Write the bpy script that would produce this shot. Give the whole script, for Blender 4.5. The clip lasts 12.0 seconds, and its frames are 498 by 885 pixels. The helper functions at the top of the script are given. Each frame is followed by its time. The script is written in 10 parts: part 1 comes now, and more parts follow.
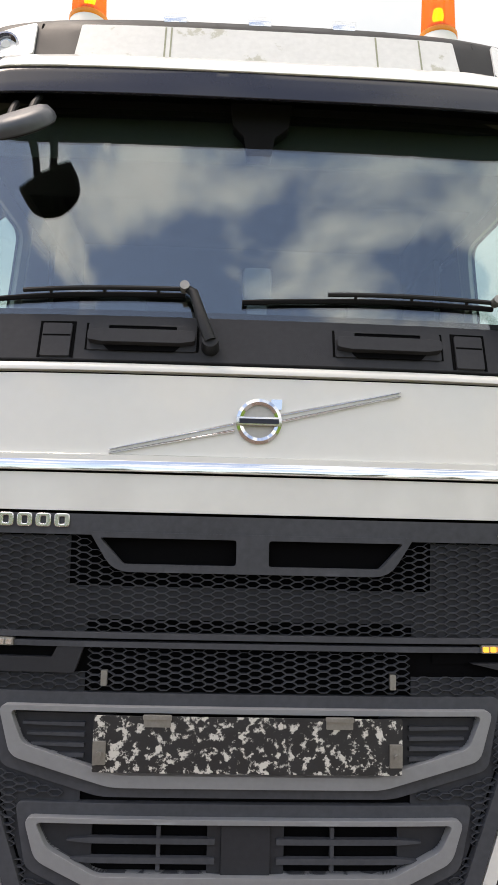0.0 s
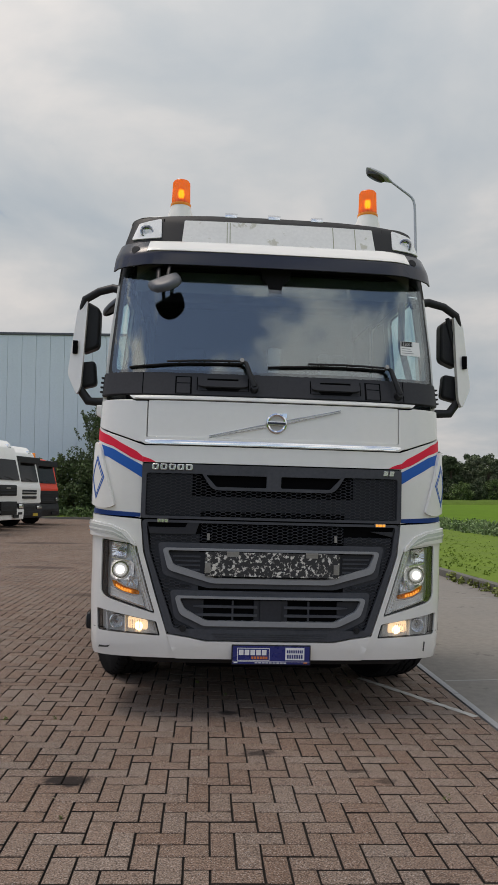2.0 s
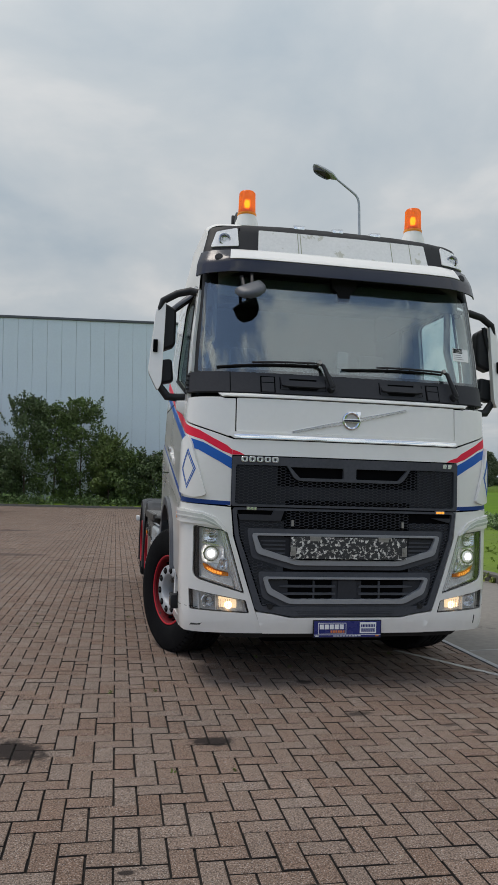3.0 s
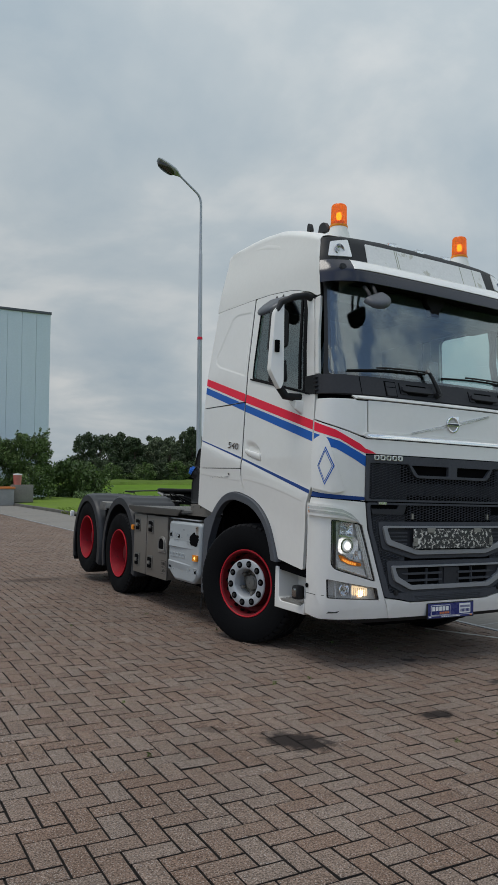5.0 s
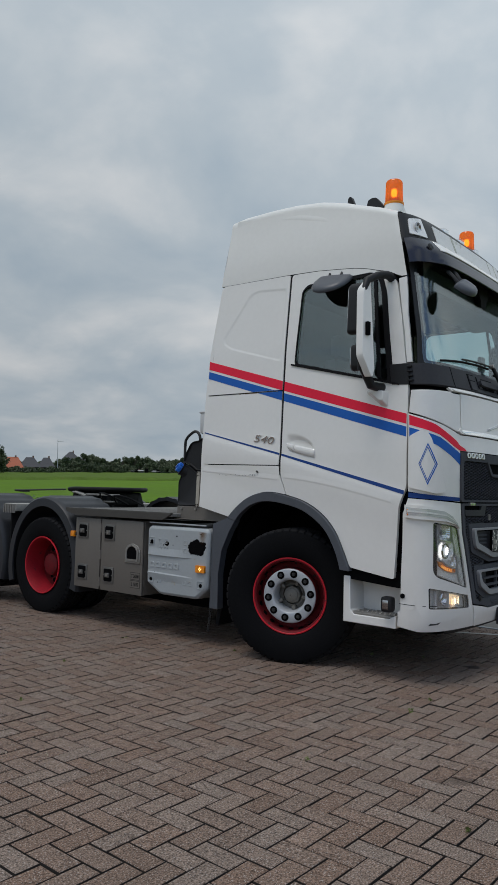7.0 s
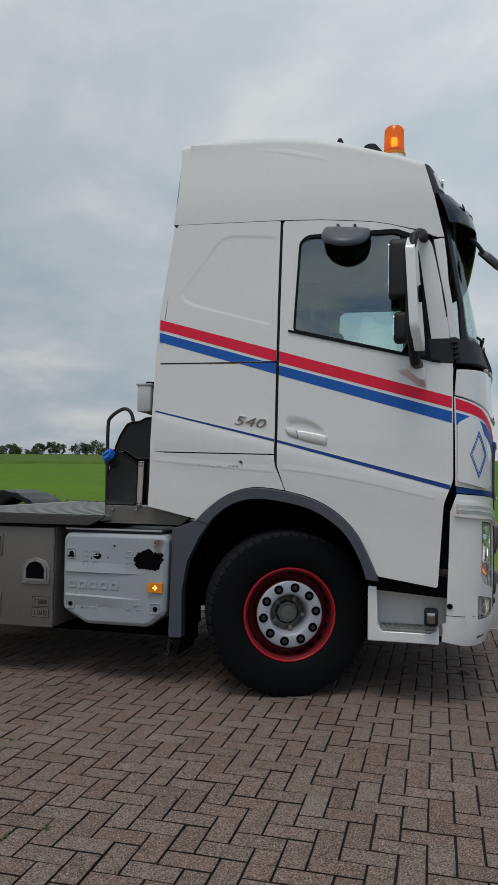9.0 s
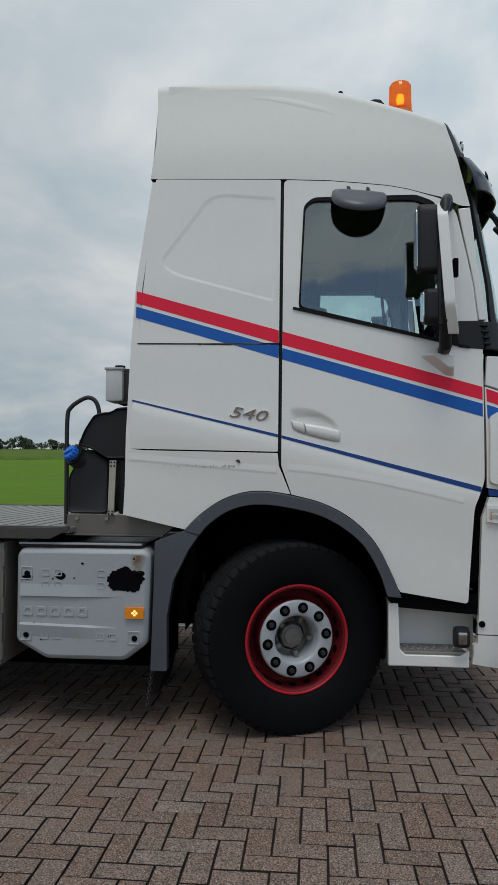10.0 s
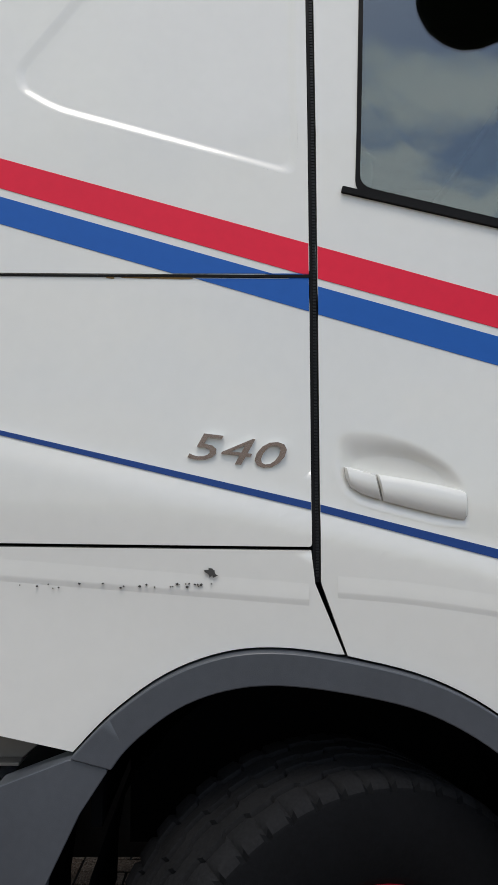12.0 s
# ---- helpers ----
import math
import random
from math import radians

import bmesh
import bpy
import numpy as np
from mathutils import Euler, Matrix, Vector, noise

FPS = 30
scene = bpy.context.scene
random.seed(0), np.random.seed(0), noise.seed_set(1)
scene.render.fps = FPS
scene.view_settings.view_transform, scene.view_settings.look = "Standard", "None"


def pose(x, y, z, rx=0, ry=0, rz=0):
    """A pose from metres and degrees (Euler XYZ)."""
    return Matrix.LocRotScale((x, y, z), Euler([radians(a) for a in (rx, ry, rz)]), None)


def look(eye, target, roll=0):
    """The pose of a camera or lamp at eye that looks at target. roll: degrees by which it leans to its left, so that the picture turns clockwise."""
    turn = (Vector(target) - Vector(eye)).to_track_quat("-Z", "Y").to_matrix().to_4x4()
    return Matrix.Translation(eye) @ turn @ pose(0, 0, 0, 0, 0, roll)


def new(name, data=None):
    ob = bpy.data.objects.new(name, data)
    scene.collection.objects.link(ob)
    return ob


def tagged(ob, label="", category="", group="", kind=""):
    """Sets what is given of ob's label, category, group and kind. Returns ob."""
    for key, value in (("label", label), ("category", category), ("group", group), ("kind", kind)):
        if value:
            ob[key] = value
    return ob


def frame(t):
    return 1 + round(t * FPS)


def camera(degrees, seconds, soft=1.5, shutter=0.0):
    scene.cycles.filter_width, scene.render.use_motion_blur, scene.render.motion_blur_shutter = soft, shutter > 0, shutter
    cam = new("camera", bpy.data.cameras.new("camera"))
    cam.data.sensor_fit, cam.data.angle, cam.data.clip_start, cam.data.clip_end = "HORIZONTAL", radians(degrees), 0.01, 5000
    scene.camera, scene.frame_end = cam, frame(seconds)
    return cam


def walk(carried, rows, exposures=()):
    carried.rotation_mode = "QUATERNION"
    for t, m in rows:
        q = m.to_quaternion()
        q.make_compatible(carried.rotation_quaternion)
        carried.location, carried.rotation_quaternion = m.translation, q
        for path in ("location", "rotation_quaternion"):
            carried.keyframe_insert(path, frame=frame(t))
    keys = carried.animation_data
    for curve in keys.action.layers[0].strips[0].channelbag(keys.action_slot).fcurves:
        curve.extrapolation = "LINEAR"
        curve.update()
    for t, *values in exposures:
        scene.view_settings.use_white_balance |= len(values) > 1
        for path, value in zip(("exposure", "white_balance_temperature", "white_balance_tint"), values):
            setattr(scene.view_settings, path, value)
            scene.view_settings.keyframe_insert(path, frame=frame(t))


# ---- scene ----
cam = camera(37.7, 12.0, 1.25)
METRES, EYE, TILT, LEAN, TURN = 16.304, 1.735, 0.0, 0.8, -2.2
ROWS = [
    (0.0, 0.0, 0.0, 0.0, -0.06, 5.42, -0.61),
    (0.5, -0.0014, -0.0481, -0.006, 0.14, 4.98, -0.59),
    (1.0, -0.006, -0.0946, -0.0111, -0.22, 4.74, -0.64),
    (1.5, -0.0094, -0.1379, -0.0137, -0.98, 4.65, -0.64),
    (2.0, -0.0197, -0.1696, -0.0147, -1.88, 4.39, -0.72),
    (2.5, -0.0531, -0.1845, -0.0157, -4.41, 3.75, -0.81),
    (3.0, -0.0983, -0.1924, -0.0142, -8.82, 3.43, -0.89),
    (3.5, -0.145, -0.1924, -0.0151, -13.06, 3.23, -0.9),
    (5.5, -0.3082, -0.1239, -0.015, -32.99, 3.23, -1.08),
    (6.0, -0.3373, -0.0898, -0.0147, -38.19, 3.24, -1.08),
    (6.5, -0.3576, -0.0518, -0.0159, -43.38, 3.17, -1.03),
    (7.0, -0.3697, -0.0088, -0.0154, -48.57, 3.05, -0.94),
    (7.5, -0.3762, 0.0329, -0.014, -54.65, 2.8, -0.86),
    (9.5, -0.3628, 0.1847, -0.0121, -79.27, 1.77, -0.69),
    (10.0, -0.3367, 0.2068, -0.0108, -83.25, 1.6, -0.54),
    (10.5, -0.3029, 0.2197, -0.0082, -86.17, 1.42, -0.44),
    (11.0, -0.265, 0.2263, -0.0038, -87.68, 1.48, -0.21),
    (11.5, -0.2226, 0.2305, -0.0004, -88.11, 2.02, -0.04),
    (12.0, -0.1818, 0.2327, 0.0034, -88.3, 2.45, 0.05),
]
walk(cam, [(t, pose(0, 0, EYE, TILT, LEAN, TURN) @ pose(METRES * x, METRES * y, METRES * z, 90 + pitch, roll, yaw)) for t, x, y, z, yaw, pitch, roll in ROWS],
     [(0.0, 1.02, 7600, 18), (0.5, 0.63, 7500, 17), (1.0, 0.41, 7400, 17), (1.5, 0.22, 7300, 17), (2.5, 0.22, 6900, 14), (3.5, 0.24, 6660, 12),
      (5.5, -0.01, 6470, 9), (7.5, -0.08, 6380, 11), (9.5, -0.15, 6500, 10), (10.5, 0.02, 6480, 9), (11.2, 0.16, 6560, 10), (12.0, 0.38, 6690, 11)])


# ---- world and light ----
SLOPE = 1.6                      # the paved yard falls gently towards its gutter
YARD = pose(0, 0, 0, 0, SLOPE, 0)
CX = 0.055                       # the tractor's centre line in the yard


def make_world():
    w = bpy.data.worlds.new("sky")
    scene.world = w
    w.use_nodes = True
    nt = w.node_tree
    n, l = nt.nodes, nt.links
    n.clear()
    out = n.new("ShaderNodeOutputWorld")
    bg = n.new("ShaderNodeBackground")
    bg.inputs["Strength"].default_value = 0.105
    sky = n.new("ShaderNodeTexSky")
    sky.sky_type = "NISHITA"
    sky.sun_disc = False
    sky.sun_elevation = radians(69)
    sky.sun_rotation = radians(276)
    tc = n.new("ShaderNodeTexCoord")
    sep = n.new("ShaderNodeSeparateXYZ")
    l.new(tc.outputs["Generated"], sep.inputs[0])
    # cloud layer: project the direction on a plane overhead
    add = n.new("ShaderNodeMath"); add.operation = "ADD"; add.inputs[1].default_value = 0.28
    mx = n.new("ShaderNodeMath"); mx.operation = "MAXIMUM"; mx.inputs[1].default_value = 0.0
    l.new(sep.outputs["Z"], mx.inputs[0]); l.new(mx.outputs[0], add.inputs[0])
    dx = n.new("ShaderNodeMath"); dx.operation = "DIVIDE"
    dy = n.new("ShaderNodeMath"); dy.operation = "DIVIDE"
    l.new(sep.outputs["X"], dx.inputs[0]); l.new(add.outputs[0], dx.inputs[1])
    l.new(sep.outputs["Y"], dy.inputs[0]); l.new(add.outputs[0], dy.inputs[1])
    cb = n.new("ShaderNodeCombineXYZ")
    l.new(dx.outputs[0], cb.inputs[0]); l.new(dy.outputs[0], cb.inputs[1])
    big = n.new("ShaderNodeTexNoise")
    big.inputs["Scale"].default_value = 2.2
    big.inputs["Detail"].default_value = 7.0
    big.inputs["Roughness"].default_value = 0.52
    big.inputs["Distortion"].default_value = 0.25
    off = n.new("ShaderNodeVectorMath"); off.operation = "ADD"; off.inputs[1].default_value = (3.1, 7.4, 0.0)
    l.new(cb.outputs[0], off.inputs[0]); l.new(off.outputs[0], big.inputs["Vector"])
    ramp = n.new("ShaderNodeValToRGB")
    e = ramp.color_ramp.elements
    e[0].position, e[0].color = 0.30, (3.9, 4.75, 5.45, 1)
    e[1].position, e[1].color = 0.71, (7.1, 7.3, 7.35, 1)
    m = e.new(0.5); m.color = (5.0, 5.65, 6.1, 1)
    # the cover is closed over the fields and breaks up behind the camera
    dot = n.new("ShaderNodeVectorMath"); dot.operation = "DOT_PRODUCT"; dot.inputs[1].default_value = (0.14, 0.17, 0.0)
    l.new(tc.outputs["Generated"], dot.inputs[0])
    cover = n.new("ShaderNodeMath"); cover.operation = "ADD"
    l.new(big.outputs["Fac"], cover.inputs[0]); l.new(dot.outputs["Value"], cover.inputs[1])
    l.new(big.outputs["Fac"], ramp.inputs["Fac"])
    thin = n.new("ShaderNodeMapRange")
    thin.inputs["From Min"].default_value = 0.355
    thin.inputs["From Max"].default_value = 0.43
    thin.inputs["To Min"].default_value = 0.05
    thin.inputs["To Max"].default_value = 1.0
    l.new(cover.outputs[0], thin.inputs["Value"])
    mix = n.new("ShaderNodeMix"); mix.data_type = "RGBA"
    l.new(thin.outputs[0], mix.inputs["Factor"])
    l.new(sky.outputs[0], mix.inputs[6])
    l.new(ramp.outputs[0], mix.inputs[7])
    # an overcast sky: brighter overhead, and behind the camera, away from the fields
    side = n.new("ShaderNodeVectorMath"); side.operation = "DOT_PRODUCT"; side.inputs[1].default_value = (-0.05, -0.29, 0.34)
    l.new(tc.outputs["Generated"], side.inputs[0])
    one = n.new("ShaderNodeMath"); one.operation = "ADD"; one.inputs[1].default_value = 0.965
    l.new(side.outputs["Value"], one.inputs[0])
    lit = n.new("ShaderNodeMix"); lit.data_type = "RGBA"; lit.blend_type = "MULTIPLY"; lit.inputs["Factor"].default_value = 1
    l.new(mix.outputs[2], lit.inputs[6]); l.new(one.outputs[0], lit.inputs[7])
    l.new(lit.outputs[2], bg.inputs["Color"])
    l.new(bg.outputs[0], out.inputs[0])


make_world()
sun = new("sun", bpy.data.lights.new("sun", "SUN"))
sun.data.energy = 1.1
sun.data.angle = radians(24)
sun.data.color = (1.0, 0.955, 0.885)
sun.matrix_world = look((0, 0, 30), (11.45, -1.20, 0))


# ---- materials ----
def mat(name, color, rough=0.5, metal=0.0, vary=0.12, scale=6.0, bump=0.0, bscale=60.0, coat=0.0, second=None, spots=0.0, island=0.0, obj=0.0, spec=0.5):
    """A painted, cast or worn surface: colour with a broad and a fine variation, wear in a second colour, fine relief."""
    m = bpy.data.materials.new(name)
    m.use_nodes = True
    nt = m.node_tree
    n, l = nt.nodes, nt.links
    b = n["Principled BSDF"]
    b.inputs["Metallic"].default_value = metal
    b.inputs["Specular IOR Level"].default_value = spec
    b.inputs["Coat Weight"].default_value = coat
    b.inputs["Coat Roughness"].default_value = 0.04
    tc = n.new("ShaderNodeTexCoord")
    a = n.new("ShaderNodeTexNoise"); a.inputs["Scale"].default_value = scale; a.inputs["Detail"].default_value = 5
    f = n.new("ShaderNodeTexNoise"); f.inputs["Scale"].default_value = scale * 13; f.inputs["Detail"].default_value = 4
    for q in (a, f):
        l.new(tc.outputs["Object"], q.inputs["Vector"])
    s = n.new("ShaderNodeMath"); s.operation = "ADD"
    l.new(a.outputs["Fac"], s.inputs[0]); l.new(f.outputs["Fac"], s.inputs[1])
    tot = s
    if island or obj:
        src = n.new("ShaderNodeNewGeometry").outputs["Random Per Island"] if island else n.new("ShaderNodeObjectInfo").outputs["Random"]
        k = n.new("ShaderNodeMath"); k.operation = "MULTIPLY_ADD"
        l.new(src, k.inputs[0]); k.inputs[1].default_value = (island or obj); k.inputs[2].default_value = -(island or obj) / 2
        k2 = n.new("ShaderNodeMath"); k2.operation = "ADD"
        l.new(s.outputs[0], k2.inputs[0]); l.new(k.outputs[0], k2.inputs[1])
        tot = k2
    mr = n.new("ShaderNodeMapRange")
    mr.inputs["From Min"].default_value, mr.inputs["From Max"].default_value = 0.55, 1.45
    mr.inputs["To Min"].default_value, mr.inputs["To Max"].default_value = 1 - vary, 1 + vary
    mr.clamp = False
    l.new(tot.outputs[0], mr.inputs["Value"])
    mul = n.new("ShaderNodeMix"); mul.data_type = "RGBA"; mul.blend_type = "MULTIPLY"; mul.inputs["Factor"].default_value = 1
    mul.inputs[6].default_value = (*color, 1)
    l.new(mr.outputs[0], mul.inputs[7])
    col = mul.outputs[2]
    if second:
        t = n.new("ShaderNodeTexNoise"); t.inputs["Scale"].default_value = scale * 2.3; t.inputs["Detail"].default_value = 8; t.inputs["Roughness"].default_value = 0.65
        l.new(tc.outputs["Object"], t.inputs["Vector"])
        r = n.new("ShaderNodeMapRange")
        r.inputs["From Min"].default_value, r.inputs["From Max"].default_value = 0.62 - spots * 0.3, 0.66 - spots * 0.25
        l.new(t.outputs["Fac"], r.inputs["Value"])
        mm = n.new("ShaderNodeMix"); mm.data_type = "RGBA"
        l.new(r.outputs[0], mm.inputs["Factor"])
        l.new(col, mm.inputs[6]); mm.inputs[7].default_value = (*second, 1)
        col = mm.outputs[2]
    l.new(col, b.inputs["Base Color"])
    rr = n.new("ShaderNodeMapRange")
    rr.inputs["From Min"].default_value, rr.inputs["From Max"].default_value = 0.3, 0.7
    rr.inputs["To Min"].default_value, rr.inputs["To Max"].default_value = max(0.02, rough * 0.85), min(1, rough * 1.15)
    l.new(a.outputs["Fac"], rr.inputs["Value"])
    l.new(rr.outputs[0], b.inputs["Roughness"])
    if bump:
        bn = n.new("ShaderNodeTexNoise"); bn.inputs["Scale"].default_value = bscale; bn.inputs["Detail"].default_value = 4
        l.new(tc.outputs["Object"], bn.inputs["Vector"])
        bb = n.new("ShaderNodeBump"); bb.inputs["Strength"].default_value = bump; bb.inputs["Distance"].default_value = 0.01
        l.new(bn.outputs["Fac"], bb.inputs["Height"])
        l.new(bb.outputs[0], b.inputs["Normal"])
    return m


def glass(name, tint, gloss=1.0, rough=0.0, most=0.9):
    """A thin pane: a tinted clear sheet with a mirror's gloss by Fresnel."""
    m = bpy.data.materials.new(name)
    m.use_nodes = True
    nt = m.node_tree
    n, l = nt.nodes, nt.links
    n.clear()
    out = n.new("ShaderNodeOutputMaterial")
    tr = n.new("ShaderNodeBsdfTransparent"); tr.inputs[0].default_value = (*tint, 1)
    gl = n.new("ShaderNodeBsdfGlossy"); gl.inputs["Roughness"].default_value = rough; gl.inputs[0].default_value = (0.95, 0.985, 1.0, 1)
    fr = n.new("ShaderNodeFresnel"); fr.inputs[0].default_value = 1.5
    k = n.new("ShaderNodeMath"); k.operation = "MULTIPLY"; k.inputs[1].default_value = gloss; k.use_clamp = True
    cap_ = n.new("ShaderNodeMath"); cap_.operation = "MINIMUM"; cap_.inputs[1].default_value = most
    mx = n.new("ShaderNodeMixShader")
    l.new(fr.outputs[0], k.inputs[0]); l.new(k.outputs[0], cap_.inputs[0]); l.new(cap_.outputs[0], mx.inputs[0])
    l.new(tr.outputs[0], mx.inputs[1]); l.new(gl.outputs[0], mx.inputs[2])
    l.new(mx.outputs[0], out.inputs[0])
    return m


def glow(name, color, strength):
    m = bpy.data.materials.new(name)
    m.use_nodes = True
    b = m.node_tree.nodes["Principled BSDF"]
    b.inputs["Base Color"].default_value = (*color, 1)
    b.inputs["Emission Color"].default_value = (*color, 1)
    b.inputs["Emission Strength"].default_value = strength
    return m


WHITE = mat("white_cab_paint", (0.775, 0.762, 0.725), 0.22, 0, 0.025, 2.0, coat=0.6)
ROOFWHITE = mat("weathered_white_paint", (0.74, 0.735, 0.70), 0.5, 0, 0.03, 2.0, spec=0.3)
BOXWHITE = mat("aged_light_box_plastic", (0.72, 0.715, 0.70), 0.45, 0, 0.10, 3.0, second=(0.50, 0.49, 0.42), spots=0.05)
RED = mat("red_stripe_film", (0.80, 0.016, 0.052), 0.5, 0, 0.05, 3.0, spec=0.25)
BLUE = mat("blue_stripe_film", (0.012, 0.108, 0.43), 0.5, 0, 0.05, 3.0, spec=0.25)
# stripe blue darkened for the shade under the body step
BLUESHADEFILM = mat("shaded_blue_line_film", (0.008, 0.045, 0.20), 0.5, 0, 0.05, 3.0, spec=0.25)
BLACK = mat("black_plastic", (0.014, 0.0145, 0.016), 0.5, 0, 0.2, 5.0, bump=0.05, bscale=300, spec=0.3)
GRILLE = mat("dark_grey_grille_plastic", (0.074, 0.077, 0.086), 0.6, 0, 0.2, 4.0, spec=0.06)
# the grille plastic again, darkened for the shade on the closed cells' floors
GRILLESHADE = mat("shaded_grille_plastic", (0.050, 0.052, 0.059), 0.65, 0, 0.2, 4.0, spec=0.06)
DARKGREY = mat("grey_textured_plastic", (0.034, 0.035, 0.040), 0.6, 0, 0.15, 4.0, bump=0.08, bscale=400, spec=0.2)
FRAMEGREY = mat("pale_grey_plastic", (0.25, 0.256, 0.266), 0.5, 0, 0.1, 4.0, bump=0.05, bscale=400)
MIDGREY = mat("mid_grey_plastic", (0.068, 0.075, 0.088), 0.42, 0, 0.12, 4.0, bump=0.05, bscale=400)
# near-black: unlit depth of gaps and hollows put into colour; also flakes, bolts
VOID = mat("shade_and_flake_black", (0.0035, 0.0035, 0.004), 0.95, 0, 0.2, 4.0, spec=0.05)
RUBBER = mat("tyre_rubber", (0.006, 0.0062, 0.007), 0.8, 0, 0.3, 6.0, bump=0.12, bscale=120, spec=0.08)
TREAD = mat("dusty_tread_rubber", (0.014, 0.014, 0.015), 0.85, 0, 0.35, 9.0, bump=0.2, bscale=90, spec=0.1)
SEAL = mat("black_rubber_seal", (0.007, 0.007, 0.008), 0.7, 0, 0.1, 6.0, spec=0.15)
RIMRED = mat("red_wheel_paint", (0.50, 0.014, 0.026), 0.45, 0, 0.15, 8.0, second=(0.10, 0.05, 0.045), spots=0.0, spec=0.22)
# wheel red darkened for shade deep in the dish, and for brake grime
RIMGRIMESHADE = mat("grimy_shaded_red_paint", (0.14, 0.009, 0.013), 0.6, 0, 0.3, 10.0, second=(0.03, 0.018, 0.016), spots=0.12, spec=0.2)
RIMGREY = mat("silver_grey_wheel_paint", (0.42, 0.44, 0.46), 0.45, 0.2, 0.1, 8.0)
STEEL = mat("dull_steel", (0.30, 0.29, 0.27), 0.5, 0.7, 0.2, 10.0)
CHASSIS = mat("chassis_black_paint", (0.02, 0.02, 0.02), 0.6, 0, 0.3, 5.0, bump=0.1, bscale=80)
GUARD = mat("black_mudguard_plastic", (0.028, 0.030, 0.034), 0.42, 0, 0.15, 4.0, bump=0.05, bscale=200, spec=0.3)
BOXGREY = mat("brown_grey_box_paint", (0.135, 0.122, 0.106), 0.45, 0, 0.08, 3.0)
TANK = mat("pale_grey_tank_cover", (0.35, 0.375, 0.385), 0.45, 0, 0.06, 3.0, second=(0.36, 0.33, 0.27), spots=-0.1)
DARKCHROME = mat("smoked_chrome", (0.40, 0.405, 0.415), 0.12, 1.0, 0.06, 6.0)
BADGE = mat("badge_chrome", (0.72, 0.725, 0.735), 0.08, 1.0, 0.06, 6.0)
TRIM = mat("polished_trim", (0.86, 0.855, 0.83), 0.06, 0.9, 0.02, 4.0)
SEAMRUST = mat("yellow_brown_rust", (0.24, 0.135, 0.035), 0.8, 0, 0.5, 40.0)
CHROME = mat("chrome", (0.75, 0.76, 0.78), 0.08, 1.0, 0.03, 4.0)
SILVER = mat("silver_letters", (0.68, 0.68, 0.68), 0.25, 0.9, 0.03, 4.0)
def amber_dome():
    m = bpy.data.materials.new("amber_dome_plastic")
    m.use_nodes = True
    n, l = m.node_tree.nodes, m.node_tree.links
    n.clear()
    out = n.new("ShaderNodeOutputMaterial")
    tr = n.new("ShaderNodeBsdfTransparent"); tr.inputs[0].default_value = (1.0, 0.42, 0.03, 1)
    tl = n.new("ShaderNodeBsdfTranslucent"); tl.inputs[0].default_value = (1.0, 0.36, 0.01, 1)
    df = n.new("ShaderNodeBsdfDiffuse"); df.inputs[0].default_value = (0.95, 0.25, 0.005, 1)
    gl = n.new("ShaderNodeBsdfGlossy"); gl.inputs["Roughness"].default_value = 0.08
    a = n.new("ShaderNodeMixShader"); a.inputs[0].default_value = 0.5
    b = n.new("ShaderNodeMixShader"); b.inputs[0].default_value = 0.34
    c = n.new("ShaderNodeMixShader"); c.inputs[0].default_value = 0.05
    l.new(tl.outputs[0], a.inputs[1]); l.new(df.outputs[0], a.inputs[2])
    l.new(tr.outputs[0], b.inputs[1]); l.new(a.outputs[0], b.inputs[2])
    l.new(b.outputs[0], c.inputs[1]); l.new(gl.outputs[0], c.inputs[2])
    l.new(c.outputs[0], out.inputs[0])
    return m


AMBERDOME = amber_dome()
AMBERBODY = mat("amber_plastic", (0.85, 0.27, 0.015), 0.25, 0, 0.1, 20.0)
AMBERGLOW = glow("lit_amber", (1.0, 0.40, 0.05), 0.7)
MARKERGLOW = glow("lit_marker_diode", (1.0, 0.62, 0.16), 1.6)
HUBCAP = mat("dull_brown_grey_hub", (0.155, 0.145, 0.125), 0.55, 0.1, 0.2, 12.0)
LAMPGLOW = glow("lit_headlamp", (1.0, 0.97, 0.90), 4.0)
LENSGLOW = glow("lit_projector_lens", (0.80, 0.82, 0.80), 0.35)
HOUSING = mat("silvered_lamp_housing", (0.84, 0.845, 0.85), 0.30, 0.25, 0.2, 16.0)
WARMGLOW = glow("lit_fog_lamp", (1.0, 0.80, 0.52), 3.0)
# the cup glows itself, in place of bulb light on its reflector
WARMBOWL = glow("self_glowing_bowl", (0.95, 0.72, 0.45), 0.70)
BEACONGLOW = glow("lit_beacon", (1.0, 0.47, 0.07), 3.5)
REFLECT = mat("lamp_reflector", (0.88, 0.89, 0.90), 0.16, 0.85, 0.08, 12.0)
LEDGELENS = mat("silvered_ledge_lens", (0.66, 0.67, 0.68), 0.16, 0.4, 0.15, 20.0)
GUIDE = mat("hazy_light_guide", (0.70, 0.70, 0.68), 0.22, 0.1, 0.2, 14.0)
LAMPINNER = mat("pale_lamp_inner", (0.80, 0.80, 0.80), 0.3, 0.0, 0.15, 18.0)
CLEAR = glass("clear_lamp_lens", (0.97, 0.972, 0.975), 0.8, 0.0, 0.2)
SCREEN = glass("windscreen_glass", (0.83, 0.90, 0.90), 3.4, 0.0, 0.125)
SIDEGLASS = glass("side_glass", (0.82, 0.91, 0.90), 3.0, 0.0, 0.108)
MIRROR = mat("mirror_glass", (0.8, 0.8, 0.8), 0.03, 1.0, 0.0, 4.0)
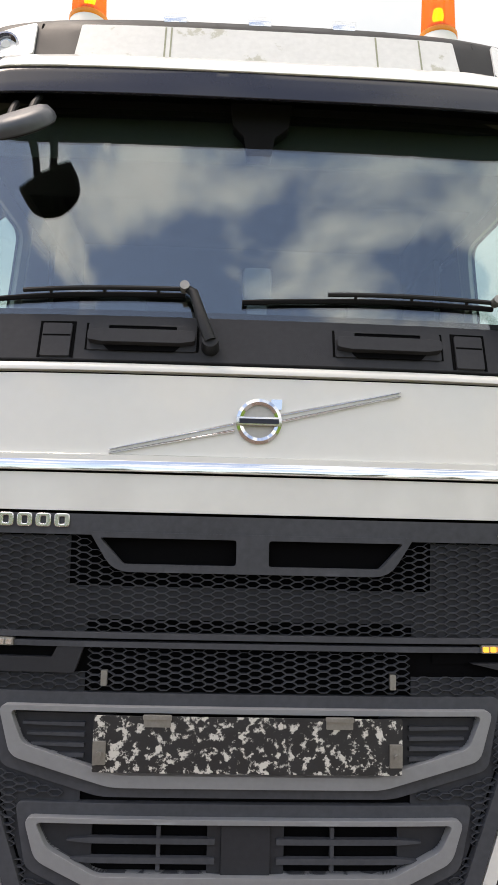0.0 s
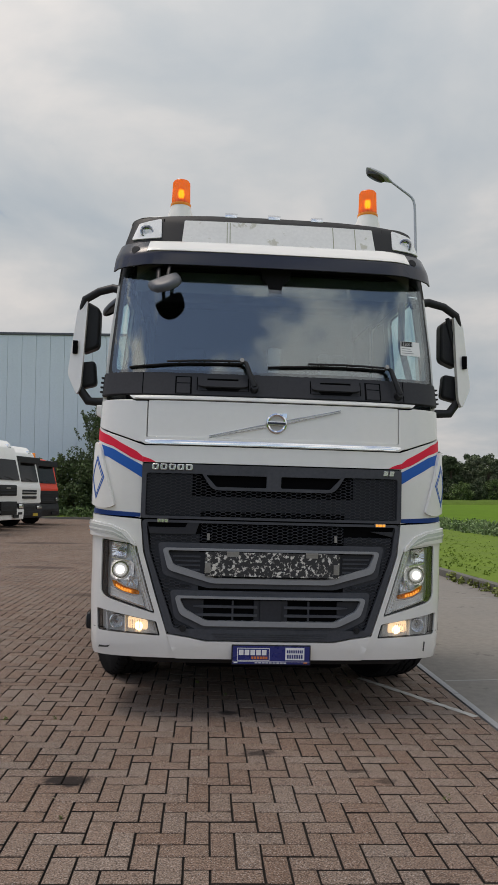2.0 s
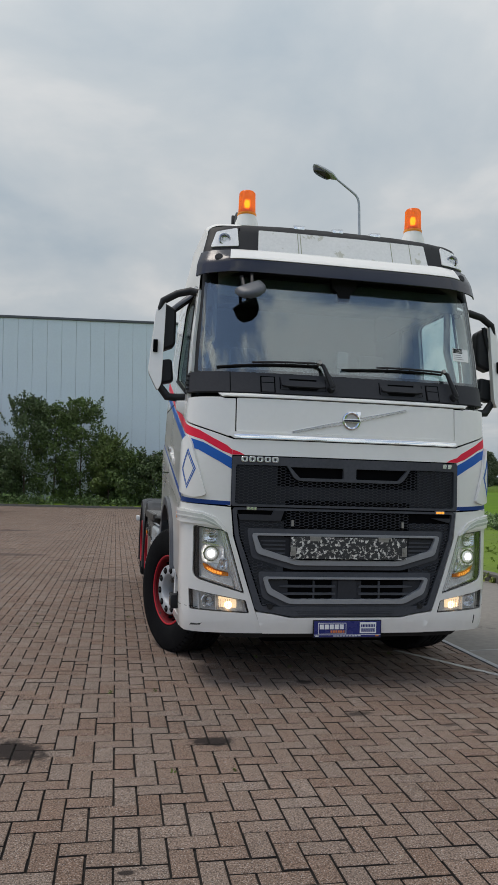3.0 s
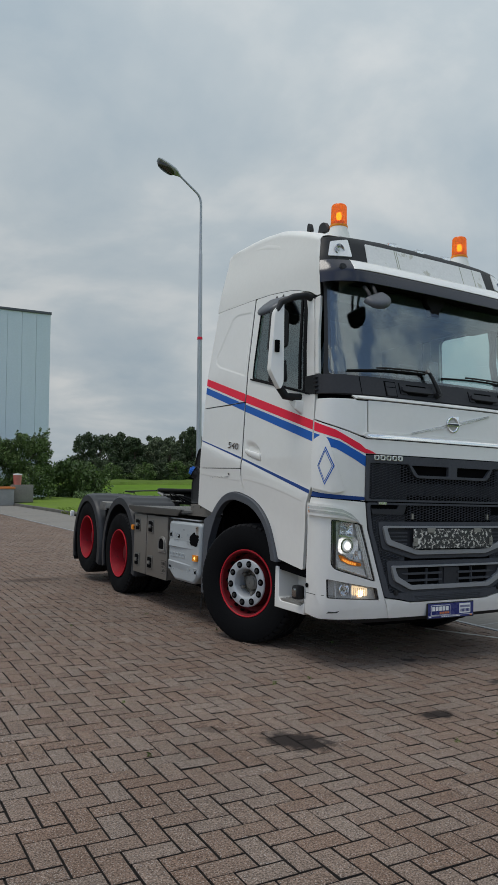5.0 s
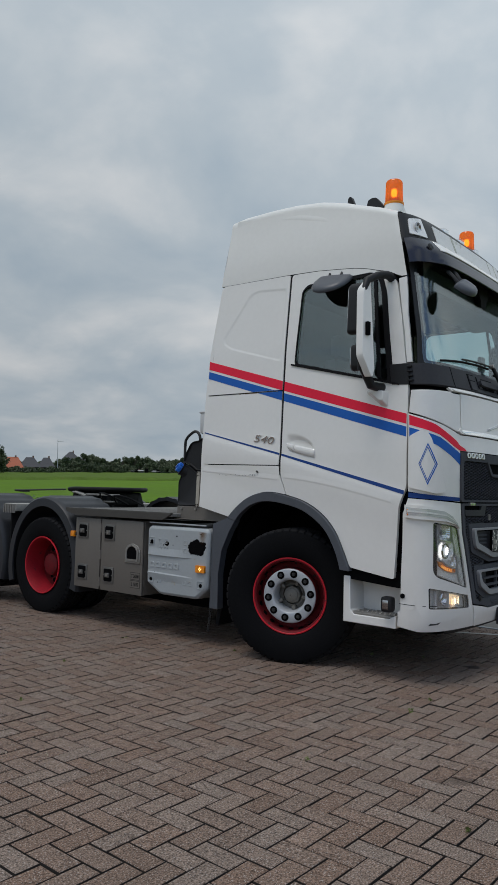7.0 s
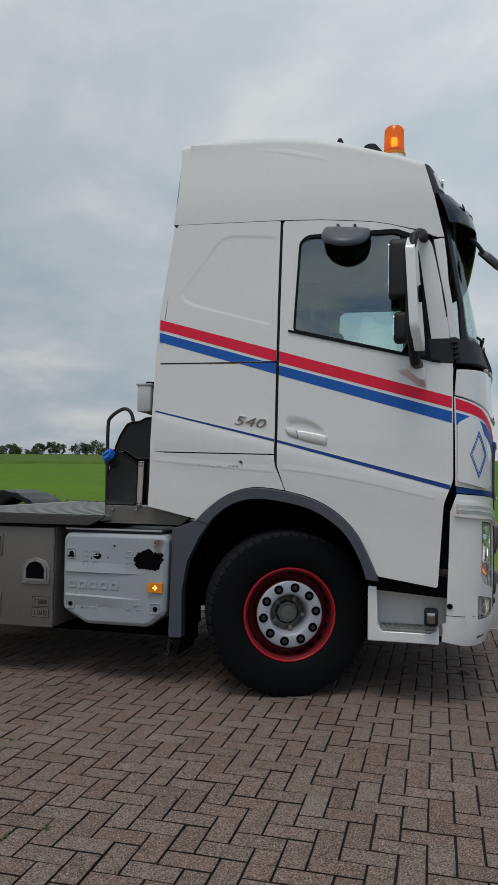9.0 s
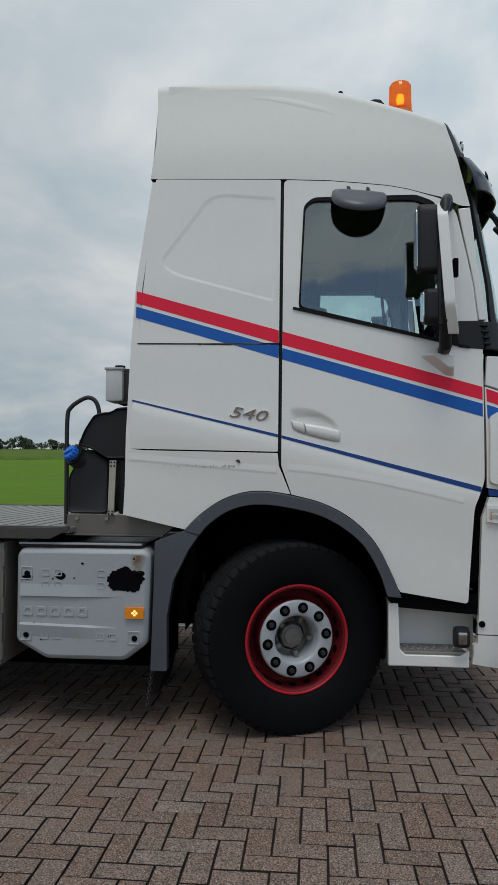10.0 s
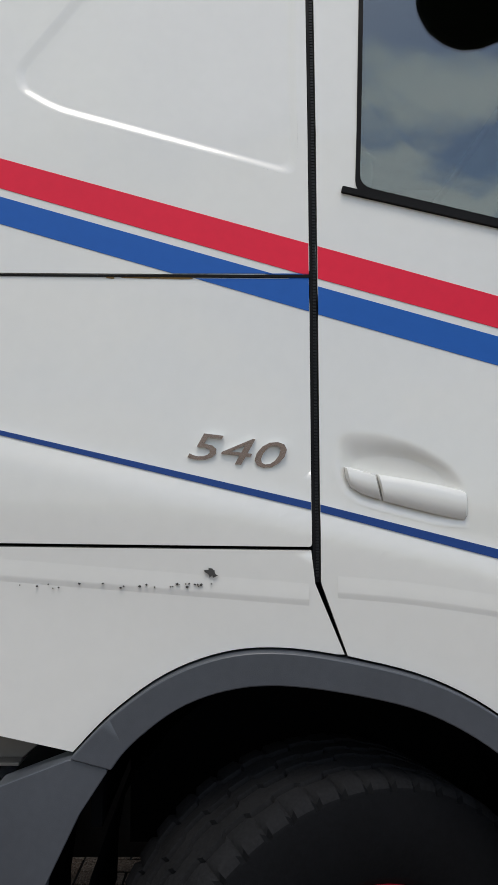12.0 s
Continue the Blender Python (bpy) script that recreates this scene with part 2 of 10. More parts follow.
CABTRIM = mat("cab_interior_trim", (0.028, 0.028, 0.029), 0.7, 0, 0.15, 5.0)
CABDARK = mat("dark_seat_cloth", (0.03, 0.03, 0.033), 0.9, 0, 0.25, 20.0)
RECEIVER = mat("grey_receiver_plastic", (0.11, 0.115, 0.12), 0.5, 0, 0.1, 8.0)
CURTAIN = mat("blue_grey_curtain", (0.085, 0.10, 0.13), 0.9, 0, 0.15, 12.0)
PLATEBLACK = mat("peeling_black_board", (0.024, 0.024, 0.026), 0.5, 0, 0.2, 16.0, bump=0.15, bscale=40, second=(0.66, 0.64, 0.59), spots=0.30)
NAVY = mat("navy_sign_plastic", (0.02, 0.028, 0.16), 0.3, 0, 0.05, 4.0)
PAPER = mat("white_paper", (0.78, 0.78, 0.77), 0.6, 0, 0.02, 4.0)
BLUECAP = mat("blue_filler_cap", (0.02, 0.16, 0.62), 0.4, 0, 0.05, 8.0)
ORANGE = mat("orange_label", (0.65, 0.20, 0.05), 0.4, 0, 0.05, 8.0)


# ---- building blocks ----
def finish(bm, name, material, smooth=True, angle=38):
    me = bpy.data.meshes.new(name)
    bm.normal_update()
    bm.to_mesh(me)
    bm.free()
    if smooth:
        me.polygons.foreach_set("use_smooth", [True] * len(me.polygons))
        me.set_sharp_from_angle(angle=radians(angle))
    for mm in (material if isinstance(material, (list, tuple)) else [material]):
        me.materials.append(mm)
    return me


def part(name, bm, material, parent, label="", m=None, bevel=0.0, smooth=True):
    ob = new(name, finish(bm, name, material, smooth))
    if parent is not None:
        ob.parent = parent
    if m is not None:
        ob.matrix_basis = m
    if bevel:
        md = ob.modifiers.new("bevel", "BEVEL")
        md.width, md.segments, md.limit_method, md.angle_limit = bevel, 2, "ANGLE", radians(40)
    if label:
        tagged(ob, label)
    return ob


def thing(name, label, category, m=None, group="", kind=""):
    ob = new(name)
    if m is not None:
        ob.matrix_world = m
    return tagged(ob, label, category, group, kind)


def box(bm, x0, x1, y0, y1, z0, z1, r=0.0, m=None):
    g = bmesh.ops.create_cube(bm, size=1.0, matrix=Matrix.Translation(((x0 + x1) / 2, (y0 + y1) / 2, (z0 + z1) / 2)) @ Matrix.Diagonal((abs(x1 - x0), abs(y1 - y0), abs(z1 - z0), 1)))
    vs = g["verts"]
    if r:
        es = list({e for v in vs for e in v.link_edges})
        res = bmesh.ops.bevel(bm, geom=es, offset=r, segments=2, profile=0.6, affect="EDGES")
        vs = list({v for f in res["faces"] for v in f.verts} | {v for v in vs if v.is_valid})
    if m is not None:
        bmesh.ops.transform(bm, matrix=m, verts=[v for v in vs if v.is_valid])
    return bm


def boxbm(x0, x1, y0, y1, z0, z1, r=0.0):
    return box(bmesh.new(), x0, x1, y0, y1, z0, z1, r)


def cyl(bm, p, q, r, r2=None, seg=24, caps=True):
    p, q = Vector(p), Vector(q)
    d = q - p
    m = Matrix.Translation((p + q) / 2) @ d.to_track_quat("Z", "Y").to_matrix().to_4x4()
    bmesh.ops.create_cone(bm, cap_ends=caps, segments=seg, radius1=r, radius2=r if r2 is None else r2, depth=d.length, matrix=m)
    return bm


def revolve(bm, prof, origin, axis, seg=48):
    """Turns a profile of (radius, along) round an axis."""
    o, ax = Vector(origin), Vector(axis).normalized()
    a = ax.orthogonal().normalized()
    b = ax.cross(a)
    rings = []
    for r, h in prof:
        rings.append([bm.verts.new(o + ax * h + (a * math.cos(2 * math.pi * i / seg) + b * math.sin(2 * math.pi * i / seg)) * r) for i in range(seg)])
    for r0, r1 in zip(rings, rings[1:]):
        for i in range(seg):
            bm.faces.new((r0[i], r0[(i + 1) % seg], r1[(i + 1) % seg], r1[i]))
    return bm


def tube(bm, pts, r, seg=10, flat=1.0):
    """A round bar along a line of points."""
    pts = [Vector(p) for p in pts]
    rings = []
    up = None
    for i, p in enumerate(pts):
        d = (pts[min(i + 1, len(pts) - 1)] - pts[max(i - 1, 0)]).normalized()
        if up is None:
            up = d.orthogonal().normalized()
        up = (up - d * up.dot(d)).normalized()
        s = d.cross(up)
        rr = r[i] if isinstance(r, (list, tuple)) else r
        rings.append([bm.verts.new(p + (up * math.cos(2 * math.pi * k / seg) + s * math.sin(2 * math.pi * k / seg) * flat) * rr) for k in range(seg)])
    for a, b in zip(rings, rings[1:]):
        for k in range(seg):
            bm.faces.new((a[k], a[(k + 1) % seg], b[(k + 1) % seg], b[k]))
    bm.faces.new(rings[0][::-1])
    bm.faces.new(rings[-1])
    return bm


def fillet(poly, r, n=4):
    """Rounds the corners of a 2D outline; r is one radius or one for each corner."""
    out = []
    k = len(poly)
    for i in range(k):
        p, a, b = Vector(poly[i]), Vector(poly[i - 1]), Vector(poly[(i + 1) % k])
        rr = r[i] if isinstance(r, (list, tuple)) else r
        if rr <= 0:
            out.append(tuple(p))
            continue
        da, db = (a - p), (b - p)
        d = min(rr, da.length * 0.45, db.length * 0.45)
        s, e = p + da.normalized() * d, p + db.normalized() * d
        for j in range(n + 1):
            t = j / n
            out.append(tuple((1 - t) ** 2 * s + 2 * t * (1 - t) * p + t * t * e))
    return out


def sheet(outline, holes=(), step=(0.08, 0.08), cuts=True):
    """A flat net of an outline with holes, cut fine enough to be bent."""
    bm = bmesh.new()
    for loop in (outline, *holes):
        vs = [bm.verts.new((p[0], p[1], 0)) for p in loop]
        for i in range(len(vs)):
            bm.edges.new((vs[i - 1], vs[i]))
    bmesh.ops.triangle_fill(bm, use_beauty=True, use_dissolve=False, edges=bm.edges[:], normal=(0, 0, 1))
    if cuts:
        xs, ys = [p[0] for p in outline], [p[1] for p in outline]
        for lo, hi, st, nrm in ((min(xs), max(xs), step[0], (1, 0, 0)), (min(ys), max(ys), step[1], (0, 1, 0))):
            if not st:
                continue
            n = max(1, math.ceil((hi - lo) / st))
            for i in range(1, n):
                c = lo + (hi - lo) * i / n
                bmesh.ops.bisect_plane(bm, geom=bm.verts[:] + bm.edges[:] + bm.faces[:], dist=1e-5, plane_co=(c * nrm[0], c * nrm[1], 0), plane_no=nrm)
    for f in bm.faces:
        f.normal_update()
        if f.normal.z < 0:
            f.normal_flip()
    return bm


def shell(outline, fn, thick, holes=(), step=(0.08, 0.08), d0=0.0):
    """A panel: the outline bent on to a surface fn(a, b, depth), with thickness towards the inside."""
    bm = sheet(outline, holes, step)
    flat = [(v, v.co.copy()) for v in bm.verts]
    back = {v: bm.verts.new(fn(c.x, c.y, d0 + thick)) for v, c in flat}
    faces = bm.faces[:]
    rim = [e for e in bm.edges if len(e.link_faces) == 1]
    pairs = [(e.verts[0], e.verts[1]) if e.link_loops[0].vert == e.verts[0] else (e.verts[1], e.verts[0]) for e in rim]
    for v, c in flat:
        v.co = fn(c.x, c.y, d0)
    for f in faces:
        bm.faces.new([back[v] for v in reversed(f.verts)])
    for a, b in pairs:
        bm.faces.new((b, a, back[a], back[b]))
    bmesh.ops.recalc_face_normals(bm, faces=bm.faces[:])
    return bm


def lin(z, table):
    if z <= table[0][0]:
        return table[0][1]
    for (a, va), (b, vb) in zip(table, table[1:]):
        if z <= b:
            t = (z - a) / (b - a)
            return va + (vb - va) * t
    return table[-1][1]


# ---- ground ----
GUTTER = 1.6
GZ = -GUTTER * math.sin(radians(SLOPE))
PAVE0 = (-26.0, 1.545, -8.0, 43.0)     # the bricked yard, in its own plane
BW = 0.1088                            # half the length of a brick with its joint
LAY_TURN = radians(-0.7)               # the bricks' direction in the yard
LAY_DRIFT = -math.tan(LAY_TURN)
LAY_U, LAY_V, LAY_EDGE = -0.04936, -0.02222, 1.548
# oil stains on the bricks: middle, half length, half width, turn in degrees, strength
STAINS = [(-2.20, 1.20, 0.22, 0.145, 128, 0.95), (-1.10, 1.225, 0.145, 0.08, 5, 0.95), (-0.065, 1.66, 0.10, 0.05, 5, 0.8), (-0.21, 2.47, 0.08, 0.05, 0, 0.8),
          (0.46, 1.375, 0.07, 0.035, 0, 0.6), (0.59, 1.23, 0.07, 0.04, 10, 0.6), (-2.56, 1.58, 0.10, 0.06, 120, 0.45), (-1.637, -0.161, 0.035, 0.02, 0, 0.9), (-1.565, -0.137, 0.02, 0.012, 0, 0.8),
          (-1.9, 8.5, 0.5, 0.2, 10, 0.5), (-3.6, 12.5, 0.7, 0.3, 0, 0.5), (-5.0, 20.0, 1.2, 0.5, 15, 0.5)]

GRASS = mat("grass", (0.125, 0.190, 0.028), 0.9, 0, 0.30, 1.3, bump=0.6, bscale=40, spec=0.1)
FIELD = mat("mown_field", (0.092, 0.172, 0.012), 0.95, 0, 0.24, 0.08, bump=0.3, bscale=10, spec=0.08)
CONCRETE = mat("worn_concrete", (0.20, 0.185, 0.165), 0.85, 0, 0.2, 1.2, bump=0.2, bscale=60, second=(0.12, 0.11, 0.1), spots=0.0)
KERB = mat("dark_kerb_concrete", (0.12, 0.115, 0.10), 0.9, 0, 0.3, 4.0, bump=0.4, bscale=50)
FILLER = mat("pale_joint_filler", (0.27, 0.265, 0.25), 0.8, 0, 0.2, 6.0)
EDGING = mat("pale_steel_edging", (0.26, 0.265, 0.27), 0.55, 0.1, 0.25, 5.0)
JOINT = mat("sand_joint", (0.016, 0.0125, 0.010), 0.95, 0, 0.35, 9.0, bump=0.4, bscale=150)


def brick_mat(name, single, tone=1.0):
    """Gritty concrete brick: each brick its own shade, mottled, with pale and dark grains standing out of it."""
    m = bpy.data.materials.new(name)
    m.use_nodes = True
    nt = m.node_tree
    n, l = nt.nodes, nt.links
    b = n["Principled BSDF"]
    b.inputs["Roughness"].default_value = 0.88
    b.inputs["Specular IOR Level"].default_value = 0.14
    tc = n.new("ShaderNodeTexCoord")
    vec = tc.outputs["Object"]
    rnd = n.new("ShaderNodeObjectInfo").outputs["Random"] if single else n.new("ShaderNodeNewGeometry").outputs["Random Per Island"]
    if single:
        sh = n.new("ShaderNodeVectorMath"); sh.operation = "SCALE"; sh.inputs[0].default_value = (37.0, 61.0, 13.0)
        l.new(rnd, sh.inputs["Scale"])
        ad = n.new("ShaderNodeVectorMath"); ad.operation = "ADD"
        l.new(vec, ad.inputs[0]); l.new(sh.outputs[0], ad.inputs[1])
        vec = ad.outputs[0]

    def noise(scale, detail, lo, hi, a, c):
        t = n.new("ShaderNodeTexNoise"); t.inputs["Scale"].default_value = scale; t.inputs["Detail"].default_value = detail; t.inputs["Roughness"].default_value = 0.6
        l.new(vec, t.inputs["Vector"])
        r = n.new("ShaderNodeMapRange")
        r.inputs["From Min"].default_value, r.inputs["From Max"].default_value, r.inputs["To Min"].default_value, r.inputs["To Max"].default_value = lo, hi, a, c
        l.new(t.outputs["Fac"], r.inputs["Value"])
        return t, r.outputs[0]

    def times(a, c):
        k = n.new("ShaderNodeMath"); k.operation = "MULTIPLY"
        l.new(a, k.inputs[0]); l.new(c, k.inputs[1])
        return k.outputs[0]

    shade = n.new("ShaderNodeMapRange"); shade.inputs["To Min"].default_value, shade.inputs["To Max"].default_value = 0.87, 1.13
    l.new(rnd, shade.inputs["Value"])
    _, broad = noise(0.9, 3, 0.35, 0.65, 0.88, 1.10)
    _, mott = noise(22.0, 5, 0.3, 0.7, 0.84, 1.16)
    grain, fine = noise(120.0, 4, 0.34, 0.66, 0.3, 1.7)
    _, pale = noise(150.0, 1, 0.61, 0.67, 0.0, 0.62 * tone)
    k = times(times(times(shade.outputs[0], broad), mott), fine)
    hue = n.new("ShaderNodeMix"); hue.data_type = "RGBA"
    hue.inputs[6].default_value, hue.inputs[7].default_value = (0.178 * tone, 0.119 * tone, 0.089 * tone, 1), (0.158 * tone, 0.122 * tone, 0.100 * tone, 1)
    l.new(rnd, hue.inputs["Factor"])
    mul = n.new("ShaderNodeMix"); mul.data_type = "RGBA"; mul.blend_type = "MULTIPLY"; mul.inputs["Factor"].default_value = 1
    l.new(hue.outputs[2], mul.inputs[6]); l.new(k, mul.inputs[7])
    gr = n.new("ShaderNodeMix"); gr.data_type = "RGBA"; gr.inputs[7].default_value = (0.46, 0.42, 0.39, 1)
    l.new(pale, gr.inputs["Factor"]); l.new(mul.outputs[2], gr.inputs[6])
    # spilt oil, across bricks and with a ragged edge
    pos = n.new("ShaderNodeNewGeometry").outputs["Position"]
    rag = n.new("ShaderNodeTexNoise"); rag.inputs["Scale"].default_value = 16.0; rag.inputs["Detail"].default_value = 5
    l.new(pos, rag.inputs["Vector"])
    soak = None
    for cx, cy, a, c_, turn, amount in STAINS:
        mp = n.new("ShaderNodeMapping"); mp.vector_type = "TEXTURE"
        mp.inputs["Location"].default_value = (cx, cy, 0)
        mp.inputs["Rotation"].default_value = (0, 0, radians(turn))
        mp.inputs["Scale"].default_value = (a, c_, 10.0)
        l.new(pos, mp.inputs["Vector"])
        ln = n.new("ShaderNodeVectorMath"); ln.operation = "LENGTH"
        l.new(mp.outputs[0], ln.inputs[0])
        sm = n.new("ShaderNodeMath"); sm.operation = "MULTIPLY_ADD"; sm.inputs[1].default_value = 1.5
        l.new(rag.outputs["Fac"], sm.inputs[0]); l.new(ln.outputs["Value"], sm.inputs[2])
        mr_ = n.new("ShaderNodeMapRange"); mr_.interpolation_type = "SMOOTHSTEP"
        mr_.inputs["From Min"].default_value, mr_.inputs["From Max"].default_value = 1.35, 1.95
        mr_.inputs["To Min"].default_value, mr_.inputs["To Max"].default_value = amount, 0.0
        l.new(sm.outputs[0], mr_.inputs["Value"])
        if soak is None:
            soak = mr_.outputs[0]
        else:
            mxn = n.new("ShaderNodeMath"); mxn.operation = "MAXIMUM"
            l.new(soak, mxn.inputs[0]); l.new(mr_.outputs[0], mxn.inputs[1])
            soak = mxn.outputs[0]
    oil = n.new("ShaderNodeMix"); oil.data_type = "RGBA"; oil.inputs[7].default_value = (0.020, 0.016, 0.015, 1)
    l.new(soak, oil.inputs["Factor"]); l.new(gr.outputs[2], oil.inputs[6])
    l.new(oil.outputs[2], b.inputs["Base Color"])
    bb = n.new("ShaderNodeBump"); bb.inputs["Strength"].default_value = 0.55; bb.inputs["Distance"].default_value = 0.004
    l.new(grain.outputs["Fac"], bb.inputs["Height"])
    l.new(bb.outputs[0], b.inputs["Normal"])
    return m


BRICK = brick_mat("paving_brick", False)
BRICKOBJ = brick_mat("paving_brick_single", True)
LINEPAINT = mat("faded_line_paint", (0.42, 0.41, 0.38), 0.8, 0, 0.25, 9.0, second=(0.15, 0.12, 0.11), spots=0.1)


def ground():
    """One sheet from under the yard to the horizon."""
    bm = bmesh.new()
    xs = [-2500, -600, -120, -40, -26, -12, 0, GUTTER, 4.45, 4.6, 12, 40, 120, 600, 2500]
    ys = [-2500, -600, -120, -40, -10, 0, 20, 43, 45.5, 60, 120, 300, 800, 2500]
    v = {}
    for i, x in enumerate(xs):
        for j, y in enumerate(ys):
            if x <= GUTTER:
                z = -max(x, -26) * math.sin(radians(SLOPE)) - 0.09
            else:
                z = GZ - 0.09 if x < 4.5 else 0.04
            if y > 44 or y < -35 or x < -35:
                z = min(z, 0.35) + 0.0 if x > -40 else 0.3
                if x > 4.5:
                    z = 0.04
            v[i, j] = bm.verts.new((x, y, z))
    for i in range(len(xs) - 1):
        for j in range(len(ys) - 1):
            bm.faces.new((v[i, j], v[i + 1, j], v[i + 1, j + 1], v[i, j + 1]))
    ob = part("ground", bm, FIELD, None)
    tagged(ob, "flat green meadow reaching the horizon", "ground", kind="structure")
    return ob


ground()


def concrete_drive():
    bm, fill = bmesh.new(), bmesh.new()
    y = -31.58
    while y < 60:
        box(bm, GUTTER + 0.012, 4.42, y + 0.006, y + 4.994, GZ - 0.25, GZ, 0.004)
        box(fill, GUTTER + 0.03, 4.41, y - 0.014, y + 0.014, GZ - 0.1, GZ + 0.0025)
        y += 5.0
    for q in (bm, fill):
        for v in q.verts:
            if v.co.x < 2.0:
                v.co.x += LAY_DRIFT * v.co.y
    ob = part("road", bm, CONCRETE, None)
    tagged(ob, "stained grey concrete drive in long slabs", "road", kind="structure")
    part("joint_filler", fill, FILLER, ob)
    bm = bmesh.new()
    y = -31.0
    while y < 60:
        box(bm, GUTTER - 0.046, GUTTER + 0.006, y + 0.002, y + 1.998, GZ - 0.25, GZ + 0.006, 0.004)
        y += 2.0
    for v in bm.verts:
        v.co.x += LAY_DRIFT * v.co.y
    ob = part("gutter", bm, EDGING, None)
    tagged(ob, "narrow pale edging strip between bricks and concrete", "edging", kind="structure")
    bm = bmesh.new()
    y = -30.0
    rng = random.Random(4)
    while y < 70:
        w = rng.uniform(-0.012, 0.012)
        box(bm, 4.42 + w, 4.58 + w, y + 0.006, y + 0.994, GZ - 0.25, GZ + 0.13 + w * 0.5, 0.02)
        y += 1.0
    ob = part("kerb", bm, KERB, None)
    tagged(ob, "weathered dark concrete kerb at the grass edge", "kerb", kind="structure")
    bm = bmesh.new()
    x = -45.0
    while x < 4.0:
        box(bm, x + 0.006, x + 0.994, 43.05, 43.22, -0.2, -x * math.sin(radians(SLOPE)) * (1 if x > -26 else 0) + (0.86 if x <= -26 else 0.12), 0.02)
        x += 1.0
    ob = part("kerb_far", bm, KERB, None)
    tagged(ob, "dark concrete kerb in front of the hedge", "kerb", kind="structure")


concrete_drive()


def hedge_bank():
    bm = bmesh.new()
    n = 40
    rng = random.Random(8)
    rows = []
    for i in range(n + 1):
        x = -60 + 66 * i / n
        base = -max(x, -26) * math.sin(radians(SLOPE))
        rows.append([bm.verts.new((x, y, base + h + rng.uniform(-0.04, 0.04))) for y, h in ((43.22, 0.02), (43.6, 0.14), (45, 0.2), (50, 0.25))])
    for a, b in zip(rows, rows[1:]):
        for k in range(3):
            bm.faces.new((a[k], b[k], b[k + 1], a[k + 1]))
    tagged(part("verge_far", bm, GRASS, None), "rough grass verge under the hedge", "grass verge", kind="structure")
    bm = bmesh.new()
    rows = []
    for i in range(61):
        y = -30 + 110 * i / 60
        rows.append([bm.verts.new((x, y, z + rng.uniform(-0.02, 0.02))) for x, z in ((4.58, GZ + 0.11), (5.0, GZ + 0.13), (6.5, 0.1), (9.5, 0.14), (11.5, 0.02))])
    for a, b in zip(rows, rows[1:]):
        for k in range(4):
            bm.faces.new((a[k], a[k + 1], b[k + 1], b[k]))
    bmesh.ops.recalc_face_normals(bm, faces=bm.faces[:])
    tagged(part("verge", bm, GRASS, None), "green lawn verge beside the concrete drive", "grass verge", kind="structure")


hedge_bank()

# ---- warehouse ----
CLAD = mat("blue_grey_cladding", (0.60, 0.68, 0.74), 0.5, 0.0, 0.06, 0.6)
CLADDARK = mat("dark_cladding_joint", (0.17, 0.19, 0.21), 0.6, 0, 0.1, 2.0)


def warehouse():
    t = thing("warehouse", "long blue-grey metal-clad warehouse behind the hedge", "warehouse", pose(-14, 50, 0))
    W, H = 23.0, 13.35
    part("wall_core", boxbm(-W, W, 0.1, 22, -0.2, H, 0.0), CLADDARK, t)
    i = 0
    x = -W
    data = None
    rng = random.Random(2)
    while x < W - 0.5:
        if data is None:
            bm = boxbm(0.012, 0.998, 0.0, 0.12, 0.0, H - 0.1, 0.006)
            box(bm, 0.33, 0.345, -0.004, 0.02, 0.0, H - 0.1)
            data = finish(bm, "panel", CLAD, smooth=False)
        ob = new("panel", data)
        ob.parent = t
        ob.location = (x, rng.uniform(-0.004, 0.004), 0)
        x += 1.0
    part("roof_edge", boxbm(-W - 0.05, W + 0.05, -0.08, 22.1, H - 0.12, H + 0.06, 0.01), MIDGREY, t)


warehouse()


# ---- the tractor unit: surface of the cab ----
HW = [(0.3, 1.20), (0.45, 1.235), (0.8, 1.25), (1.7, 1.25), (2.2, 1.232), (2.6, 1.21), (3.2, 1.15), (3.4, 1.132), (3.6, 1.085), (3.8, 0.98)]
YF = [(0.3, 2.37), (0.40, 2.315), (0.5, 2.29), (1.0, 2.28), (1.72, 2.275), (2.17, 2.29), (2.22, 2.31), (2.37, 2.36), (3.15, 2.52), (3.36, 2.58), (3.6, 2.665), (3.8, 2.85)]
YR = [(0.3, 4.66), (1.7, 4.655), (2.5, 4.63), (3.28, 4.54), (3.8, 4.485)]
NE, DE, HREF = 3.2, 0.32, 1.25
ARC = []
CORNER = [(2.2, 1.0), (2.6, 0.72), (3.1, 0.53), (3.8, 0.50)]      # the corners grow tighter towards the roof
BODYLINE = [(2.59, 1.418), (3.738, 1.708), (4.61, 1.911)]


def ref_point(th):
    return HREF * math.sin(th) ** (2 / NE), DE - DE * max(0.0, math.cos(th)) ** (2 / NE)


def make_arc():
    p, s = (0.0, 0.0), 0.0
    k = 400
    for i in range(k + 1):
        th = (math.pi / 2) * (i / k) ** 1.6 if i < k * 0.5 else (math.pi / 2) * (1 - (1 - 0.5 ** 1.6) * (1 - (i - k * 0.5) / (k * 0.5)) ** 1.6)
        q = ref_point(th)
        s += math.hypot(q[0] - p[0], q[1] - p[1])
        ARC.append((s, q[0] / HREF, q[1]))
        p = q


make_arc()
AEND = ARC[-1][0]
YCREF = 2.28 + DE
AREAR = AEND + 4.63 - YCREF


